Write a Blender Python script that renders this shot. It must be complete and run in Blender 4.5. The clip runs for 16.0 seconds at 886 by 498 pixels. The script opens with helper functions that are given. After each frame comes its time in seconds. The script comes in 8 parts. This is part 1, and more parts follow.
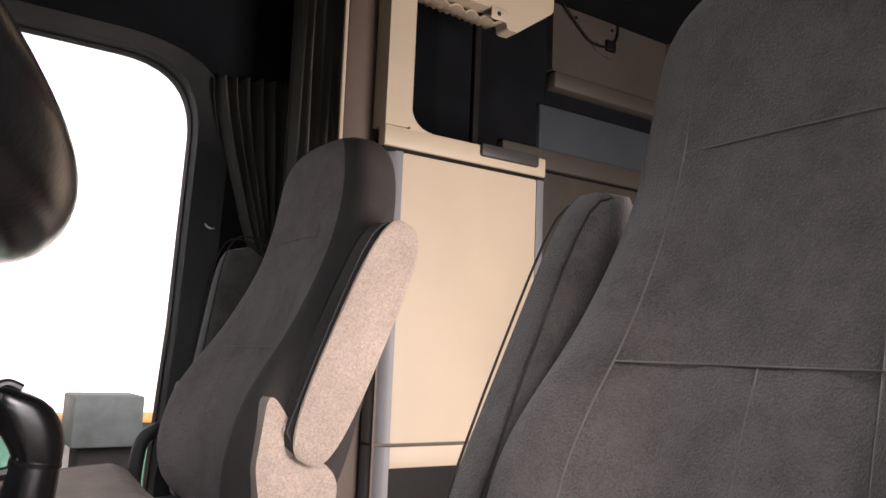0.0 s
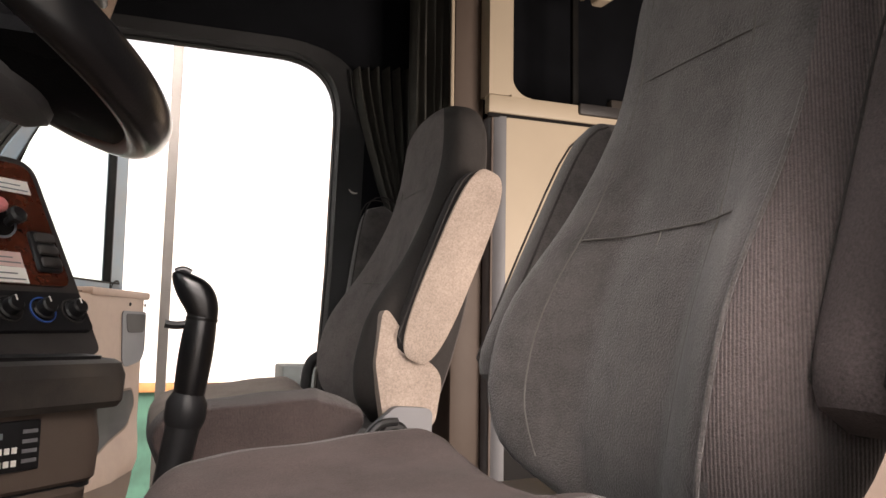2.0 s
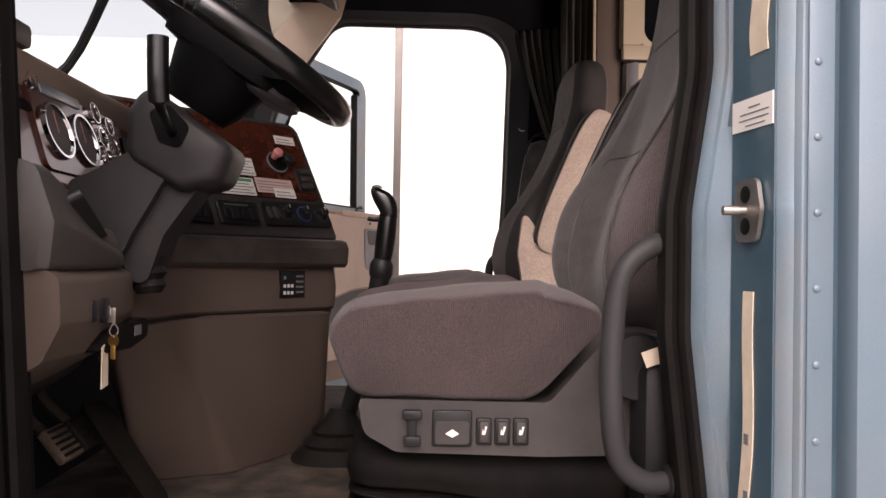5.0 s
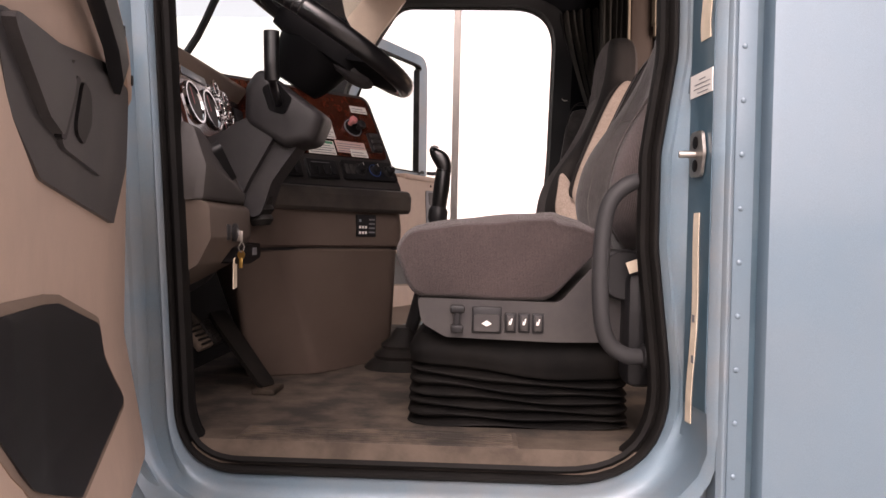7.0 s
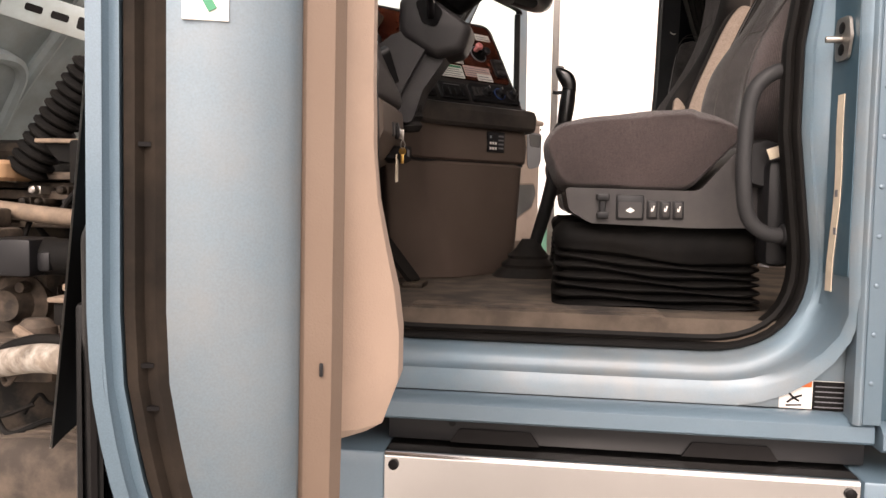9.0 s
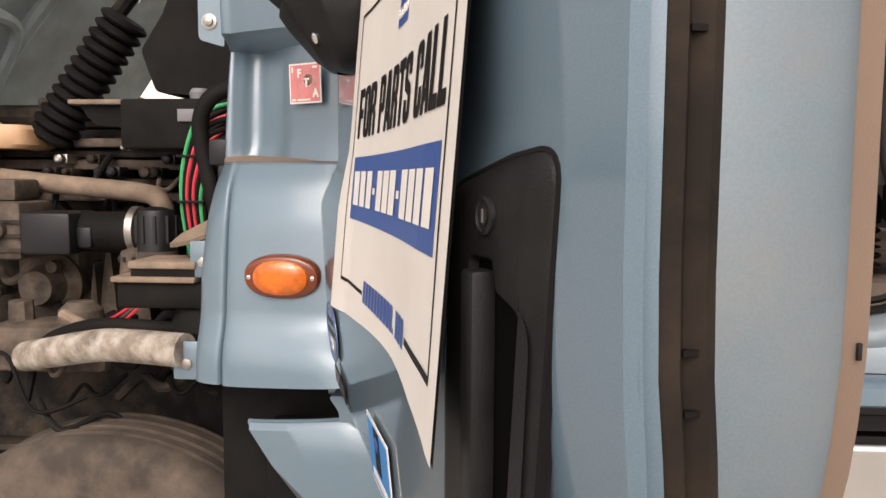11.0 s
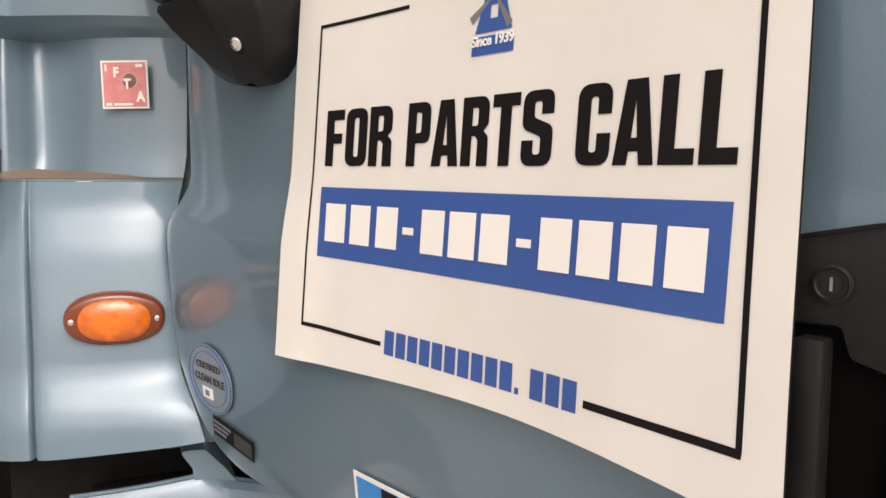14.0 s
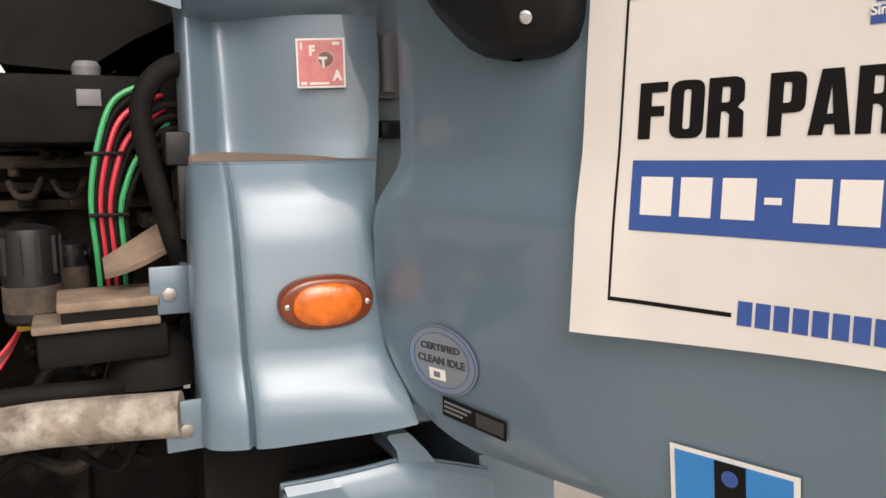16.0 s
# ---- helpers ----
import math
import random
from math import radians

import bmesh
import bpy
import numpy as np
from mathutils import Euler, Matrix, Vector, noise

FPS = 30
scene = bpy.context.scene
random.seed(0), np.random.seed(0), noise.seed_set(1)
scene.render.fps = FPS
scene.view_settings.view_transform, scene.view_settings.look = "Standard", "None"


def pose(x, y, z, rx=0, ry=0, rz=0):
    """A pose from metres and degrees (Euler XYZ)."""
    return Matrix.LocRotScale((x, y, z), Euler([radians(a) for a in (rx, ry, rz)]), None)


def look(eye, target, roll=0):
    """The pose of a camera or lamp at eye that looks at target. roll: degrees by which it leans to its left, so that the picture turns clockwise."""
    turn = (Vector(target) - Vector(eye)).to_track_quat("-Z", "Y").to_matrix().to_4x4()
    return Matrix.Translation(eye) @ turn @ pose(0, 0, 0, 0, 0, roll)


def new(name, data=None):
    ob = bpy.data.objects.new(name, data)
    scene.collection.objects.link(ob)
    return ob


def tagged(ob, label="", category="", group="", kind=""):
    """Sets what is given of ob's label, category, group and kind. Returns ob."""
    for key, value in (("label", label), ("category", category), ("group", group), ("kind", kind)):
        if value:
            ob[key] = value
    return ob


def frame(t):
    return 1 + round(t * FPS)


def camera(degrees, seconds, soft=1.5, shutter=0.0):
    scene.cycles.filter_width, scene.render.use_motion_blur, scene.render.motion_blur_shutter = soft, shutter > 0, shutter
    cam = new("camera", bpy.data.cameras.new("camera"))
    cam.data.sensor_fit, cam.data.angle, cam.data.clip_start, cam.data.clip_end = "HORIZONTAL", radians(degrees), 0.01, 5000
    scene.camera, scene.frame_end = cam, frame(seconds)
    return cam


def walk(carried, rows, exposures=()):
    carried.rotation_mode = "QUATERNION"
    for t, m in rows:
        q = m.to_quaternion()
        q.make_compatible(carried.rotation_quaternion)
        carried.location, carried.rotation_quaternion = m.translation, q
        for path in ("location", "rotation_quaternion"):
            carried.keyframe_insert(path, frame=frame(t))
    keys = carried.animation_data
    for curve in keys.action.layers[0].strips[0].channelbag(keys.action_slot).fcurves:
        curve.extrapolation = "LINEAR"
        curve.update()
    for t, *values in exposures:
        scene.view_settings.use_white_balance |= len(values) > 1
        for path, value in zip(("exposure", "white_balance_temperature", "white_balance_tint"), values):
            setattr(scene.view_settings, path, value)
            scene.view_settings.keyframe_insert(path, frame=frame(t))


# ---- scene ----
cam = camera(59.0, 16.0)

PATH = [
    (0, (0.005, 0.034, 1.751), (1.107, 1.682, 2.019), 2.3),
    (0.5, (-0.01, -0.061, 1.726), (1.042, 1.621, 1.983), 1.8),
    (1, (-0.015, -0.17, 1.687), (0.969, 1.552, 1.945), 1.8),
    (1.5, (0.016, -0.247, 1.654), (0.866, 1.547, 1.895), 1.3),
    (2, (0.054, -0.353, 1.619), (0.729, 1.517, 1.833), 1.0),
    (2.5, (0.101, -0.479, 1.59), (0.58, 1.455, 1.768), 0.7),
    (3, (0.115, -0.581, 1.566), (0.419, 1.391, 1.699), 0.6),
    (3.5, (0.124, -0.751, 1.553), (0.332, 1.237, 1.63), 0.7),
    (4, (0.125, -0.911, 1.541), (0.302, 1.08, 1.59), 0.6),
    (4.2, (0.134, -0.954, 1.534), (0.303, 1.038, 1.579), 0.7),
    (6.3, (0.23, -1.383, 1.488), (0.142, 0.615, 1.497), 1.1),
    (6.5, (0.227, -1.434, 1.475), (0.14, 0.564, 1.478), 1.2),
    (7, (0.225, -1.545, 1.439), (0.138, 0.453, 1.4), 1.2),
    (7.5, (0.219, -1.606, 1.389), (0.134, 0.391, 1.319), 1.1),
    (8, (0.182, -1.658, 1.336), (0.077, 0.337, 1.24), 1.1),
    (8.5, (0.128, -1.699, 1.286), (-0.057, 0.29, 1.174), 1.1),
    (9, (0.058, -1.736, 1.258), (-0.204, 0.243, 1.139), 1.2),
    (9.5, (0.003, -1.75, 1.245), (-0.351, 0.214, 1.118), 1.2),
    (9.7, (-0.026, -1.733, 1.24), (-0.392, 0.228, 1.105), 1.1),
    (11.8, (-0.453, -1.577, 1.224), (-0.267, 0.405, 1.027), 0.2),
    (12, (-0.48, -1.574, 1.229), (-0.201, 0.397, 1.033), 0.3),
    (12.5, (-0.524, -1.57, 1.244), (-0.061, 0.366, 1.049), 0.3),
    (13, (-0.571, -1.57, 1.255), (-0.01, 0.34, 1.06), 0.3),
    (13.5, (-0.615, -1.538, 1.259), (0.058, 0.335, 1.061), 0.2),
    (14, (-0.683, -1.483, 1.268), (0.083, 0.353, 1.066), 0.1),
    (14.5, (-0.751, -1.426, 1.263), (0.098, 0.373, 1.056), 0.1),
    (15, (-0.833, -1.393, 1.258), (0.058, 0.384, 1.043), -0.1),
    (15.5, (-0.946, -1.349, 1.258), (-0.061, 0.43, 1.033), -0.4),
    (16, (-1.034, -1.319, 1.26), (-0.172, 0.468, 1.017), -0.9),
]
walk(cam, [(t, look(eye, target, roll)) for t, eye, target, roll in PATH],
     ((0.0, 0.5, 6650, 21), (0.6, 0.5, 6700, 20), (1.5, 0.55, 7050, 20), (2.0, 0.3, 7150, 19), (2.5, 0.12, 7000, 18), (3.0, -0.05, 6650, 18), (3.5, -0.18, 6300, 15), (4.0, -0.2, 6800, 22), (6.5, -0.05, 7300, 31), (7.0, -0.05, 7300, 31), (7.5, -0.02, 7480, 31), (8.0, -0.02, 7560, 31), (8.8, -0.05, 7450, 22), (9.5, -0.08, 7350, 22), (11.8, -0.65, 7200, 17), (12.6, -0.75, 7200, 17), (13.5, -0.4, 7200, 17), (14.5, -0.6, 7200, 17), (16.0, -0.6, 7200, 17)))

# exposure and light
world = bpy.data.worlds.new("overcast_sky")
scene.world = world
world.use_nodes = True
wn = world.node_tree
sky = wn.nodes.new("ShaderNodeTexSky")
sky.sky_type = "NISHITA"
sky.sun_disc = False
SUN_ELEV, SUN_AZ = 42.0, -5.0          # degrees; azimuth counted from -Y towards +X
sky.sun_elevation = radians(SUN_ELEV)
sky.sun_rotation = radians(180 - SUN_AZ)
sky.dust_density = 4.0
hs = wn.nodes.new("ShaderNodeHueSaturation")
hs.inputs["Saturation"].default_value = 0.12
hs.inputs["Value"].default_value = 2.2
wn.links.new(sky.outputs[0], hs.inputs["Color"])
wn.links.new(hs.outputs[0], wn.nodes["Background"].inputs[0])
wn.nodes["Background"].inputs[1].default_value = 0.15
sun = new("sun", bpy.data.lights.new("sun", "SUN"))
sun.data.energy, sun.data.angle, sun.data.color = 1.25, radians(48), (1.0, 0.95, 0.88)
e, a = radians(SUN_ELEV), radians(SUN_AZ)
sun.matrix_world = look((0, 0, 0), (-math.cos(e) * math.sin(a), math.cos(e) * math.cos(a), -math.sin(e)))

# Side light on seats and cabinet, from a lamp in an unseen added opening.
sleeper_fill = new("sleeper_side_fill", bpy.data.lights.new("sleeper_side_fill", "AREA"))
sleeper_fill.data.shape, sleeper_fill.data.size, sleeper_fill.data.size_y = "RECTANGLE", 0.68, 0.98
sleeper_fill.data.energy, sleeper_fill.data.color = 38.0, (1.0, 0.94, 0.86)
sleeper_fill.matrix_world = look((1.47, -0.06, 1.65), (1.47, 1.0, 1.65))


# ---------------------------------------------------------------- materials
def mat(name, color, rough=0.5, metal=0.0, var=0.15, scale=8.0, bump=0.0, bump_scale=200.0, coat=0.0,
        grain=None, second=None, second_amt=0.0, second_scale=3.0, spec=0.5):
    """A surface with large-scale blotches, fine grain and relief; second is a dirt or wear colour."""
    m = bpy.data.materials.new(name)
    m.use_nodes = True
    nt = m.node_tree
    b = nt.nodes["Principled BSDF"]
    b.inputs["Roughness"].default_value = rough
    b.inputs["Metallic"].default_value = metal
    b.inputs["Coat Weight"].default_value = coat
    b.inputs["Coat Roughness"].default_value = 0.06
    b.inputs["Specular IOR Level"].default_value = spec
    tc = nt.nodes.new("ShaderNodeTexCoord")
    n1 = nt.nodes.new("ShaderNodeTexNoise")
    n1.inputs["Scale"].default_value, n1.inputs["Detail"].default_value = scale, 5
    nt.links.new(tc.outputs["Object"], n1.inputs["Vector"])
    ramp = nt.nodes.new("ShaderNodeMapRange")
    ramp.inputs["From Min"].default_value, ramp.inputs["From Max"].default_value = 0.3, 0.7
    ramp.inputs["To Min"].default_value, ramp.inputs["To Max"].default_value = 1 - var, 1 + var
    nt.links.new(n1.outputs["Fac"], ramp.inputs["Value"])
    mul = nt.nodes.new("ShaderNodeMix")
    mul.data_type, mul.blend_type = "RGBA", "MULTIPLY"
    mul.inputs[0].default_value = 1.0
    mul.inputs[6].default_value = (*color, 1)
    nt.links.new(ramp.outputs[0], mul.inputs[7])
    out = mul.outputs[2]
    if grain:
        n3 = nt.nodes.new("ShaderNodeTexNoise")
        n3.inputs["Scale"].default_value, n3.inputs["Detail"].default_value = grain[0], 3
        nt.links.new(tc.outputs["Object"], n3.inputs["Vector"])
        r3 = nt.nodes.new("ShaderNodeMapRange")
        r3.inputs["From Min"].default_value, r3.inputs["From Max"].default_value = 0.3, 0.7
        r3.inputs["To Min"].default_value, r3.inputs["To Max"].default_value = 1 - grain[1], 1 + grain[1]
        nt.links.new(n3.outputs["Fac"], r3.inputs["Value"])
        m3 = nt.nodes.new("ShaderNodeMix")
        m3.data_type, m3.blend_type = "RGBA", "MULTIPLY"
        m3.inputs[0].default_value = 1.0
        nt.links.new(out, m3.inputs[6])
        nt.links.new(r3.outputs[0], m3.inputs[7])
        out = m3.outputs[2]
    if second:
        n2 = nt.nodes.new("ShaderNodeTexNoise")
        n2.inputs["Scale"].default_value, n2.inputs["Detail"].default_value = second_scale, 8
        n2.inputs["Roughness"].default_value = 0.65
        nt.links.new(tc.outputs["Object"], n2.inputs["Vector"])
        r2 = nt.nodes.new("ShaderNodeMapRange")
        r2.inputs["From Min"].default_value, r2.inputs["From Max"].default_value = 0.42, 0.66
        r2.inputs["To Min"].default_value, r2.inputs["To Max"].default_value = 0.0, second_amt
        nt.links.new(n2.outputs["Fac"], r2.inputs["Value"])
        m2 = nt.nodes.new("ShaderNodeMix")
        m2.data_type = "RGBA"
        nt.links.new(r2.outputs[0], m2.inputs[0])
        nt.links.new(out, m2.inputs[6])
        m2.inputs[7].default_value = (*second, 1)
        out = m2.outputs[2]
    nt.links.new(out, b.inputs["Base Color"])
    if bump:
        n4 = nt.nodes.new("ShaderNodeTexNoise")
        n4.inputs["Scale"].default_value, n4.inputs["Detail"].default_value = bump_scale, 4
        nt.links.new(tc.outputs["Object"], n4.inputs["Vector"])
        bp = nt.nodes.new("ShaderNodeBump")
        bp.inputs["Strength"].default_value, bp.inputs["Distance"].default_value = bump, 0.002
        nt.links.new(n4.outputs["Fac"], bp.inputs["Height"])
        nt.links.new(bp.outputs[0], b.inputs["Normal"])
    return m


def ribbed(name, color, axis, pitch, rough=0.95, var=0.12, depth=0.5, sheen=0.3, turn=0.0, dark=0.55, wander=3.0):
    """Woven upholstery with fine parallel ribs across one axis."""
    m = mat(name, color, rough, var=var, scale=5.0, grain=(260, 0.22), second=(color[0] * 1.5, color[1] * 1.5, color[2] * 1.5), second_amt=0.35, second_scale=14)
    nt = m.node_tree
    b = nt.nodes["Principled BSDF"]
    b.inputs["Sheen Weight"].default_value = sheen
    b.inputs["Sheen Roughness"].default_value = 0.5
    tc = nt.nodes.new("ShaderNodeTexCoord")
    w = nt.nodes.new("ShaderNodeTexWave")
    w.bands_direction = axis
    w.inputs["Scale"].default_value = 0.314 / pitch
    w.inputs["Distortion"].default_value = wander
    w.inputs["Detail"].default_value = 2
    w.inputs["Detail Scale"].default_value = 6
    mp = nt.nodes.new("ShaderNodeMapping")
    mp.inputs["Rotation"].default_value = (0, 0, radians(turn))
    nt.links.new(tc.outputs["Object"], mp.inputs["Vector"])
    nt.links.new(mp.outputs[0], w.inputs["Vector"])
    n = nt.nodes.new("ShaderNodeTexNoise")
    n.inputs["Scale"].default_value = 420
    nt.links.new(tc.outputs["Object"], n.inputs["Vector"])
    mr = nt.nodes.new("ShaderNodeMapRange")      # darker yarn between the ribs
    mr.inputs["To Min"].default_value, mr.inputs["To Max"].default_value = dark, 1.90 - dark
    nt.links.new(w.outputs["Fac"], mr.inputs["Value"])
    mx = nt.nodes.new("ShaderNodeMix")
    mx.data_type, mx.blend_type = "RGBA", "MULTIPLY"
    mx.inputs[0].default_value = 1.0
    nt.links.new(b.inputs["Base Color"].links[0].from_socket, mx.inputs[6])
    nt.links.new(mr.outputs[0], mx.inputs[7])
    nt.links.new(mx.outputs[2], b.inputs["Base Color"])
    ad = nt.nodes.new("ShaderNodeMath")
    ad.operation = "ADD"
    nt.links.new(w.outputs["Fac"], ad.inputs[0])
    nt.links.new(n.outputs["Fac"], ad.inputs[1])
    bp = nt.nodes.new("ShaderNodeBump")
    bp.inputs["Strength"].default_value, bp.inputs["Distance"].default_value = depth, 0.0015
    nt.links.new(ad.outputs[0], bp.inputs["Height"])
    nt.links.new(bp.outputs[0], b.inputs["Normal"])
    return m


PAINT = mat("steel_blue_paint", (0.115, 0.180, 0.228), 0.45, metal=0.22, var=0.06, scale=2.5, coat=0.85, grain=(900, 0.08),
            second=(0.30, 0.28, 0.25), second_amt=0.10, second_scale=2.2)
JAMB = mat("dusty_blue_paint", (0.146, 0.216, 0.264), 0.48, metal=0.30, var=0.16, scale=4, coat=0.25, grain=(600, 0.08),
           second=(0.30, 0.25, 0.20), second_amt=0.42, second_scale=3.0)
TEAL = mat("teal_paint_and_shade", (0.034, 0.080, 0.110), 0.45, var=0.15, scale=9, coat=0.2, second=(0.1, 0.14, 0.16), second_amt=0.4, second_scale=6)
HOODIN = mat("faded_hood_lining", (0.42, 0.49, 0.49), 0.7, var=0.2, scale=5, second=(0.28, 0.25, 0.2), second_amt=0.5, second_scale=4)
RUBBER = mat("black_rubber", (0.008, 0.0075, 0.007), 0.62, spec=0.18, var=0.3, scale=12, bump=0.2, bump_scale=90, second=(0.09, 0.068, 0.05), second_amt=0.10, second_scale=7)
SEALM = mat("ribbed_seal_rubber", (0.005, 0.0048, 0.0046), 0.65, spec=0.15, var=0.25, scale=12, bump=0.15, bump_scale=90, second=(0.06, 0.045, 0.033), second_amt=0.06, second_scale=5)
BELLOWM = mat("dull_bellows_rubber", (0.0055, 0.0052, 0.005), 0.75, spec=0.1, var=0.3, scale=14, bump=0.2, bump_scale=90, second=(0.03, 0.025, 0.02), second_amt=0.15, second_scale=9)
BLACK = mat("black_plastic", (0.012, 0.012, 0.013), 0.42, spec=0.3, var=0.2, bump=0.15, bump_scale=500)
HANDLE = mat("matt_black_handle_plastic", (0.008, 0.008, 0.008), 0.42, spec=0.2, var=0.25, scale=25, bump=0.25, bump_scale=700, second=(0.022, 0.021, 0.020), second_amt=0.3, second_scale=14)
GLOSSB = mat("worn_black_leather", (0.004, 0.004, 0.0045), 0.28, spec=0.4, var=0.3, scale=20, coat=0.5, bump=0.10, bump_scale=350)
GLOSSB.node_tree.nodes["Principled BSDF"].inputs["Coat Roughness"].default_value = 0.2
COVERM = mat("grey_spoke_cover_plastic", (0.055, 0.054, 0.056), 0.45, spec=0.3, var=0.12, scale=8, bump=0.2, bump_scale=600)
WHEELB = mat("soft_black_wheel_skin", (0.0035, 0.0035, 0.004), 0.6, spec=0.07, var=0.2, scale=15, bump=0.2, bump_scale=400)
DARK = mat("dark_headliner", (0.0055, 0.006, 0.0075), 0.9, spec=0.1, var=0.2, bump=0.3, bump_scale=300)
PILLARM = mat("charcoal_pillar_trim", (0.017, 0.017, 0.018), 0.6, spec=0.25, var=0.15, bump=0.25, bump_scale=500)
GREY = mat("charcoal_plastic", (0.036, 0.033, 0.033), 0.5, spec=0.35, var=0.12, scale=6, bump=0.25, bump_scale=600, second=(0.085, 0.076, 0.066), second_amt=0.3, second_scale=7)
LEDGEM = mat("dusty_ledge_plastic", (0.040, 0.035, 0.032), 0.6, spec=0.3, var=0.15, scale=6, bump=0.25, bump_scale=600, second=(0.095, 0.078, 0.062), second_amt=0.5, second_scale=6)
COLM = mat("dark_column_plastic", (0.020, 0.0192, 0.0205), 0.5, spec=0.3, var=0.12, scale=6, bump=0.25, bump_scale=600, second=(0.05, 0.046, 0.042), second_amt=0.3, second_scale=7)
GRABM = mat("worn_grey_grab_rubber", (0.029, 0.029, 0.030), 0.55, spec=0.3, var=0.15, scale=10, bump=0.25, bump_scale=500)
LGREY = mat("grey_trim_plastic", (0.16, 0.16, 0.17), 0.5, var=0.08, bump=0.15, bump_scale=500)
TAN = mat("tan_plastic", (0.50, 0.362, 0.278), 0.55, var=0.07, scale=5, bump=0.22, bump_scale=550, second=(0.24, 0.18, 0.14), second_amt=0.35, second_scale=5)
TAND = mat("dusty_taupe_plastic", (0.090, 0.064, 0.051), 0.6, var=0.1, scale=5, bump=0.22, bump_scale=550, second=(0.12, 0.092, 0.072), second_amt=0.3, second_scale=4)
CREAM = mat("cream_cabinet_panel", (0.44, 0.36, 0.265), 0.5, var=0.06, scale=3, bump=0.2, bump_scale=450, second=(0.42, 0.34, 0.25), second_amt=0.25, second_scale=5)
FAB = ribbed("taupe_seat_cloth", (0.050, 0.0345, 0.0325), "X", 0.0031, depth=0.7, var=0.30, sheen=0.2, dark=0.56, wander=6.0)
FABT = mat("taupe_seat_top_velour", (0.061, 0.045, 0.042), 0.95, var=0.22, scale=9, grain=(420, 0.25), bump=0.6, bump_scale=420, second=(0.10, 0.080, 0.075), second_amt=0.4, second_scale=12)
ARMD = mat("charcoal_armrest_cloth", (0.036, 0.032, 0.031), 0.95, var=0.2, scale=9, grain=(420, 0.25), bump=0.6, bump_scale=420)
# Near bolster cloth darkened for the shade beside the armrest; also used for welts.
SIDEC = mat("shaded_side_welt_cloth", (0.030, 0.026, 0.0245), 0.95, var=0.2, scale=9, grain=(420, 0.2), bump=0.5, bump_scale=480)
FABR = ribbed("ribbed_bolster_cloth", (0.084, 0.066, 0.064), "X", 0.0036, depth=0.8, var=0.22, sheen=0.12, turn=45.0, dark=0.66, wander=2.0)
FABP = mat("dusted_tan_seat_velour", (0.24, 0.195, 0.168), 0.95, var=0.25, scale=7, grain=(420, 0.25), bump=0.6, bump_scale=420, second=(0.30, 0.245, 0.21), second_amt=0.4, second_scale=9)
FABB = mat("brushed_bolster_cloth", (0.074, 0.058, 0.057), 0.95, var=0.22, scale=9, grain=(340, 0.30), bump=0.65, bump_scale=380, second=(0.085, 0.068, 0.066), second_amt=0.45, second_scale=22)
SEAM = mat("stitch_thread", (0.115, 0.107, 0.097), 0.9, var=0.2)
FABF = mat("brushed_seat_velour", (0.059, 0.052, 0.050), 0.95, var=0.30, scale=9, grain=(420, 0.40), bump=0.9, bump_scale=380, second=(0.102, 0.091, 0.087), second_amt=0.5, second_scale=30)
FABF.node_tree.nodes["Principled BSDF"].inputs["Sheen Weight"].default_value = 0.25
# The seat velour lightened in its colour for daylight from the door.
FABG = mat("door_lit_velour", (0.112, 0.095, 0.092), 0.95, var=0.25, scale=9, grain=(420, 0.35), bump=0.8, bump_scale=380, second=(0.15, 0.13, 0.125), second_amt=0.5, second_scale=30)
# Seat cloth paled in its colour for light from the left rear.
FABL = mat("side_lit_velour", (0.36, 0.29, 0.245), 0.95, var=0.12, scale=9, grain=(260, 0.2), bump=0.6, bump_scale=400)
CURTAIN = mat("charcoal_curtain_cloth", (0.050, 0.047, 0.040), 0.95, var=0.2, bump=0.3, bump_scale=350)
WOOD = mat("red_brown_wood_veneer", (0.060, 0.015, 0.008), 0.25, var=0.45, scale=14, coat=0.6, grain=(60, 0.3))
CHROME = mat("chrome", (0.75, 0.75, 0.75), 0.12, metal=1.0, var=0.05)
STEEL = mat("worn_steel", (0.42, 0.40, 0.37), 0.38, metal=0.9, var=0.2, scale=30, second=(0.2, 0.13, 0.08), second_amt=0.4, second_scale=20)
ALU = mat("polished_aluminium", (0.72, 0.70, 0.68), 0.16, metal=1.0, var=0.10, scale=2, bump=0.03, bump_scale=8)
FLOORM = mat("dusty_rubber_floor_mat", (0.036, 0.028, 0.022), 0.85, var=0.45, scale=9, bump=0.4, bump_scale=120, second=(0.135, 0.100, 0.072), second_amt=0.62, second_scale=9)
DUST = mat("dirty_tan_sill", (0.074, 0.055, 0.040), 0.85, var=0.35, scale=12, bump=0.3, bump_scale=160, second=(0.11, 0.085, 0.065), second_amt=0.6, second_scale=12)
WHITE = mat("white_vinyl", (0.80, 0.77, 0.72), 0.4, var=0.02, scale=4, second=(0.62, 0.57, 0.5), second_amt=0.10, second_scale=9)
PAPER = mat("yellowed_tape", (0.66, 0.57, 0.44), 0.8, var=0.12, scale=25, second=(0.4, 0.32, 0.22), second_amt=0.3, second_scale=20)
SIGNW = mat("white_sign_vinyl", (0.70, 0.672, 0.625), 0.45, var=0.03, scale=6, second=(0.60, 0.55, 0.48), second_amt=0.25, second_scale=9)
CAVE = mat("unlit_recess_black", (0.0022, 0.0021, 0.0020), 0.9, spec=0.04, var=0.05)
INK = mat("ink_and_shade_black", (0.007, 0.006, 0.006), 0.5, spec=0.15, var=0.05)
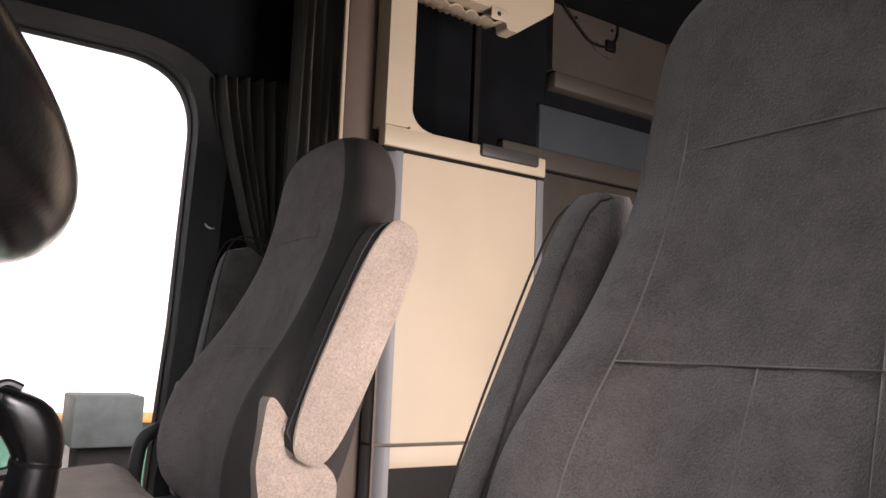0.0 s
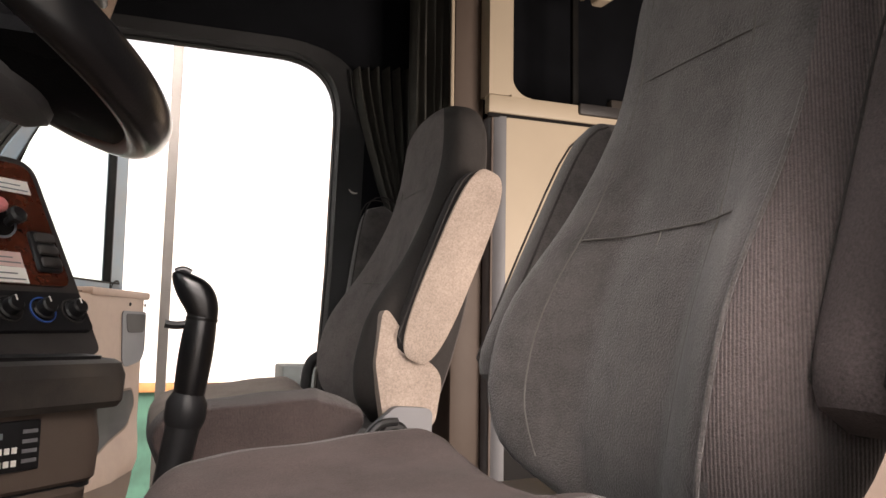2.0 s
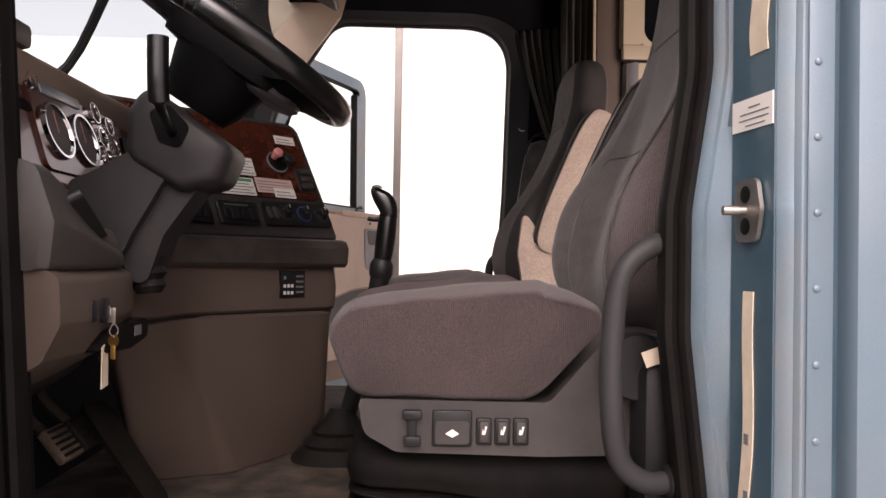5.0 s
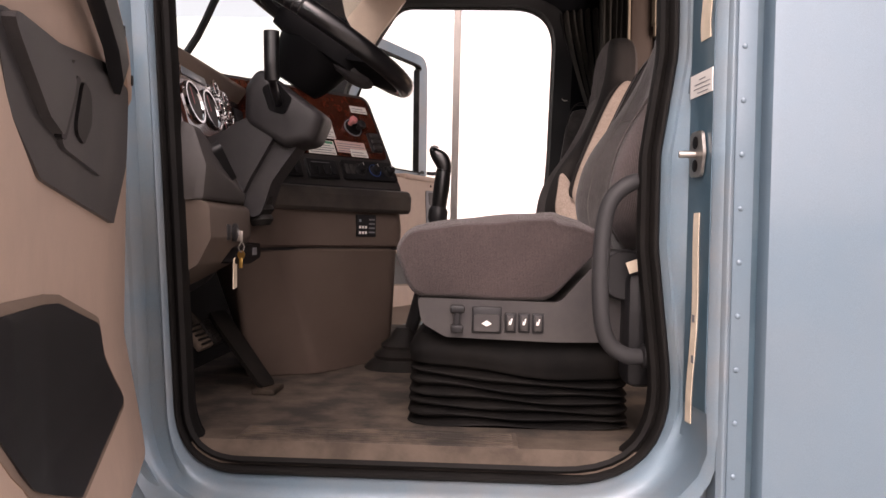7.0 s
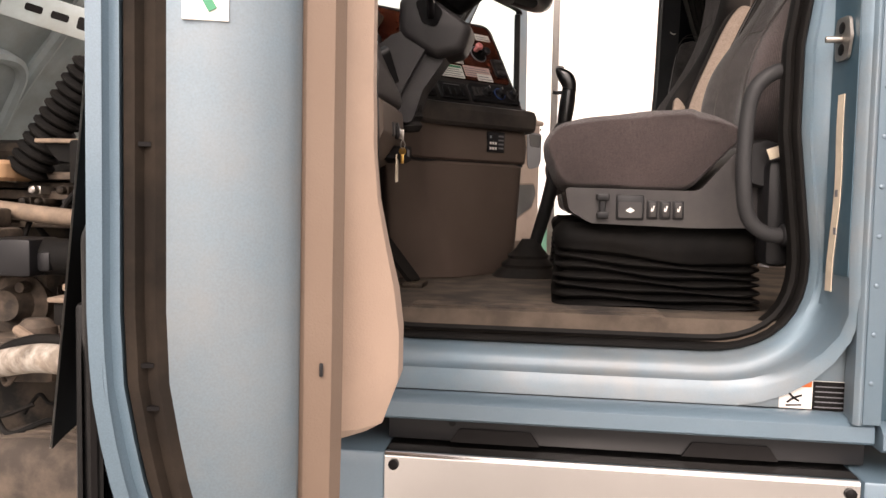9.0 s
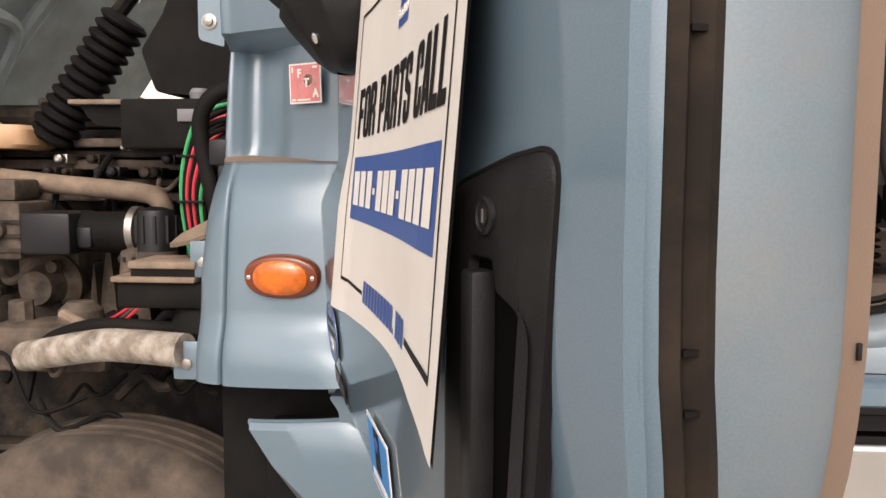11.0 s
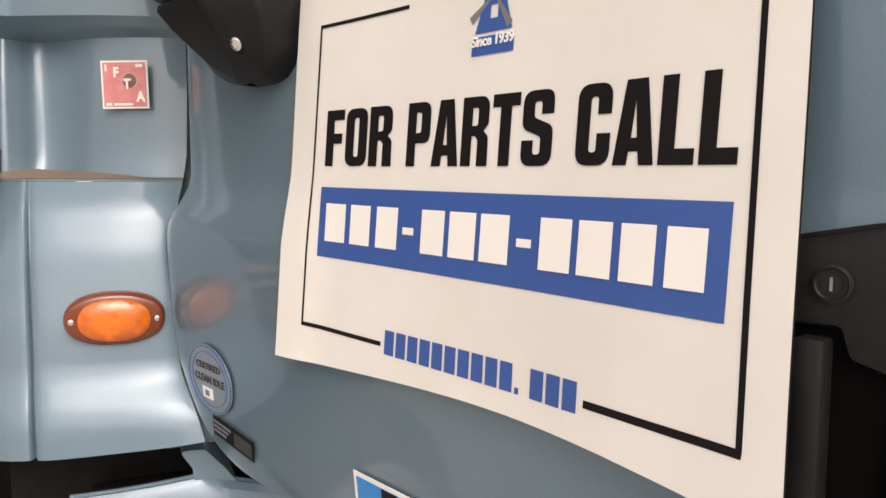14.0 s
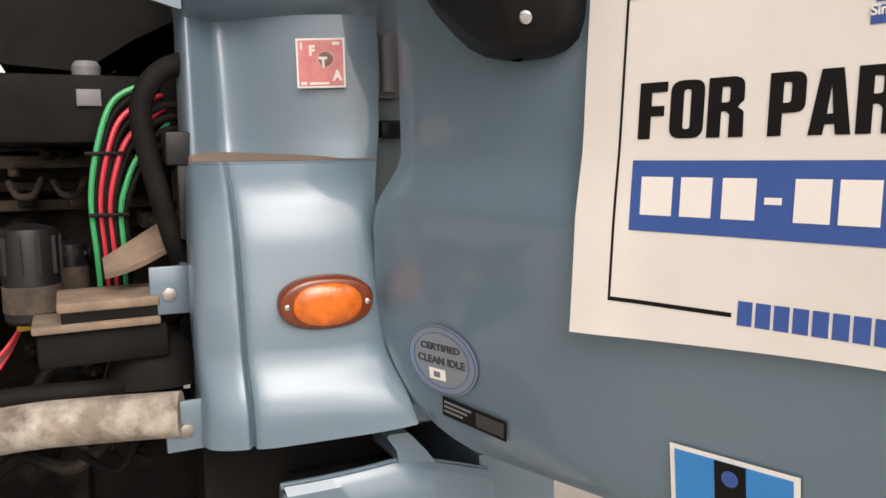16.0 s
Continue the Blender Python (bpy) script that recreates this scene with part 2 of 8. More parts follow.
BLUEINK = mat("blue_ink", (0.030, 0.085, 0.30), 0.4, var=0.05)
CYAN = mat("bright_blue_vinyl", (0.02, 0.22, 0.55), 0.4, var=0.05)
RED = mat("faded_red_vinyl", (0.62, 0.20, 0.20), 0.45, var=0.10, scale=60, second=(0.70, 0.42, 0.40), second_amt=0.25, second_scale=45)
ORANGE = mat("orange_vinyl", (0.80, 0.17, 0.03), 0.45, var=0.05)
SILVER = mat("silver_vinyl", (0.25, 0.29, 0.32), 0.35, metal=0.4, var=0.06)
PINK = mat("pink_label", (0.62, 0.44, 0.40), 0.6, var=0.06, scale=20)
GREENI = mat("green_label", (0.05, 0.28, 0.15), 0.6, var=0.06)
MAGBACK = mat("black_magnet_sheet", (0.006, 0.006, 0.006), 0.7, var=0.1)
ENG = mat("dusty_engine_metal", (0.10, 0.074, 0.054), 0.8, var=0.45, scale=22, bump=0.6, bump_scale=90, second=(0.030, 0.024, 0.019), second_amt=0.9, second_scale=16)
SOOT = mat("soot_and_shade_black", (0.0065, 0.0063, 0.006), 0.7, var=0.3, scale=14, bump=0.3, bump_scale=120, second=(0.07, 0.053, 0.040), second_amt=0.09, second_scale=11, spec=0.12)
PALE = mat("dust_caked_metal", (0.23, 0.168, 0.120), 0.85, var=0.3, scale=18, bump=0.5, bump_scale=110, second=(0.13, 0.10, 0.075), second_amt=0.7, second_scale=16)
FLAKE = mat("flaking_pale_tube_paint", (0.20, 0.165, 0.13), 0.8, var=0.4, scale=25, bump=0.8, bump_scale=60, second=(0.50, 0.46, 0.40), second_amt=0.85, second_scale=18)
STRIPM = mat("brown_dusted_strip_rubber", (0.016, 0.0125, 0.010), 0.75, spec=0.15, var=0.35, scale=9, bump=0.3, bump_scale=80, second=(0.10, 0.072, 0.05), second_amt=0.22, second_scale=12)
YELLOW = mat("yellow_connector_plastic", (0.65, 0.45, 0.03), 0.45, var=0.2)
TANC = mat("tan_carrier_board", (0.195, 0.135, 0.098), 0.65, var=0.08, scale=5, bump=0.22, bump_scale=550, second=(0.2, 0.15, 0.115), second_amt=0.35, second_scale=5)
# Sleeper tan darkened in its colour for the shade on these panels.
SHADEP = mat("shaded_sleeper_panel", (0.050, 0.041, 0.034), 0.6, var=0.08, scale=5, bump=0.22, bump_scale=550, second=(0.07, 0.056, 0.046), second_amt=0.35, second_scale=5)
# Tan darkened in its colour for the shade on the knee panel.
TANM = mat("shaded_tan_plastic", (0.085, 0.062, 0.048), 0.6, var=0.08, scale=5, bump=0.22, bump_scale=550, second=(0.13, 0.098, 0.078), second_amt=0.35, second_scale=5)
ENGD = mat("oily_dark_metal", (0.010, 0.009, 0.008), 0.7, spec=0.2, var=0.4, scale=14, bump=0.5, bump_scale=90, second=(0.12, 0.088, 0.062), second_amt=0.5, second_scale=9)
RIMM = mat("dull_grey_wheel_metal", (0.68, 0.67, 0.64), 0.4, metal=0.5, var=0.15, scale=8, second=(0.22, 0.18, 0.14), second_amt=0.4, second_scale=6)
TYRE = mat("dusty_tyre_rubber", (0.052, 0.041, 0.032), 0.9, var=0.25, scale=10, bump=0.4, bump_scale=120, second=(0.17, 0.128, 0.094), second_amt=0.6, second_scale=5)
AMBERTANK = mat("yellowed_reservoir_plastic", (0.60, 0.38, 0.22), 0.45, var=0.12, scale=10, second=(0.3, 0.16, 0.08), second_amt=0.4)
REDHOSE = mat("red_air_line", (0.55, 0.03, 0.05), 0.4, var=0.1)
GREENHOSE = mat("green_air_line", (0.03, 0.33, 0.12), 0.4, var=0.1)
GROUND = mat("pale_gravel", (0.42, 0.40, 0.37), 0.95, var=0.2, scale=0.8, bump=0.6, bump_scale=30, grain=(40, 0.25))
FENCE = mat("weathered_orange_rail", (0.45, 0.20, 0.07), 0.8, var=0.2)
GREENBOX = mat("faded_green_tarp", (0.05, 0.13, 0.09), 0.8, var=0.25, scale=6)
POSTM = mat("grey_post_paint", (0.35, 0.32, 0.29), 0.6, var=0.1)


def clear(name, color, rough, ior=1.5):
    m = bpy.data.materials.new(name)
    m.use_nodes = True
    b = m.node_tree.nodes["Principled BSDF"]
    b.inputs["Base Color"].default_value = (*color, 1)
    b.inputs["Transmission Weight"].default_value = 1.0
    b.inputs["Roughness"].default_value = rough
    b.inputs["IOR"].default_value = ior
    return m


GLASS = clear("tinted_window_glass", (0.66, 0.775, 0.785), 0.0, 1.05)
AMBER = mat("amber_lens", (0.62, 0.13, 0.008), 0.18, var=0.30, scale=55, coat=0.6, bump=0.5, bump_scale=130)
AMBERD = mat("amber_lens_rim", (0.16, 0.030, 0.006), 0.25, var=0.12, scale=40, coat=0.5)


# ---------------------------------------------------------------- mesh helpers
def thing(name, loc, label, category, group="", kind=""):
    ob = new(name)
    ob.empty_display_size = 0.1
    ob.matrix_world = loc if isinstance(loc, Matrix) else Matrix.Translation(loc)
    return tagged(ob, label, category, group, kind)


def mesh_of(name, bm, material, smooth=True, angle=35):
    bmesh.ops.recalc_face_normals(bm, faces=bm.faces)
    me = bpy.data.meshes.new(name)
    if smooth:
        for f in bm.faces:
            f.smooth = True
        for ed in bm.edges:
            if len(ed.link_faces) == 2 and ed.calc_face_angle(0) > radians(angle):
                ed.smooth = False
    bm.to_mesh(me)
    bm.free()
    mats = material if isinstance(material, (list, tuple)) else [material]
    for m in mats:
        me.materials.append(m)
    return me


def part(name, bm, material, parent=None, label="", smooth=True, angle=35, local=None):
    """One mesh object. Its mesh is in world coordinates, or in those of the matrix local."""
    ob = new(name, mesh_of(name, bm, material, smooth, angle))
    m = local if local is not None else Matrix.Identity(4)
    if parent is not None:
        ob.parent = parent
        ob.matrix_parent_inverse = WORLD[parent.name].inverted() if parent.name in WORLD else parent.matrix_basis.inverted()
    ob.matrix_basis = m
    WORLD[ob.name] = m.copy()
    if label:
        ob["label"] = label
    return ob


WORLD = {}


def whole(name, bm, material, label, category, group="", kind="", smooth=True, angle=35, local=None):
    return tagged(part(name, bm, material, None, "", smooth, angle, local), label, category, group, kind)


def bevel(bm, w, seg=2, angle=30):
    if w <= 0:
        return bm
    es = [ed for ed in bm.edges if len(ed.link_faces) == 2 and ed.calc_face_angle(0) > radians(angle)]
    bmesh.ops.bevel(bm, geom=es, offset=w, segments=seg, affect="EDGES", profile=0.5, clamp_overlap=True)
    return bm


def box(x0, x1, y0, y1, z0, z1, bev=0.0, seg=2):
    bm = bmesh.new()
    bmesh.ops.create_cube(bm, size=1, matrix=Matrix.LocRotScale(((x0 + x1) / 2, (y0 + y1) / 2, (z0 + z1) / 2), None, (abs(x1 - x0), abs(y1 - y0), abs(z1 - z0))))
    return bevel(bm, bev, seg)


def join(*bms):
    out = bms[0]
    for b in bms[1:]:
        me = bpy.data.meshes.new("tmp")
        b.to_mesh(me)
        out.from_mesh(me)
        bpy.data.meshes.remove(me)
        b.free()
    return out


def moved(bm, m):
    bmesh.ops.transform(bm, matrix=m, verts=bm.verts)
    return bm


def loft(rings, cap=True, closed=True):
    """Skin through rings of equal point count."""
    bm = bmesh.new()
    vs = [[bm.verts.new(p) for p in r] for r in rings]
    n = len(rings[0])
    for a, b in zip(vs, vs[1:]):
        for i in range(n if closed else n - 1):
            j = (i + 1) % n
            bm.faces.new((a[i], a[j], b[j], b[i]))
    if cap and closed:
        bm.faces.new(list(reversed(vs[0])))
        bm.faces.new(vs[-1])
    return bm


def fillet(poly, n=8):
    """Closed outline from corners (a, b, radius)."""
    out = []
    m = len(poly)
    for i in range(m):
        p0, p1, p2 = Vector(poly[i - 1][:2]), Vector(poly[i][:2]), Vector(poly[(i + 1) % m][:2])
        r = poly[i][2]
        d0, d1 = (p0 - p1), (p2 - p1)
        l0, l1 = d0.length, d1.length
        d0.normalize()
        d1.normalize()
        half = math.acos(max(-1, min(1, d0.dot(d1)))) / 2
        if r <= 0 or half > 1.56:
            out.append(tuple(p1))
            continue
        t = min(r / math.tan(half), 0.48 * l0, 0.48 * l1)
        a, b = p1 + d0 * t, p1 + d1 * t
        for k in range(n + 1):
            s = k / n
            out.append(tuple((1 - s) ** 2 * a + 2 * s * (1 - s) * p1 * 1.0 + s * s * b))
    return out


def plate(outline, axis, a, b, bev=0.0, seg=2):
    """An outline in the two axes other than axis, made solid from a to b along axis."""
    def at(p, v):
        return {"x": (v, p[0], p[1]), "y": (p[0], v, p[1]), "z": (p[0], p[1], v)}[axis]
    bm = loft([[at(p, a) for p in outline], [at(p, b) for p in outline]])
    return bevel(bm, bev, seg, 40)


def smooth_path(pts, n=6):
    pts = [Vector(p) for p in pts]
    out = []
    for i in range(len(pts) - 1):
        p0, p1, p2, p3 = pts[max(i - 1, 0)], pts[i], pts[i + 1], pts[min(i + 2, len(pts) - 1)]
        for k in range(n):
            t = k / n
            out.append(0.5 * ((2 * p1) + (p2 - p0) * t + (2 * p0 - 5 * p1 + 4 * p2 - p3) * t * t + (3 * p1 - p0 - 3 * p2 + p3) * t ** 3))
    out.append(pts[-1])
    return out


def tube(pts, r, sides=10, smooth=6, cap=True, radii=None):
    path = smooth_path(pts, smooth) if smooth else [Vector(p) for p in pts]
    rings = []
    up = None
    for i, p in enumerate(path):
        d = (path[min(i + 1, len(path) - 1)] - path[max(i - 1, 0)]).normalized()
        if up is None:
            up = d.orthogonal().normalized()
        up = (up - d * up.dot(d)).normalized()
        side = d.cross(up)
        rr = r if radii is None else radii(i / (len(path) - 1))
        rings.append([p + rr * (math.cos(2 * math.pi * k / sides) * up + math.sin(2 * math.pi * k / sides) * side) for k in range(sides)])
    return loft(rings, cap)


def lathe(profile, origin, axis, sides=28):
    """Profile of (distance along axis, radius), turned round axis."""
    d = Vector(axis).normalized()
    u = d.orthogonal().normalized()
    v = d.cross(u)
    o = Vector(origin)
    rings = [[o + d * h + max(r, 1e-4) * (math.cos(2 * math.pi * k / sides) * u + math.sin(2 * math.pi * k / sides) * v) for k in range(sides)] for h, r in profile]
    return loft(rings)


def offset(outline, dist):
    """Outline moved outwards; dist is a number or a function of the outward normal."""
    n = len(outline)
    area = sum(outline[i][0] * outline[(i + 1) % n][1] - outline[(i + 1) % n][0] * outline[i][1] for i in range(n))
    sgn = 1 if area > 0 else -1
    out = []
    for i in range(n):
        a, b = Vector(outline[i - 1]), Vector(outline[(i + 1) % n])
        t = (b - a).normalized()
        nor = Vector((t.y, -t.x)) * sgn
        d = dist(nor) if callable(dist) else dist
        out.append(tuple(Vector(outline[i]) + nor * d))
    return out


def densify(outline, step):
    out = []
    n = len(outline)
    for i in range(n):
        a, b = Vector(outline[i]), Vector(outline[(i + 1) % n])
        k = max(1, int((b - a).length / step))
        out += [tuple(a.lerp(b, j / k)) for j in range(k)]
    return out


def frame_on(origin, along, across):
    """Frame with x along one direction and y as near as may be to another."""
    x = Vector(along).normalized()
    y = Vector(across)
    y = (y - x * y.dot(x)).normalized()
    m = Matrix((x, y, x.cross(y))).transposed().to_4x4()
    m.translation = origin
    return m


def letters(text, size, material, m, parent, name, squeeze=1.0, bold=0.0, label=""):
    """Raised lettering as one mesh; m places its baseline centre, x along the text."""
    cu = bpy.data.curves.new(name, "FONT")
    cu.body, cu.size, cu.align_x = text, size, "CENTER"
    cu.extrude, cu.offset = 0.0004, bold
    ob = bpy.data.objects.new("tmp_text", cu)
    scene.collection.objects.link(ob)
    bpy.context.view_layer.update()
    me = bpy.data.meshes.new_from_object(ob.evaluated_get(bpy.context.evaluated_depsgraph_get()))
    bpy.data.objects.remove(ob)
    bpy.data.curves.remove(cu)
    bm = bmesh.new()
    bm.from_mesh(me)
    bpy.data.meshes.remove(me)
    moved(bm, m @ Matrix.Diagonal((squeeze, 1, 1, 1)))
    return part(name, bm, material, parent, label, smooth=False)



# ---------------------------------------------------------------- ground and distance
bm = bmesh.new()
bmesh.ops.create_grid(bm, x_segments=2, y_segments=2, size=600, matrix=Matrix.Translation((0, 0, -0.335)))
whole("ground", bm, GROUND, "pale gravel yard, washed out by daylight", "ground", kind="structure")

MID = 1.03          # the cab is mirrored about this plane
FLOOR = 1.015


def mirror_y(bm):
    for v in bm.verts:
        v.co.y = 2 * MID - v.co.y
    return bm


# ---------------------------------------------------------------- cab shell
APERTURE = densify(fillet([(-0.350, 0.975, 0.12), (0.605, 0.975, 0.26), (0.553, 1.42, 0.30), (0.553, 1.60, 0.20),
                           (0.582, 1.80, 0.30), (0.575, 2.475, 0.14), (-0.130, 2.475, 0.10), (-0.424, 2.10, 0.20)], 10), 0.045)
# the opening across the cab, drawn before mirroring
APERTURE_FAR = densify(fillet([(-0.36, 0.975, 0.12), (0.53, 0.975, 0.22), (0.524, 1.42, 0.30), (0.546, 1.80, 0.30),
                               (0.563, 2.478, 0.20), (-0.155, 2.478, 0.12), (-0.40, 2.09, 0.16)], 10), 0.045)


def blend(right, bottom, left, top):
    def f(n):
        w = (max(n.x, 0) ** 2, max(-n.y, 0) ** 2, max(-n.x, 0) ** 2, max(n.y, 0) ** 2)
        return (w[0] * right + w[1] * bottom + w[2] * left + w[3] * top) / max(sum(w), 1e-6)
    return f


def profile_rings(outline, table):
    """Rings round an opening; each table row gives (distance out, y) for the right, bottom, left and top sides."""
    rings = []
    for r, b, l, t in table:
        o = offset(outline, blend(r[0], b[0], l[0], t[0]))
        n = len(outline)
        ring = []
        for i in range(n):
            a, c = Vector(outline[i - 1]), Vector(outline[(i + 1) % n])
            tg = (c - a).normalized()
            nor = Vector((tg.y, -tg.x))
            ring.append((o[i][0], blend(r[1], b[1], l[1], t[1])(nor), o[i][1]))
        rings.append(ring)
    return rings


SEAL = [[(-0.012, 0.030)] * 4, [(-0.015, 0.006)] * 4, [(-0.012, -0.008)] * 4, [(-0.004, -0.013)] * 4, [(0.002, -0.009)] * 4, [(0.006, -0.004)] * 4,
        [(0.008, -0.012)] * 2 + [(0.006, -0.012), (0.008, -0.012)], [(0.013, -0.018)] * 2 + [(0.010, -0.018), (0.013, -0.018)], [(0.019, -0.018)] * 2 + [(0.014, -0.018), (0.019, -0.018)],
        [(0.024, -0.010)] * 2 + [(0.017, -0.010), (0.024, -0.010)], [(0.024, 0.010)] * 2 + [(0.017, 0.010), (0.024, 0.010)]]
# pressed jamb: rows of (distance out, y) for the rear, sill, hinge and top sides
JAMBS = [[(0.020, -0.002)] * 2 + [(0.013, -0.002), (0.020, -0.002)],
         [(0.027, -0.013), (0.029, -0.012), (0.015, -0.016), (0.03, -0.016)],
         [(0.036, -0.022), (0.036, -0.028), (0.018, -0.028), (0.036, -0.028)],
         [(0.042, -0.020), (0.044, -0.042), (0.022, -0.032), (0.044, -0.04)],
         [(0.050, -0.026), (0.052, -0.048), (0.027, -0.026), (0.05, -0.05)],
         [(0.058, -0.034), (0.060, -0.052), (0.033, -0.012), (0.06, -0.06)],
         [(0.066, -0.060), (0.070, -0.062), (0.063, -0.010), (0.07, -0.07)],
         [(0.072, -0.100), (0.074, -0.076), (0.069, -0.026), (0.08, -0.10)],
         [(0.078, -0.140), (0.084, -0.080), (0.075, -0.036), (0.09, -0.12)],
         [(0.084, -0.148), (0.096, -0.084), (0.083, -0.038), (0.10, -0.13)],
         [(0.092, -0.152), (0.124, -0.088), (0.100, -0.064), (0.16, -0.15)]]


def straighten(rings):
    """The rear pillar stands straight although the opening in front of it waves."""
    for k, ring in enumerate(rings):
        if 5 <= k:
            for i, (x, y, z) in enumerate(ring):
                if x > 0.5 and 0.99 < z < 2.40:
                    w = min(1.0, (z - 0.99) / 0.14) * min(1.0, (2.40 - z) / 0.1)
                    w = w * w * (3 - 2 * w)
                    to = (0.6195 - 0.133 * y) if k < 9 else (0.646, 0.655)[k - 9]
                    ring[i] = (x + (to - x) * w, y, z)
    return rings


TRIMR = [[(0.030, 0.012)] * 4, [(-0.004, 0.012)] * 4, [(-0.010, 0.030)] * 4, [(-0.002, 0.060)] * 4, [(0.05, 0.075)] * 4]
TRIMF = TRIMR[:-1] + [[(0.045, 0.072)] * 4, [(0.075, 0.076), (0.06, 0.076), (0.06, 0.076), (0.03, 0.076)]]


def wall_round(ring, x0, x1, z0, z1, y):
    """A wall with the ring as its opening, out to a rectangle."""
    cx, cz = sum(p[0] for p in ring) / len(ring), sum(p[2] for p in ring) / len(ring)
    outer = []
    for p in ring:
        dx, dz = p[0] - cx, p[2] - cz
        k = min(((x1 - cx) / dx if dx > 0 else (x0 - cx) / dx) if abs(dx) > 1e-6 else 1e9,
                ((z1 - cz) / dz if dz > 0 else (z0 - cz) / dz) if abs(dz) > 1e-6 else 1e9)
        outer.append((cx + dx * k, y, cz + dz * k))
    return loft([ring, outer], cap=False)


PILLAR = []


def on_pillar(y, z, lift):
    """The point of the rear door pillar seen from inside the opening at (y, z), lifted off by a little."""
    best = None
    for a, q, c in PILLAR:
        d = (q.y - a.y) * (c.z - a.z) - (c.y - a.y) * (q.z - a.z)
        if abs(d) < 1e-12:
            continue
        s = ((y - a.y) * (c.z - a.z) - (c.y - a.y) * (z - a.z)) / d
        t = ((q.y - a.y) * (z - a.z) - (y - a.y) * (q.z - a.z)) / d
        if s >= -1e-4 and t >= -1e-4 and s + t <= 1.0001:
            x = a.x + s * (q.x - a.x) + t * (c.x - a.x)
            best = x if best is None or x < best else best
    return ((best if best is not None else 0.63) - lift, y, z)


def cab_side(side):
    drv = side == "driver"
    fix = (lambda b: b) if drv else mirror_y
    w = thing("wall_west" if drv else "wall_east", (0.1, 0 if drv else 2 * MID, 0.85),
              "blue painted cab side with a wide rounded door opening" if drv else "dark trimmed cab side round the far door opening", "cab side", kind="structure")
    hole = APERTURE if drv else APERTURE_FAR
    part("door_seal", fix(loft(profile_rings(hole, SEAL), cap=False)), SEALM, w, "black rubber door seal, dusty along the sill")
    jb = fix(loft(straighten(profile_rings(hole, JAMBS)), cap=False))
    if drv:
        for f in jb.faces:
            v = [q.co.copy() for q in f.verts]
            PILLAR.extend((v[0], v[k], v[k + 1]) for k in range(1, len(v) - 1) if min(q.x for q in v) > 0.5)
    part("door_jamb", jb, JAMB, w, "pressed blue door jamb with beads")
    if drv:
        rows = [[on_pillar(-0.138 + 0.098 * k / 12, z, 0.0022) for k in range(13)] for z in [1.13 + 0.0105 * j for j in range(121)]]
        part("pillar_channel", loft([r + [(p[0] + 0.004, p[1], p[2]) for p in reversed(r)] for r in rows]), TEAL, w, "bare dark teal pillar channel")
    rings = profile_rings(hole, TRIMR if drv else TRIMF)
    part("inner_trim", fix(loft(rings, cap=False)), DARK if drv else PILLARM, w, "dark inner trim round the opening")
    x_end = 1.12 if drv else 2.3
    part("inner_wall", fix(wall_round(rings[-1], -0.62, x_end, 0.95, 2.98, 0.08)), DARK, w)
    if drv:                                  # unseen side opening, added for the area lamp that stands in it
        part("lamp_opening", join(box(1.12, 1.82, -0.10, 0.09, 0.95, 1.15), box(1.12, 1.82, -0.10, 0.09, 2.15, 2.98), box(1.82, 2.3, -0.10, 0.09, 0.95, 2.98)), DARK, w)
    return w


side_w = cab_side("driver")
side_e = cab_side("passenger")

# floor, roof, rear wall, firewall
fl = whole("floor", box(-0.62, 2.3, 0.0, 2 * MID, 0.955, FLOOR), FLOORM, "worn rubber cab floor covered in brown dust", "floor", kind="structure")
sill = thing("trim", (0.1, 0.03, 0.975), "dirty tan threshold trim inside the door opening", "threshold", kind="structure")
part("threshold_strip", plate(densify(fillet([(-0.34, 0.972, 0.03), (0.56, 0.972, 0.05), (0.58, 1.02, 0.02), (-0.34, 1.02, 0.02)]), 0.05), "y", -0.008, 0.075, 0.004), DUST, sill)
part("scuff_plate", box(-0.25, 0.315, -0.006, 0.10, 1.015, 1.024, 0.003), FLOORM, sill, "ribbed scuff plate grey with dust")
for k in range(5):
    part("scuff_rib", box(-0.24, 0.305, 0.004 + k * 0.017, 0.011 + k * 0.017, 1.023, 1.028, 0.002), FLOORM, sill)
whole("ceiling", join(box(-0.42, 2.3, 0.02, 2 * MID - 0.02, 2.96, 3.0), box(-0.32, 0.05, 0.06, 2 * MID - 0.06, 2.55, 2.97, 0.04)), DARK, "dark fabric headliner with overhead shelf", "ceiling", kind="structure")
whole("wall_north", box(2.28, 2.33, 0.0, 2 * MID, 0.95, 3.0), TAND, "taupe padded rear wall of the sleeper", "wall", kind="structure")
whole("wall_south", join(box(-0.72, -0.62, -0.02, 2 * MID + 0.02, 0.6, 1.62), box(-0.74, -0.50, 0.0, 2 * MID, 1.60, 1.80, 0.02)), DARK, "dark firewall under the windscreen", "wall", kind="structure")


# outer skins beside the opening
sk = thing("wall_exterior", (1.5, -0.15, 0.85), "steel blue sleeper side with a riveted joint strip", "cab side", kind="structure")
part("joint_rib", plate(fillet([(0.655, -0.148, 0.0), (0.664, -0.158, 0.004), (0.672, -0.150, 0.0), (0.672, -0.10, 0), (0.655, -0.10, 0)], 4), "z", 0.845, 2.96), JAMB, sk)
part("rivet_strip", box(0.672, 0.706, -0.152, -0.10, 0.845, 2.96, 0.003), PAINT, sk)
rv = bmesh.new()
bmesh.ops.create_uvsphere(rv, u_segments=10, v_segments=6, radius=0.0052, matrix=Matrix.Diagonal((1, 0.45, 1, 1)))
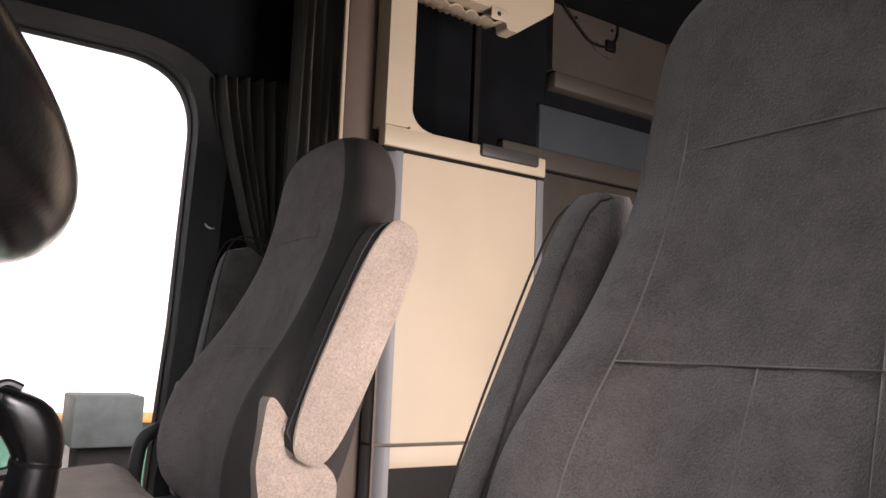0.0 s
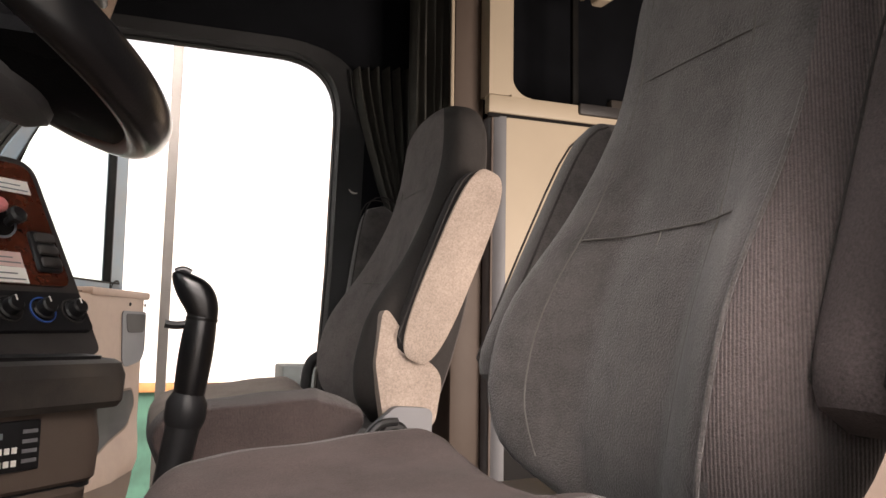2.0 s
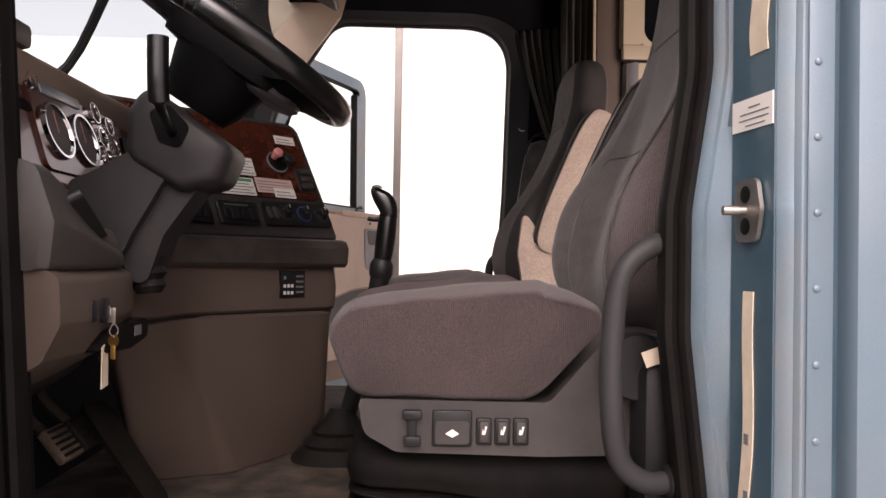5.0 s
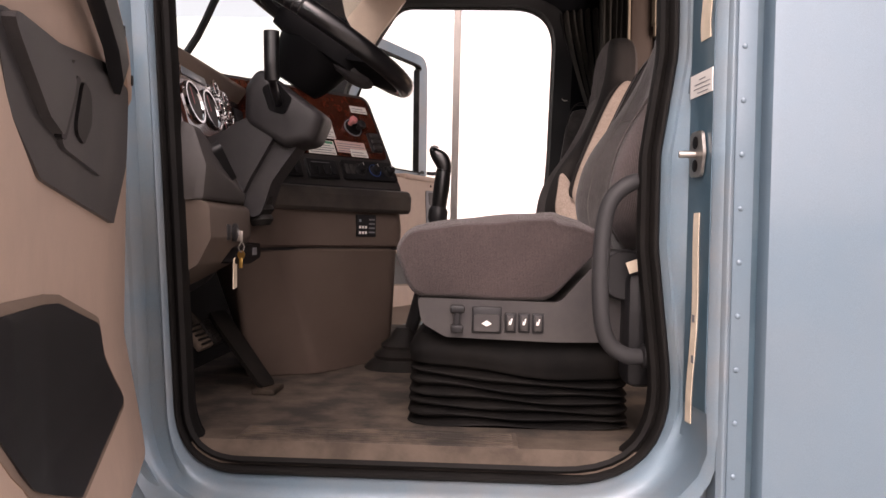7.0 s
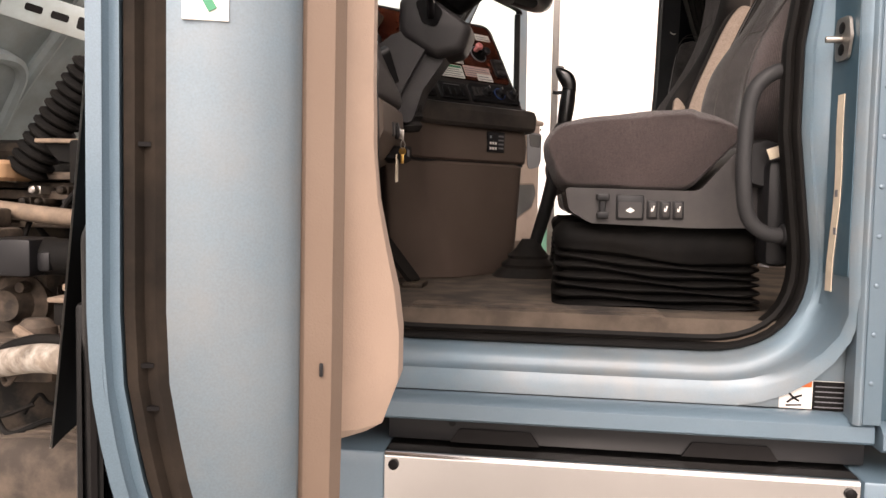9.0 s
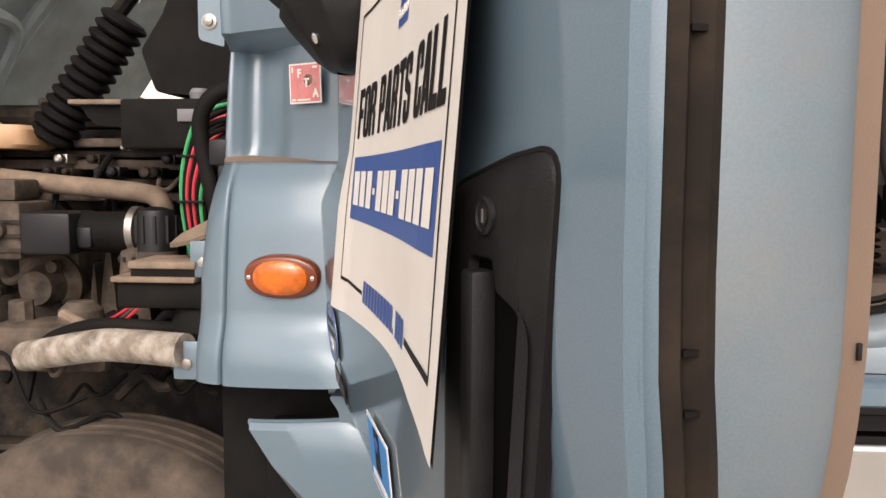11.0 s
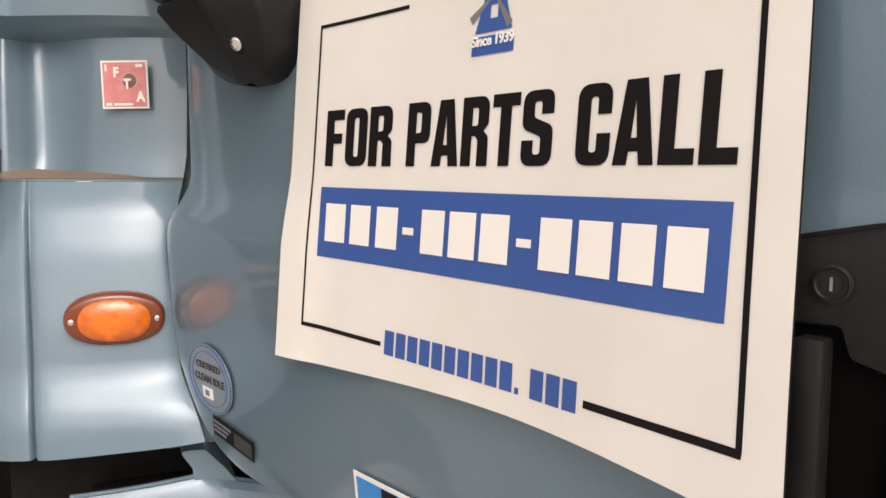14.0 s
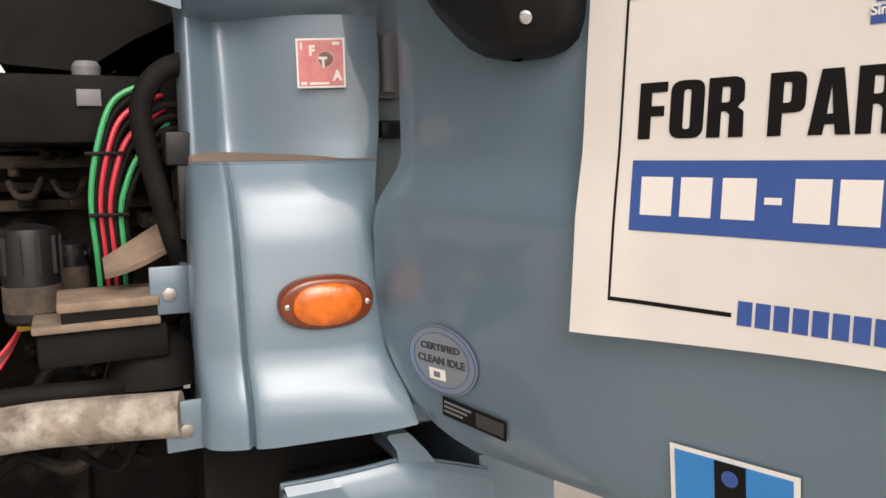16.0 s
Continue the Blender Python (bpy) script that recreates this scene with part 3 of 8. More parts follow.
rme = mesh_of("rivet", rv, PAINT)
for k in range(26):
    z = 1.305 + (k - 4) * 0.0945 - 0.0
    ob = new("rivet", rme)
    ob.parent, ob.matrix_parent_inverse = sk, sk.matrix_basis.inverted()
    ob.location = (0.684, -0.153, z)
# Groove shade is painted: the pillar's dark teal instead of body blue.
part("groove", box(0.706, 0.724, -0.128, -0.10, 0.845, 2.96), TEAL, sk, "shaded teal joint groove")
skin = [(0.724, -0.10), (0.724, -0.148), (0.732, -0.160), (0.75, -0.164), (1.2, -0.170), (2.9, -0.172), (2.9, -0.10)]
part("sleeper_panel", loft([[(min(x, 1.12), y, z) for x, y in skin] for z in (0.83, 1.4, 2.2, 3.0)]), PAINT, sk, "smooth steel blue sleeper panel")
part("sleeper_panel", box(1.82, 2.9, -0.172, -0.10, 0.83, 3.0), PAINT, sk)
part("sleeper_panel", box(1.121, 1.819, -0.172, -0.10, 2.15, 3.0), PAINT, sk)
part("sleeper_panel", box(1.121, 1.819, -0.172, -0.10, 0.83, 1.15), PAINT, sk)
part("corner_fill", plate([(-0.52, 0.850), (-0.23, 0.850), (-0.23, 0.872), (-0.31, 0.890), (-0.37, 0.926), (-0.415, 0.985), (-0.438, 1.05), (-0.445, 1.12), (-0.52, 1.12)], "y", -0.062, -0.03), JAMB, sk)
part("corner_fill", plate([(0.46, 0.850), (0.662, 0.850), (0.662, 1.04), (0.64, 1.005), (0.60, 0.958), (0.55, 0.920), (0.50, 0.897), (0.46, 0.88)], "y", -0.0865, -0.05), JAMB, sk)
whole("roof", box(-0.3, 2.9, -0.15, 2 * MID + 0.15, 3.0, 3.06, 0.03), PAINT, "steel blue cab roof", "roof", kind="structure")
whole("wall_exterior_east", box(0.72, 2.9, 2 * MID + 0.10, 2 * MID + 0.17, 0.8, 3.0), PAINT, "steel blue far sleeper side", "cab side", kind="structure")

# rocker rail, step bracket, tank
rk = thing("rocker", (0.1, -0.12, 0.80), "blue lower body rail below the door, dusty on top", "body rail", kind="structure")
prof = [(-0.06, 0.856), (-0.10, 0.856), (-0.126, 0.850), (-0.140, 0.838), (-0.142, 0.808), (-0.134, 0.802), (-0.06, 0.802)]
part("rail", loft([[(x, y, z) for y, z in prof] for x in (-0.62, -0.2, 0.3, 0.70)]), PAINT, rk)
part("rail_rear", loft([[(x, y - 0.025, z - 0.006) for y, z in prof] for x in (0.706, 1.4, 2.9)]), PAINT, rk)
part("seam", box(-0.5, 0.70, -0.098, -0.05, 0.846, 0.856), BLACK, rk)


# ---------------------------------------------------------------- seats
def superring(cx, cy, z, hx, hy, n=36, ex=3.0, front=None, tilt=0.0):
    """Rounded section in a level plane; front(v) moves the forward face (towards -x)."""
    out = []
    for k in range(n):
        t = 2 * math.pi * k / n
        c, s = math.cos(t), math.sin(t)
        x = math.copysign(abs(c) ** (2 / ex), c) * hx
        y = math.copysign(abs(s) ** (2 / ex), s) * hy
        if front and x < 0:
            x += front(y / hy) * min(1, -x / hx) ** 0.35
        out.append((cx + x, cy + y, z + tilt * x))
    return out


def lerp_table(table, v):
    """A smooth curve through the rows of a table, by its first column."""
    n = len(table)
    v = min(max(v, table[0][0]), table[-1][0])
    i = max(k for k in range(n - 1) if table[k][0] <= v)
    a, b = table[i], table[i + 1]
    h = b[0] - a[0]
    t = (v - a[0]) / h

    def slope(k, col):
        p, q = table[max(k - 1, 0)], table[min(k + 1, n - 1)]
        return (q[col] - p[col]) / (q[0] - p[0])
    out = []
    for col in range(1, len(a)):
        m0, m1 = slope(i, col) * h, slope(i + 1, col) * h
        out.append((2 * t ** 3 - 3 * t * t + 1) * a[col] + (t ** 3 - 2 * t * t + t) * m0 + (3 * t * t - 2 * t ** 3) * b[col] + (t ** 3 - t * t) * m1)
    return out


# z, x of the front face, half width, half depth, bolster
BACK = [(1.38, 0.570, 0.110, 0.050, 0.010), (1.405, 0.556, 0.165, 0.062, 0.030), (1.43, 0.548, 0.208, 0.072, 0.055), (1.46, 0.541, 0.240, 0.081, 0.082), (1.50, 0.541, 0.262, 0.086, 0.098), (1.56, 0.550, 0.276, 0.090, 0.110), (1.66, 0.578, 0.274, 0.090, 0.108),
        (1.80, 0.630, 0.250, 0.080, 0.060), (1.93, 0.662, 0.234, 0.074, 0.020), (2.03, 0.678, 0.230, 0.072, 0.004), (2.10, 0.685, 0.222, 0.070, 0.0),
        (2.145, 0.690, 0.205, 0.066, 0.0), (2.18, 0.701, 0.172, 0.055, 0.0), (2.20, 0.715, 0.125, 0.040, 0.0), (2.212, 0.736, 0.060, 0.018, 0.0)]


def seat_back_rings(yc, dx=0.0, near=1.0):
    rings = []
    zs = [1.38, 1.40] + [1.43 + 0.02 * i for i in range(36)] + [2.145, 2.16, 2.17, 2.18, 2.19, 2.20, 2.207, 2.212]
    for z in zs:
        xf, hy, hx, bol = lerp_table(BACK, z)
        # pulled-in stitch lines across the front
        pull = sum(0.004 * math.exp(-((z - s) / 0.010) ** 2) for s in (1.752, 1.985))
        rings.append(superring(xf + hx + dx, yc, z, hx, hy, 96, 2.8, lambda v, b=bol, p=pull: (p if abs(v) < 0.62 else 0.0) - b * (near if v < 0 else 1.0) * max(0, abs(v) - 0.35) * 2.2 * (1 - 0.4 * min(1, max(0, (abs(v) - 0.72) / 0.28)) ** 2)))
    return rings


def armrest(name, yc, w, seat, pale, dx, slope=0.414, dz=0.0, plump=0.060):
    """A padded armrest folded up beside the backrest; face is the upholstery of its side."""
    pts = [(0.588 + dx + slope * h, 1.560 + dz + h) for h in (0.0, 0.08, 0.20, 0.32, 0.435)]
    lie = Vector((slope, 0, 1)).normalized()
    rings = []
    for i, (x, z) in enumerate([(q.x, q.z) for q in smooth_path([(p[0], 0, p[1]) for p in pts], 5)]):
        t = i / 20
        k = math.sqrt(max(0.0, 1 - (2 * t - 1) ** 6)) * 0.92 + 0.08
        nrm = Vector((lie.z, 0, -lie.x))
        c = Vector((x, yc, z))
        ring = []
        for j in range(24):
            a = 2 * math.pi * j / 24
            cc, ss = math.cos(a), math.sin(a)
            ring.append(c + nrm * (math.copysign(abs(cc) ** 0.6, cc) * plump * k) + Vector((0, 1, 0)) * (math.copysign(abs(ss) ** 0.5, ss) * w / 2 * (0.75 + 0.25 * k)))
        rings.append(ring)
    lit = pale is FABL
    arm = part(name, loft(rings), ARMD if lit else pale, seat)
    if lit:                                 # light on the flat side, put into a paler cloth there
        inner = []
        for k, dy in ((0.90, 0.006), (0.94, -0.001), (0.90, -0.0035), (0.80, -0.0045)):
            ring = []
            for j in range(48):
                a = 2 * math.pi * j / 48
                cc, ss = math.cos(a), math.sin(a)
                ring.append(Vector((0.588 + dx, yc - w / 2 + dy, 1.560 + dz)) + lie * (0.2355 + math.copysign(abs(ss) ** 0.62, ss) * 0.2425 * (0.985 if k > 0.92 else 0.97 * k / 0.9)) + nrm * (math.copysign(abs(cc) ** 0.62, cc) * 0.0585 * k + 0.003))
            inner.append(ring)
        part("face_panel", loft(inner), pale, arm, "armrest side, paled for the light on it")
    # stitched welt along both edges
    for s in (-1, 1):
        ys = yc + s * (w / 2 - 0.006)
        loop = []
        for u, v in ((-0.050, 0.03), (-0.057, 0.22), (-0.052, 0.42), (0.0, 0.462), (0.052, 0.42), (0.057, 0.22), (0.048, 0.03), (0.0, 0.0), (-0.050, 0.03)):
            loop.append((0.588 + dx + lie.x * v + lie.z * u, ys, 1.563 + dz + lie.z * v - lie.x * u))
        part("piping", tube(loop, 0.0018, 6, 4, cap=False), SIDEC if not lit else ARMD, arm)
    return arm


def cushion_rings(yc):
    prof = densify(fillet([(0.036, 1.408, 0.07), (0.082, 1.292, 0.06), (0.385, 1.288, 0.09), (0.505, 1.420, 0.03), (0.497, 1.452, 0.02), (0.395, 1.492, 0.06), (0.30, 1.484, 0.10), (0.070, 1.456, 0.06)], 6), 0.02)
    cx, cz = 0.27, 1.385
    rings = []
    for i in range(41):
        v = math.sin(math.pi / 2 * (-1 + 2 * i / 40))
        k = 0.80 + 0.20 * (1 - abs(v) ** 5) ** 0.5
        dip = -0.026 * (1 - min(1, abs(v) / 0.68) ** 2)
        roll = 0.006 * math.exp(-((abs(v) - 0.80) / 0.10) ** 2)
        ring = []
        for x, z in prof:
            zz = cz + (z - cz) * k
            if z > 1.43:
                zz += (dip + roll) * min(1, max(0, (x - 0.05) / 0.1)) * min(1, max(0, (0.5 - x) / 0.06 + 0.2))
            zz += 0.0022 * math.sin(x * 31 + v * 4) * math.sin(v * 7 + x * 11)
            crease = 0.010 * math.exp(-((x - 0.425 - (1.46 - z) * 0.45) / 0.012) ** 2) * max(0.0, min(1.0, (z - 1.39) / 0.05)) * max(0.0, min(1.0, (abs(v) - 0.6) / 0.3))
            if x > 0.415:
                w = max(0.0, min(1.0, (v + 0.86) / 0.4))
                x = x - (x - 0.415) * 0.62 * w * w * (3 - 2 * w)
            ring.append((cx + (x - cx) * (0.62 + 0.38 * k), yc + (0.288 - crease) * v, zz - crease * 0.5))
        rings.append(ring)
    return rings


def bellows(yc, seat, x0=0.074, x1=0.572):
    """Pleated skirt: a plump upper bag over six sagging folds."""
    rings = []
    n = 6
    base = densify(fillet([(x0, yc - 0.262, 0.07), (x1, yc - 0.262, 0.07), (x1, yc + 0.262, 0.07), (x0, yc + 0.262, 0.07)], 8), 0.03)
    for i in range(n * 8 + 13):
        f = i / 8
        if f <= n:
            z = 1.018 + f * 0.0235
            inset = 0.020 * (0.5 - 0.5 * math.cos(2 * math.pi * f)) ** 1.4 + 0.006 * f / n
        else:
            g = (f - n) / 1.5
            z = 1.159 + 0.056 * g
            inset = 0.008 - 0.010 * math.sin(g * math.pi) + 0.020 * g * g
        drop = 0.030 * min(1.0, f / n) * (1.0 if f <= n else max(0.0, 1 - (f - n) / 1.5))
        o = offset(base, -inset)
        ring = []
        for px, py in o:
            t = max(0.0, min(1.0, (px - x0 - 0.02) / 0.30))
            ring.append((px, py, z - drop * t * t * (3 - 2 * t) + 0.0025 * math.sin(px * 23 + f * 2.2 + py * 9)))
        rings.append(ring)
    return part("bellows", loft(rings), BELLOWM, seat, "black pleated rubber suspension bellows")


def seat_thing(yc, yb, dx, label, driver):
    s = thing("seat", (0.3, yc, FLOOR), label, "seat", "cab seats")
    for top in (False, True):
        b = loft(cushion_rings(yc))
        bmesh.ops.recalc_face_normals(b, faces=b.faces)
        def is_top(f):
            p = f.calc_center_median()
            return f.normal.z > 0.35 and p.z > 1.42 and abs(p.y - yc) < 0.215 and p.x < 0.46
        bmesh.ops.delete(b, geom=[f for f in b.faces if is_top(f) != top], context="FACES")
        part("seat_panel" if top else "cushion", b, (FABT if driver else FABP) if top else FAB, s, ("smooth taupe velour seat panel" if driver else "dust-paled velour seat panel") if top else "taupe ribbed cloth cushion")
    near = 0.78 if driver else 1.0
    rings = seat_back_rings(yb, dx, near)
    for sd, nm in ((0, "backrest"), (-1, "bolster"), (1, "bolster")):
        b = loft(rings)
        gone = []
        for f in b.faces:
            p = f.calc_center_median()
            v = (p.y - yb) / lerp_table(BACK, p.z)[1]
            side = 0 if -(0.83 if driver else 0.75) < v < (0.60 if driver else 0.75) or p.x > lerp_table(BACK, p.z)[0] + dx + lerp_table(BACK, p.z)[2] * 1.6 else (1 if v > 0 else -1)
            if side != sd:
                gone.append(f)
        bmesh.ops.delete(b, geom=gone, context="FACES")
        part(nm, b, (FABF if driver else FABG) if sd == 0 or (driver and sd == 1) else (FABR if driver else (SIDEC if sd == -1 else FABG)), s, "tall bucket backrest with worn velour face" if sd == 0 else "ribbed cloth side bolster")
    # stitching on the face of the backrest
    def face(z, v):
        xf, hy, hx, bol = lerp_table(BACK, z)
        edge = hx * (1 - (1 - abs(v) ** 2.8) ** (1 / 2.8))
        return (xf + dx + edge - bol * (near if v < 0 else 1.0) * max(0, abs(v) - 0.35) * 2.2 * (1 - 0.4 * min(1, max(0, (abs(v) - 0.72) / 0.28)) ** 2) + 0.001, yb + v * hy, z)
    if driver:
        part("piping", tube([face(1.43 + 0.045 * k, -0.83) for k in range(11)], 0.0028, 8, 3), FABF, s, "worn piping along the bolster")
    for v0 in (-0.42, 0.58) if driver else (-0.45, 0.45):
        part("seam", tube([face(1.46 + 0.06 * k, v0) for k in range(12)], 0.0013, 6, 3), SEAM, s)
    part("seam", tube([face(1.45 + 0.05 * k, 0.02) for k in range(7)], 0.0012, 6, 3), SEAM, s)
    part("seam", tube([face(1.752, -0.58 + 0.29 * k) for k in range(5)], 0.0012, 6, 3), SEAM, s)
    part("seam", tube([face(1.985, -0.75 + 0.375 * k) for k in range(5)], 0.0012, 6, 3), SEAM, s)
    for sd in (-1, 1):
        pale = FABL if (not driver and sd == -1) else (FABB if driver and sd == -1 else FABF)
        if sd == -1 and driver:
            armrest("armrest", yb - 0.312, 0.088, s, pale, 0.040, 0.33, -0.022, 0.068)
        elif sd == 1 and not driver:
            armrest("armrest", yb + 0.318, 0.072, s, pale, 0.022, 0.15)
        else:
            armrest("armrest", yb + sd * (0.305 if driver else 0.262), 0.072, s, pale, dx - (0.052 if sd == 1 else 0.0), 0.47 if sd == 1 else 0.414, dz=-0.03 if sd == 1 else 0.0)
        # side wing below the armrest
        wing = densify(fillet([(0.530 + dx, 1.41, 0.02), (0.645 + dx, 1.41, 0.03), (0.665 + dx, 1.53, 0.06), (0.60 + dx, 1.575, 0.06), (0.522 + dx, 1.685, 0.015), (0.506 + dx, 1.55, 0.10)], 8), 0.02)
        if driver:
            continue
        # The wing facing the driver takes the light-paled cloth too.
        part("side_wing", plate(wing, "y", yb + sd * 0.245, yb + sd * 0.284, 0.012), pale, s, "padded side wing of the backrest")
    if not driver:
        rc = part("recliner_cover", plate(densify(fillet([(0.475, 1.33, 0.02), (0.625, 1.33, 0.02), (0.630, 1.455, 0.02), (0.545, 1.460, 0.03), (0.485, 1.41, 0.04)], 6), 0.03), "y", yb - 0.315, yb - 0.290, 0.01), LGREY, s, "light grey recliner cover")
        part("recliner_knob", lathe([(0, 0.034), (0.010, 0.034), (0.016, 0.028), (0.016, 0.018), (0.010, 0.014)], (0.540, yb - 0.315, 1.398), (0, -1, 0), 24), BLACK, rc, "round black recliner knob")
        part("recliner_lever", tube([(0.545, yb - 0.33, 1.43), (0.505, yb - 0.335, 1.425), (0.470, yb - 0.335, 1.385), (0.455, yb - 0.33, 1.345)], 0.009, 8, 4), BLACK, rc, "black recliner lever")
    # base shell with controls
    shell = densify(fillet([(0.098, 1.300, 0.01), (0.108, 1.245, 0.03), (0.160, 1.216, 0.03), (0.40, 1.210, 0.04), (0.60, 1.215, 0.02), (0.61, 1.41, 0.02), (0.50, 1.405, 0.02), (0.405, 1.296, 0.03)], 5), 0.04)
    b = part("base_shell", plate(shell, "y", yc - 0.285, yc + 0.285, 0.008), GREY, s, "charcoal moulded seat base")
    bellows(yc, s)
    if driver:
        yf = yc - 0.285
        part("slide_lever", join(box(0.178, 0.192, yf - 0.012, yf, 1.232, 1.285, 0.003), box(0.170, 0.201, yf - 0.020, yf - 0.006, 1.270, 1.286, 0.004), box(0.172, 0.199, yf - 0.016, yf - 0.004, 1.228, 1.244, 0.003)), BLACK, b)
        pad = part("control_pad", box(0.217, 0.281, yf - 0.006, yf + 0.004, 1.226, 1.284, 0.004), BLACK, b, "black square air control pad")
        part("rocker_pad", plate(fillet([(0.222, 1.231, 0.006), (0.276, 1.231, 0.006), (0.276, 1.268, 0.006), (0.222, 1.268, 0.006)], 4), "y", yf - 0.010, yf - 0.004, 0.002), GREY, pad)
        part("symbol", plate([(0.238, 1.248), (0.249, 1.242), (0.260, 1.248), (0.249, 1.255)], "y", yf - 0.0115, yf - 0.0095), WHITE, pad)
        for k in range(3):
            x = 0.300 + k * 0.0295
            sw = part("lumbar_switch", box(x - 0.0125, x + 0.0125, yf - 0.006, yf + 0.004, 1.229, 1.272, 0.003), BLACK, b)
            part("rocker_pad", box(x - 0.008, x + 0.008, yf - 0.010, yf - 0.004, 1.234, 1.267, 0.002), GREY, sw)
            part("symbol", plate([(x - 0.004, 1.247), (x + 0.001, 1.247), (x + 0.0045, 1.260), (x + 0.001, 1.260), (x, 1.252), (x - 0.003, 1.256)], "y", yf - 0.0115, yf - 0.0095), WHITE, sw)
    return s


driver_seat = seat_thing(0.43, 0.46, 0.025, "taupe cloth air-ride driver's seat on black bellows", True)
passenger_seat = seat_thing(1.63, 1.605, 0.0, "taupe cloth passenger seat, folded armrest paled for side light", False)


# ---------------------------------------------------------------- dashboard
C = Matrix.Translation((-0.32, 0.65, 0)) @ Matrix.Rotation(radians(45), 4, "Z")     # x along the centre stack, y away from the driver


def lean(d0, z0, d1, z1):
    """Frame on a leaning panel: x along the stack, y up the slope, z out of the panel towards the driver."""
    up = Vector((0, d1 - d0, z1 - z0)).normalized()
    xx = Vector((1, 0, 0))
    out = xx.cross(up)
    m = Matrix((xx, up, out)).transposed().to_4x4()
    m.translation = (0, d0, z0)
    return C @ m


dash = thing("dashboard", (-0.4, 0.5, 1.4), "wrap-around truck dashboard in charcoal and tan with wood veneer", "dashboard")
# knee panel beside the driver's door
knee = densify(fillet([(-0.345, 1.500, 0.005), (-0.322, 1.490, 0.02), (-0.318, 1.42, 0.02), (-0.345, 1.365, 0.02), (-0.46, 1.30, 0.02), (-0.60, 1.30, 0), (-0.60, 1.500, 0)], 5), 0.04)
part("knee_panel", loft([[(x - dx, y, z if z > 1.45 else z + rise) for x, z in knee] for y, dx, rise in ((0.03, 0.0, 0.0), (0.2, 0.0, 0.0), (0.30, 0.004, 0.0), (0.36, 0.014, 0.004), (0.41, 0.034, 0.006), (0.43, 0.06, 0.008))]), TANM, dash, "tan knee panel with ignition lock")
slot_ = part("knee_slot", plate(densify(fillet([(0.175, 1.362, 0.01), (0.21, 1.398, 0.02), (0.385, 1.408, 0.02), (0.392, 1.372, 0.02), (0.30, 1.358, 0.02)], 6), 0.03), "x", -0.36, -0.3150, 0.003), INK, dash, "dark rounded slot below the ignition")
part("slot_label", box(-0.316, -0.3140, 0.318, 0.352, 1.378, 1.396), LGREY, slot_)
padr = []
for y, zt, xf in ((0.022, 1.640, -0.350), (0.030, 1.655, -0.336), (0.06, 1.652, -0.330), (0.12, 1.628, -0.328), (0.18, 1.602, -0.327), (0.24, 1.574, -0.327), (0.29, 1.550, -0.330), (0.315, 1.535, -0.338), (0.325, 1.522, -0.352)):
    h = zt - 1.498
    padr.append([(x, y, z) for x, z in densify(fillet([(xf, 1.498, 0.012), (xf + 0.006, 1.498 + h * 0.45, 0.03), (xf - 0.022, zt - 0.004, 0.03), (xf - 0.10, zt + 0.018, 0.03), (-0.60, zt + 0.02, 0), (-0.60, 1.498, 0)], 5), 10.0)])
part("lower_pad", loft(padr), GREY, dash, "charcoal rounded dash end pad")
VM = frame_on((-0.334, 0.150, 1.588), (0.0, 0.85, -0.50), (-0.5, 0.3, 0.55))
part("pad_vent", moved(plate(densify(fillet([(-0.062, -0.010, 0.012), (0.05, -0.022, 0.02), (0.066, -0.004, 0.012), (0.02, 0.020, 0.02), (-0.05, 0.018, 0.015)], 6), 0.02), "z", -0.02, 0.008, 0.003), VM), BLACK, dash, "dark oval side vent")
# gauge panel
GP = Matrix.Translation((-0.455, 0.10, 1.625)) @ Matrix.Rotation(radians(90), 4, "Z") @ Matrix.Rotation(radians(90 - 17), 4, "X")   # x along +y, y up the slope, z towards the driver
gauge_panel = part("gauge_panel", moved(plate(fillet([(0.0, 0.0, 0.02), (0.80, 0.0, 0.02), (0.80, 0.26, 0.03), (0.0, 0.26, 0.03)], 5), "z", -0.03, 0.0, 0.004), GP), WOOD, dash, "glossy red-brown wood veneer panel")
cl = part("gauge_plate", moved(plate(fillet([(0.20, 0.05, 0.02), (0.60, 0.05, 0.05), (0.62, 0.22, 0.05), (0.20, 0.25, 0.02)], 4), "z", 0.0, 0.006, 0.002), GP), WOOD, gauge_panel, "raised wood-veneer gauge cluster plate")
for gx, gy, r in ((0.275, 0.130, 0.056), (0.395, 0.130, 0.056), (0.485, 0.205, 0.024), (0.492, 0.150, 0.024), (0.492, 0.095, 0.024), (0.548, 0.185, 0.022), (0.555, 0.135, 0.022), (0.550, 0.085, 0.022), (0.215, 0.215, 0.018)):
    g = part("gauge", moved(lathe([(0.0, r), (0.009, r * 0.97), (0.009, r * 0.88), (0.005, r * 0.84), (0.003, r * 0.83)], (gx, gy, 0.006), (0, 0, 1), 24), GP), CHROME, cl, "chrome-ringed gauge")
    part("gauge_face", moved(lathe([(0.0, r * 0.835), (0.0025, r * 0.835)], (gx, gy, 0.0075), (0, 0, 1), 24), GP), GREY if r > 0.03 else INK, g, "dark grey gauge face")
    part("needle", moved(box(gx - 0.001, gx + 0.001, gy - 0.004, gy + r * 0.7, 0.0102, 0.0112), GP), RED, g)
part("switch_bank", moved(box(0.64, 0.74, 0.12, 0.18, 0.0, 0.008, 0.003), GP), BLACK, gauge_panel)
part("display", moved(box(0.25, 0.42, 0.200, 0.236, 0.006, 0.010, 0.002), GP), SILVER, gauge_panel)
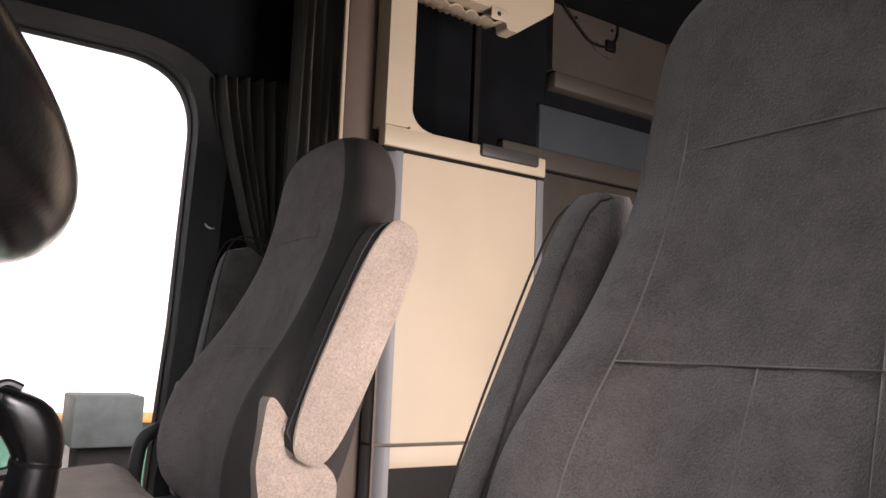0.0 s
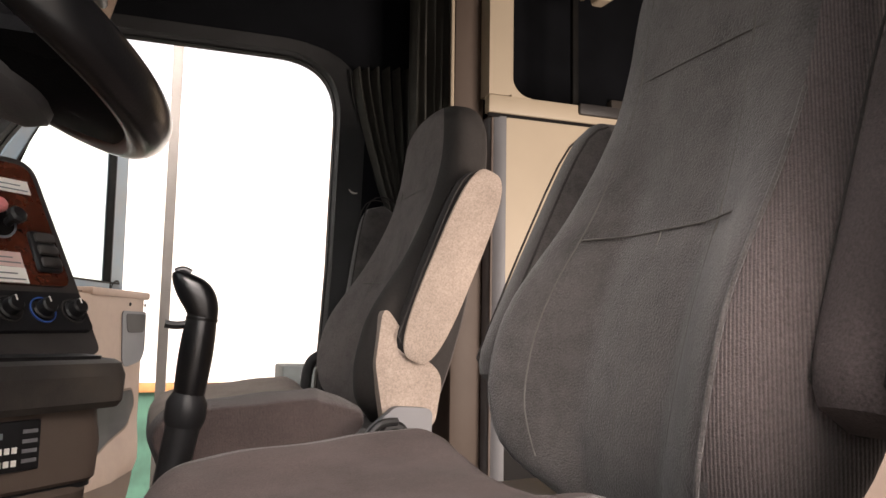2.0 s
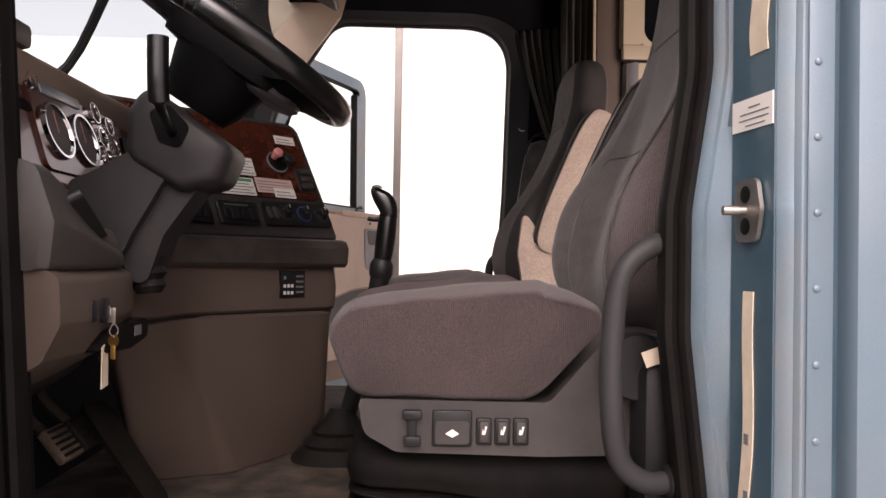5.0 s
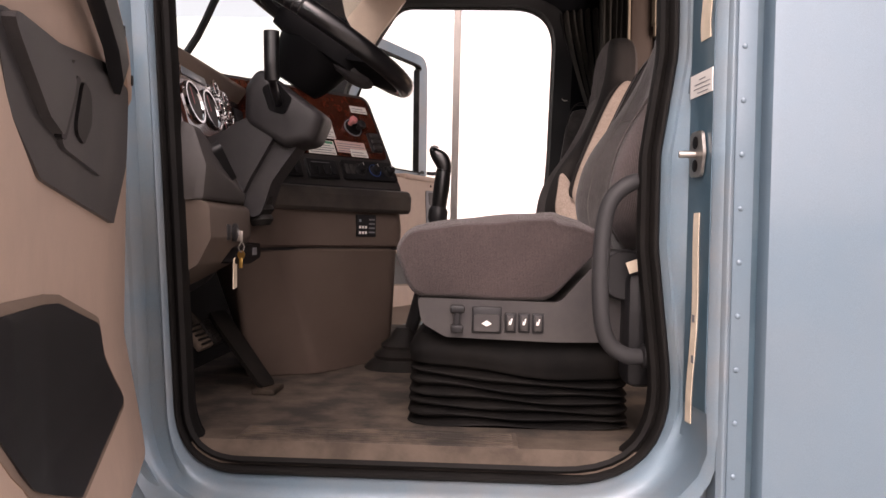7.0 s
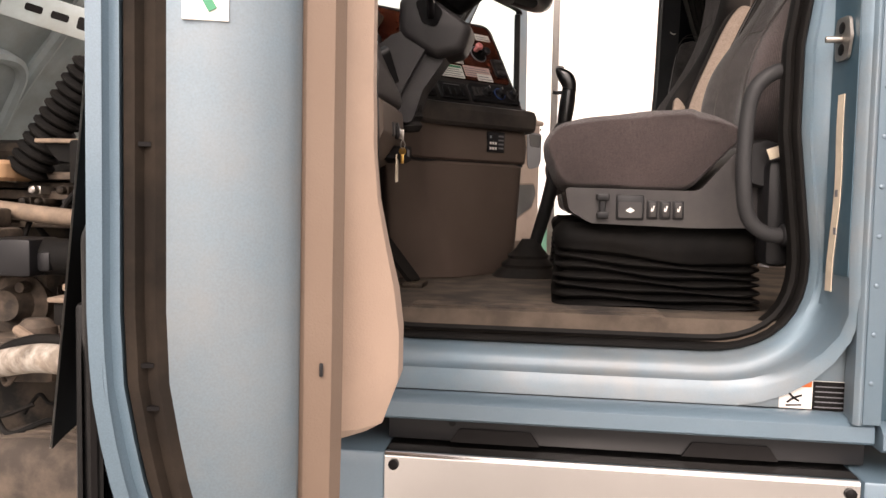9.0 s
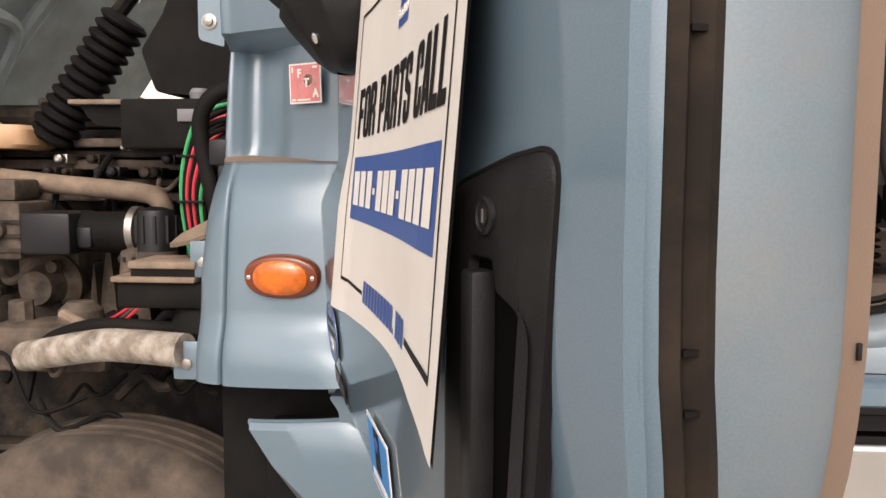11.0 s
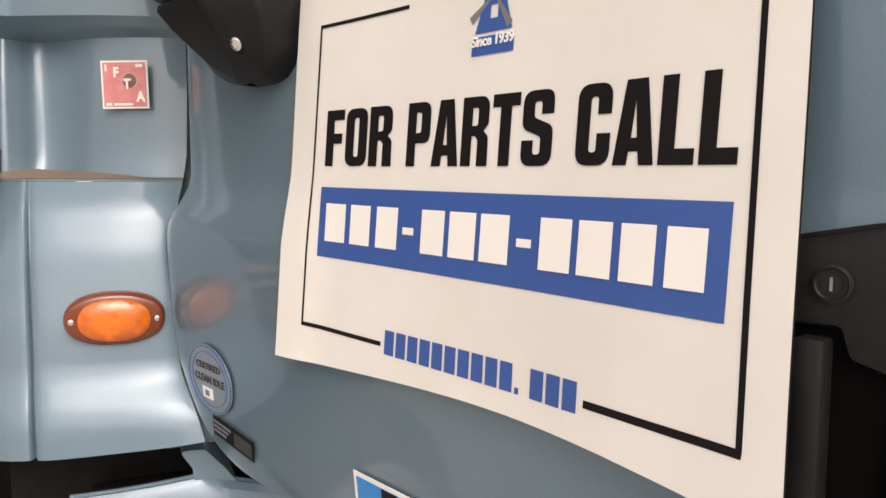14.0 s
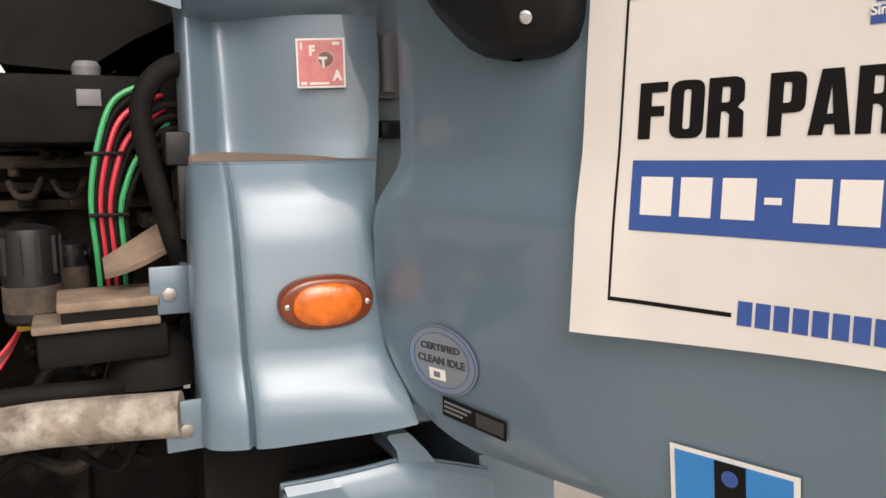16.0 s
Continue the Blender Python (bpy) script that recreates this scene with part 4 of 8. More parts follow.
# top pad
top = densify(fillet([(-0.50, 1.875, 0.02), (-0.56, 1.905, 0.03), (-0.80, 1.88, 0.01), (-0.80, 1.80, 0), (-0.52, 1.80, 0)], 5), 0.04)
part("top_pad", loft([[(x, y, z) for x, z in top] for y in (0.0, 0.5, 1.2, 2 * MID)]), TANC, dash, "tan dash top under the windscreen")
part("cluster_hood", join(box(-0.565, -0.495, 0.05, 0.30, 1.880, 1.925, 0.012)), GREY, dash)

# centre stack
led = densify(fillet([(-0.20, 0.24, 0), (-0.45, 0.02, 0), (-0.274, -0.205, 0.01), (-0.02, -0.028, 0.22), (0.448, -0.03, 0.05), (0.50, 0.10, 0.03), (0.545, 0.20, 0.02)], 6), 0.03)
part("ledge", loft([moved_ring for moved_ring in [[C @ Vector((x, y + dy, z)) for x, y in led] for z, dy in ((1.500, 0.010), (1.510, 0.0), (1.548, -0.004), (1.566, 0.006), (1.571, 0.02))]]), LEDGEM, dash, "charcoal tray ledge, dusty")
part("tray_mat", moved(plate(fillet([(0.03, 0.005, 0.02), (0.43, 0.005, 0.03), (0.49, 0.125, 0.02), (0.03, 0.125, 0.02)], 5), "z", 1.571, 1.576, 0.002), C), BLACK, dash)
band = densify(fillet([(-0.20, 0.22, 0), (-0.45, 0.03, 0), (-0.268, -0.190, 0.01), (0.0, 0.0, 0.22), (0.440, 0.0, 0.05), (0.457, 0.16, 0.02)], 6), 0.03)
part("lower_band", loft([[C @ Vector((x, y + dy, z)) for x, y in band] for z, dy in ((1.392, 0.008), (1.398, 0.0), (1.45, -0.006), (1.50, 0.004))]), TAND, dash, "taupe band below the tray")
plq = part("control_placard", moved(box(0.245, 0.318, -0.009, 0.0, 1.425, 1.492, 0.002), C), BLACK, dash, "black placard with pale symbols")
for k, (a, b) in enumerate(((0.253, 1.470), (0.253, 1.450), (0.253, 1.433))):
    for j in range(3 if k else 1):
        part("symbol", moved(box(a + j * 0.011, a + j * 0.011 + 0.007, -0.0105, -0.0085, b, b + 0.008), C), WHITE if k else SILVER, plq)
for k in range(4):
    part("symbol", moved(box(0.290, 0.312, -0.0105, -0.0085, 1.436 + k * 0.013, 1.441 + k * 0.013), C), LGREY, plq)
# engine cover below
cover = []
CT = [(-0.50, 0.55, 0), (-0.380, 0.390, 0.02), (-0.327, 0.645, 0.16), (-0.018, 0.952, 0.07), (-0.25, 1.30, 0.02)]
CB = [(-0.50, 0.95, 0), (-0.43, 0.668, 0.02), (-0.235, 0.752, 0.09), (-0.052, 1.085, 0.06), (-0.30, 1.42, 0.02)]
for z in (1.388, 1.38, 1.30, 1.20, 1.10, 1.04, 1.018):
    t = (1.388 - z) / 0.37
    t = t ** 1.15
    inw = 0.006 * max(0.0, (z - 1.38) / 0.008)
    cover.append([(x - inw, y + inw, z) for x, y in densify(fillet([(a[0] + (b[0] - a[0]) * t, a[1] + (b[1] - a[1]) * t, a[2] + (b[2] - a[2]) * t) for a, b in zip(CT, CB)], 10), 10.0)])
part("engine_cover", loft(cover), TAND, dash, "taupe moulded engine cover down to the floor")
part("cover_gap", loft([[C @ Vector((x, y + 0.010, z)) for x, y in band] for z in (1.384, 1.396)]), BLACK, dash)
part("cover_screw", lathe([(0, 0.006), (0.002, 0.006), (0.003, 0.003)], C @ Vector((0.17, 0.012, 1.362)), C.to_3x3() @ Vector((0, -1, 0)), 10), INK, dash)
# leaning face of the stack
SP = lean(0.13, 1.574, 0.30, 1.880)
face = densify(fillet([(-0.10, 0.0, 0.01), (0.535, 0.0, 0.02), (0.518, 0.395, 0.04), (-0.10, 0.395, 0.01)], 5), 0.05)
st = part("stack_face", moved(plate(face, "z", -0.10, 0.0, 0.008), SP), GREY, dash, "charcoal centre stack facing the driver")
wood = fillet([(-0.09, 0.124, 0.01), (0.512, 0.127, 0.02), (0.502, 0.378, 0.03), (-0.09, 0.378, 0.01)], 5)
wd = part("wood_panel", moved(plate(wood, "z", 0.0, 0.006, 0.002), SP), WOOD, st, "glossy red-brown wood veneer panel with paper labels")
for x0, x1 in ((0.068, 0.150), (0.168, 0.288)):
    v = part("radio_slot" if x0 < 0.1 else "switch_module", moved(box(x0, x1, 0.033, 0.104, 0.0, 0.012, 0.007, 3), SP), BLACK, st)
    n = 3 if x0 < 0.1 else 4
    w = (x1 - x0 - 0.016) / n
    for k in range(n):
        part("switch", moved(box(x0 + 0.009 + k * w, x0 + 0.006 + (k + 1) * w, 0.044, 0.078, 0.010, 0.018, 0.004), SP), BLACK, v)
    part("marking", moved(box(x0 + 0.02, x1 - 0.03, 0.088, 0.0905, 0.0115, 0.0125), SP), LGREY, v)
hv = part("climate_panel", moved(plate(fillet([(0.305, 0.036, 0.010), (0.526, 0.040, 0.010), (0.520, 0.112, 0.010), (0.305, 0.108, 0.010)], 4), "z", 0.0, 0.010, 0.004), SP), BLACK, st, "black climate control panel")
for k, x in enumerate((0.377, 0.437, 0.496)):
    part("dial_ring", moved(lathe([(0.0, 0.0235), (0.0025, 0.0235), (0.0025, 0.0215), (0.0, 0.0215)], (x, 0.076, 0.0095), (0, 0, 1), 28), SP), (BLUEINK if k == 1 else GREY), hv)
    kn = part("knob", moved(lathe([(0.0, 0.0185), (0.004, 0.0185), (0.006, 0.0150), (0.020, 0.0138), (0.023, 0.011)], (x, 0.076, 0.010), (0, 0, 1), 24), SP), BLACK, hv)
    part("pointer", moved(box(x - 0.0012, x + 0.0012, 0.079, 0.089, 0.0315, 0.0335), SP), WHITE, kn)
for x in (0.322, 0.342):
    part("button", moved(box(x - 0.007, x + 0.007, 0.056, 0.092, 0.008, 0.015, 0.003), SP), GREY, hv)
# parking brake valves and labels on the veneer
vr = part("valve_plate", moved(lathe([(0.0, 0.034), (0.003, 0.034), (0.003, 0.0305), (0.0015, 0.0300), (0.0015, 0.002)], (0.405, 0.246, 0.006), (0, 0, 1), 32), SP), SILVER, wd, "silver-ringed valve plate")
part("valve_field", moved(lathe([(0.0, 0.0300), (0.0008, 0.0300)], (0.405, 0.246, 0.0078), (0, 0, 1), 32), SP), INK, vr)
for x, y, mt, r in ((0.396, 0.260, RED, 0.014), (0.424, 0.244, BLACK, 0.016)):
    part("valve_knob", moved(lathe([(0.0, 0.009), (0.024, 0.009), (0.024, r), (0.033, r), (0.037, r * 0.7)], (x, y, 0.004), (0, 0, 1), 8), SP), mt, wd, "push-pull brake valve knob")
sw_ = part("side_switches", moved(box(0.452, 0.500, 0.150, 0.230, 0.004, 0.016, 0.006), SP), BLACK, wd)
for k in range(3):
    part("switch", moved(box(0.457, 0.495, 0.156 + k * 0.024, 0.174 + k * 0.024, 0.014, 0.023, 0.005), SP), GREY, sw_)
for x0, x1, y0, y1, mt, lab in ((0.196, 0.302, 0.126, 0.180, WHITE, "white paper label with green band"), (0.240, 0.318, 0.190, 0.246, WHITE, "white paper label"), (0.310, 0.430, 0.140, 0.186, PINK, "pink printed label"),
                                (0.362, 0.430, 0.127, 0.156, WHITE, "white paper label"), (0.420, 0.488, 0.312, 0.340, WHITE, "white paper label")):
    up_ = 0.0008 if (x0, y0) in ((0.362, 0.127), (0.240, 0.190)) else 0.0
    lb = part("paper_label", moved(box(x0, x1, y0, y1, 0.006, 0.0075 + up_), SP), mt, wd, lab)
    n = max(2, int((y1 - y0) / 0.010))
    for k in range(n):
        yy = y0 + 0.005 + k * (y1 - y0 - 0.008) / n
        green = "green" in lab and k == n - 1
        part("print_line", moved(box(x0 + 0.005, x1 - 0.005 - 0.012 * (k % 2), yy, yy + (0.009 if green else 0.0022), 0.0072 + up_, 0.0082 + up_), SP), GREENI if green else LGREY, lb)
# ignition and key tag
ig = part("ignition_lock", join(lathe([(0.0, 0.021), (0.008, 0.021), (0.010, 0.016), (0.012, 0.010)], (-0.322, 0.187, 1.432), (1, 0, 0), 20), box(-0.322, -0.316, 0.135, 0.160, 1.415, 1.450, 0.003)), BLACK, dash)
part("key_hole", box(-0.311, -0.308, 0.185, 0.189, 1.424, 1.440), CHROME, ig)
tag = thing("key_tag", (-0.31, 0.19, 1.41), "paper tag and brass keys hanging from the ignition", "key tag")
part("key", join(box(-0.313, -0.300, 0.187, 0.190, 1.412, 1.436, 0.001), tube([(-0.303, 0.188, 1.412), (-0.298, 0.194, 1.400), (-0.302, 0.190, 1.388), (-0.308, 0.184, 1.398), (-0.303, 0.188, 1.412)], 0.0012, 6, 5, False)), STEEL, tag)
part("brass_key", join(lathe([(0, 0.010), (0.002, 0.010)], (-0.304, 0.190, 1.382), (0.3, 1, 0), 14), box(-0.308, -0.300, 0.189, 0.192, 1.352, 1.376, 0.001)), mat("brass", (0.55, 0.33, 0.10), 0.35, metal=1.0), tag)
part("paper_tag", loft([[(-0.318 + 0.002 * math.sin(k), 0.178 + 0.004 * k, z) for k, z in ((0, 1.305), (0, 1.372), (6, 1.380), (6.5, 1.308))], [(-0.316, 0.178 + 0.004 * k, z) for k, z in ((0, 1.305), (0, 1.372), (6, 1.380), (6.5, 1.308))]]), PAPER, tag, "cream paper tag")
# pedals under the dash
for y, n in ((0.40, "clutch_pedal"), (0.50, "brake_pedal")):
    pd = thing(n, (-0.45, y, 1.1), "dusty floor-hung pedal with ribbed rubber pad", "pedal")
    part("arm", tube([(-0.60, y + 0.02, 1.36), (-0.57, y, 1.25), (-0.50, y, 1.175)], 0.012, 8, 5), ENGD, pd)
    pad = pose(-0.475, y, 1.165, 0, 52, 0)
    pp = part("pad", moved(box(-0.036, 0.036, -0.042, 0.042, -0.010, 0.010, 0.006), pad), ENG if n == "clutch_pedal" else RUBBER, pd)
    for k in range(5):
        part("pad_rib", moved(box(-0.030 + k * 0.013, -0.024 + k * 0.013, -0.038, 0.038, 0.009, 0.013, 0.002), pad), RUBBER, pp)
acc = thing("accelerator_pedal", (-0.32, 0.5, 1.03), "long black treadle pedal on the floor", "pedal")
TM = frame_on((-0.315, 0.475, 1.030), (-0.165, 0.07, 0.185), (0.35, 0.9, 0.0))
part("treadle", moved(loft([[(u, -w, -0.006), (u, -w * 0.9, 0.008), (u, w * 0.9, 0.008), (u, w, -0.006)] for u, w in ((0.0, 0.024), (0.012, 0.030), (0.20, 0.034), (0.245, 0.032), (0.255, 0.024))]), TM), RUBBER, acc)
part("heel_plate", box(-0.345, -0.285, 0.43, 0.53, 1.015, 1.030, 0.004), ENGD, acc)

# ---------------------------------------------------------------- steering column and wheel
col = thing("steering_column", (-0.4, 0.37, 1.5), "charcoal moulded steering column shroud with stalk", "steering column")
up = densify(fillet([(-0.318, 1.842, 0.03), (-0.150, 1.722, 0.025), (-0.178, 1.655, 0.03), (-0.250, 1.640, 0.03), (-0.352, 1.700, 0.04), (-0.352, 1.79, 0.03)], 6), 0.03)
cs = part("shroud", loft([[(-0.25 + (x + 0.25) * k, y, 1.73 + (z - 1.73) * k) for x, z in up] for y, k in ((0.333, 0.74), (0.336, 0.83), (0.342, 0.90), (0.351, 0.955), (0.362, 0.988), (0.376, 1.0), (0.46, 1.0), (0.475, 0.97), (0.486, 0.90), (0.491, 0.80))]), COLM, col, "charcoal column shroud", angle=50)
part("steering_shaft", tube([(-0.42, 0.36, 1.40), (-0.44, 0.34, 1.335), (-0.50, 0.27, 1.29), (-0.61, 0.20, 1.235)], 0.024, 12, 5), BLACK, col, "black shaft running down to the firewall")
lowp = densify(fillet([(-0.30, 1.73, 0.02), (-0.215, 1.66, 0.02), (-0.285, 1.56, 0.03), (-0.312, 1.476, 0.02), (-0.335, 1.470, 0.01), (-0.375, 1.53, 0.03), (-0.47, 1.625, 0.03), (-0.46, 1.66, 0.02), (-0.37, 1.70, 0.02)], 6), 0.03)
part("lower_shroud", plate(lowp, "y", 0.372, 0.47, 0.012, 3), COLM, col, "lower column cover")
near_ = densify(fillet([(-0.31, 1.725, 0.02), (-0.262, 1.690, 0.02), (-0.335, 1.560, 0.03), (-0.352, 1.520, 0.02), (-0.375, 1.54, 0.02), (-0.462, 1.628, 0.03), (-0.37, 1.70, 0.02)], 6), 0.03)
part("side_cover", plate(near_, "y", 0.346, 0.380, 0.020, 4), COLM, col, "flat side of the column cover")
part("boot", moved(lathe([(-0.02, 0.034), (0.0, 0.03), (0.012, 0.036), (0.024, 0.026), (0.036, 0.032), (0.05, 0.022)], (-0.325, 0.41, 1.50), (0.1, 0, -1), 18), Matrix.Identity(4)), RUBBER, col)
part("lever_recess", plate(densify(fillet([(-0.304, 1.784, 0.014), (-0.268, 1.800, 0.014), (-0.228, 1.758, 0.016), (-0.246, 1.716, 0.016), (-0.284, 1.728, 0.014)], 7), 0.01), "y", 0.3305, 0.350, 0.003), WHEELB, cs, "dark recess round the lever")
part("stalk", tube([(-0.262, 0.34, 1.745), (-0.246, 0.225, 1.768), (-0.245, 0.205, 1.80), (-0.246, 0.20, 1.885)], 0.017, 16, 6, radii=lambda t: 0.009 if t < 0.45 else 0.0175), GLOSSB, col, "glossy black trailer brake lever")

N = Vector((0.53, 0, 0.848)).normalized()
WC = Vector((-0.163, 0.415, 1.930))
WM = Matrix.Translation(WC) @ Matrix((Vector((0, 1, 0)).cross(N), Vector((0, 1, 0)), N)).transposed().to_4x4()
sw = thing("steering_wheel", WC, "black worn leather four-spoke steering wheel", "steering wheel")
rr, mm = 0.235, 0.0205
rings = []
for i in range(120):
    a = 2 * math.pi * i / 120
    rings.append([WM @ Vector(((rr + mm * math.cos(b)) * math.cos(a), (rr + mm * math.cos(b)) * math.sin(a), mm * 1.12 * math.sin(b))) for b in [2 * math.pi * j / 26 for j in range(26)]])
rim = loft(rings + [rings[0]], cap=False)
bmesh.ops.remove_doubles(rim, verts=rim.verts, dist=1e-5)
part("rim", rim, GLOSSB, sw, "worn shiny black rim")
for k in range(16):
    a = radians(205 + 4.2 * k)
    part("finger_grip", moved(lathe([(-0.0035, 0.0215), (0.0, 0.0235), (0.0035, 0.0215)], (0, 0, 0), (-math.sin(a), math.cos(a), 0), 14), WM @ Matrix.Translation((rr * math.cos(a), rr * math.sin(a), 0))), GLOSSB, sw)
hub = densify(fillet([(-0.12, -0.095, 0.05), (0.135, -0.105, 0.06), (0.135, 0.105, 0.06), (-0.12, 0.095, 0.05)], 6), 0.02)
part("hub_pad", moved(loft([[(x * k, y * k, z) for x, y in hub] for z, k in ((-0.055, 0.75), (-0.05, 0.95), (-0.02, 1.0), (0.0, 0.96), (0.006, 0.85))]), WM), WHEELB, sw, "black padded hub")
part("horn_emblem", moved(plate(fillet([(-0.02, -0.035, 0.01), (0.02, -0.035, 0.01), (0.02, 0.035, 0.01), (-0.02, 0.035, 0.01)], 4), "z", 0.005, 0.009, 0.002), WM), GREY, sw)
for a, w in ((25, 0.055), (155, 0.05), (-25, 0.055), (-155, 0.05)):
    c, s_ = math.cos(radians(a)), math.sin(radians(a))
    sp = []
    wide = 2.1 if abs(a) < 90 else 1.2          # the two lower spokes widen into webs beside the rim
    for r, hw, z, th in ((0.06, w, -0.030, 0.02), (0.11, w * (0.4 + 0.6 * wide), -0.027, 0.017), (0.15, w * (0.2 + 0.8 * wide), -0.022, 0.014), (0.19, w * wide, -0.012, 0.012), (0.226, w * wide * 1.1, -0.003, 0.010)):
        sp.append([(r * c - q * s_, r * s_ + q * c, z + zz) for q, zz in ((-hw / 2, -th / 2), (0, -th), (hw / 2, -th / 2), (hw / 2, th / 2), (0, th), (-hw / 2, th / 2))])
    part("spoke", moved(loft(sp), WM), WHEELB, sw)
web = []
for r, hw, z, th in ((0.075, 0.095, -0.034, 0.016), (0.11, 0.098, -0.031, 0.015), (0.15, 0.104, -0.025, 0.013), (0.19, 0.116, -0.015, 0.011), (0.222, 0.128, -0.006, 0.009)):
    web.append([(math.sqrt(max(r * r - q * q * 0.35, 0)), q, z + zz) for q, zz in ((-hw, 0.0), (-hw * 0.7, -th), (0, -th * 1.2), (hw * 0.7, -th), (hw, 0.0), (hw * 0.7, th), (0, th), (-hw * 0.7, th))])
part("lower_web", moved(loft(web), WM), WHEELB, sw, "black padded web joining the lower spokes")
part("spoke_cover", moved(loft([superring(cx_, 0.0, z, hx_, hy_, 28, 2.4) for cx_, z, hx_, hy_ in ((0.105, -0.030, 0.055, 0.080), (0.105, -0.046, 0.058, 0.082), (0.100, -0.058, 0.050, 0.074), (0.095, -0.064, 0.034, 0.055))]), WM), COVERM, sw, "grey moulded cover under the lower spokes")
part("column_cup", moved(lathe([(-0.15, 0.06), (-0.12, 0.078), (-0.07, 0.094), (-0.045, 0.10), (-0.04, 0.08)], (0, 0, 0), (0, 0, 1), 30), WM), WHEELB, sw, "black cup below the hub")

# ---------------------------------------------------------------- gear lever
gl = thing("gear_lever", (0.05, 0.9, FLOOR), "tall black gear lever with range selector knob", "gear lever")
part("shaft", tube([(0.02, 0.93, 1.13), (0.065, 0.905, 1.30), (0.098, 0.892, 1.48)], 0.02, 14, 5, radii=lambda t: 0.021 + 0.004 * t), BLACK, gl)
part("collar", lathe([(0, 0.026), (0.01, 0.030), (0.035, 0.030), (0.05, 0.022)], (0.098, 0.892, 1.475), (0.1, -0.04, 1), 16), BLACK, gl)
part("grip", tube([(0.102, 0.890, 1.51), (0.110, 0.887, 1.58), (0.117, 0.884, 1.645)], 0.024, 14, 5, radii=lambda t: 0.021 + 0.004 * math.sin(t * 3.1)), GLOSSB, gl)
kb = part("knob", loft([superring(x, 0.884, z, hx, hy, 48, 2.5, tilt=-0.30) for x, z, hx, hy in ((0.116, 1.636, 0.0225, 0.0215), (0.1155, 1.640, 0.0235, 0.0222), (0.113, 1.648, 0.0265, 0.0232), (0.110, 1.658, 0.0300, 0.0240), (0.107, 1.668, 0.0318, 0.0245), (0.104, 1.678, 0.0322, 0.0243), (0.101, 1.687, 0.0308, 0.0232), (0.0985, 1.694, 0.0275, 0.0210), (0.0965, 1.699, 0.0215, 0.0165), (0.0955, 1.7015, 0.0130, 0.0100), (0.095, 1.7025, 0.0040, 0.0030))]), GLOSSB, gl, "glossy black gear knob")
part("knob_ridge", tube([(0.075, 0.884, 1.704), (0.086, 0.884, 1.708), (0.098, 0.884, 1.703)], 0.005, 10, 5), GLOSSB, kb)
part("seam_ring", lathe([(-0.002, 0.0235), (0.002, 0.0235)], (0.1165, 0.8842, 1.634), (0.1, -0.04, 1), 24), INK, gl)
part("range_lever", tube([(0.105, 0.884, 1.628), (0.082, 0.884, 1.624), (0.064, 0.884, 1.626)], 0.006, 8, 4), BLACK, gl)
part("boot", loft([superring(x, 0.935, z, h, h * 1.1, 24, 2.4) for x, z, h in ((-0.01, FLOOR, 0.115), (-0.01, 1.03, 0.10), (-0.006, 1.045, 0.085), (-0.006, 1.055, 0.088), (-0.003, 1.075, 0.066), (-0.003, 1.085, 0.070), (0.0, 1.11, 0.045), (0.002, 1.14, 0.028))]), RUBBER, gl, "black pleated gear lever boot")


# ---------------------------------------------------------------- doors
DOORLEN = 1.185


def lead(z):
    """Forward edge of the door by height: bowed out at mid height, rounded back to the lower corner."""
    pts = ((0.836, 0.165), (0.845, 0.135), (0.860, 0.108), (0.885, 0.072), (0.91, 0.048), (0.95, 0.021), (0.99, 0.007), (1.04, 0.001), (1.09, 0.002), (1.15, 0.008), (1.20, 0.022), (1.235, 0.040), (1.26, 0.045), (1.75, 0.043))
    for (z0, u0), (z1, u1) in zip(pts, pts[1:]):
        if z <= z1:
            return u0 + (u1 - u0) * max(0.0, (z - z0) / (z1 - z0))
    return pts[-1][1]


def skin_y(z, u=0.5):
    """Bulge of the outer door skin (outwards negative) by height; the shoulder fades towards the rear edge."""
    t = max(0.0, min(1.0, (z - 1.175) / 0.085))
    t = t * t * (3 - 2 * t)
    y = 0.022 * t * min(1.0, max(0.0, (1.05 - u) / 0.14))
    y -= 0.006 * math.exp(-((z - 1.17) / 0.05) ** 2) * max(0.0, 1 - u / 0.6)
    y += 0.030 * max(0.0, (u - 0.95) / 0.195) ** 1.5
    y += 0.010 * max(0.0, (0.06 - (u - lead(z))) / 0.06) ** 2
    if z < 1.10:
        y += 0.018 * ((1.10 - z) / 0.25) ** 1.5
    if z < 0.875:
        y += 0.010 * ((0.875 - z) / 0.039) ** 2
    return y


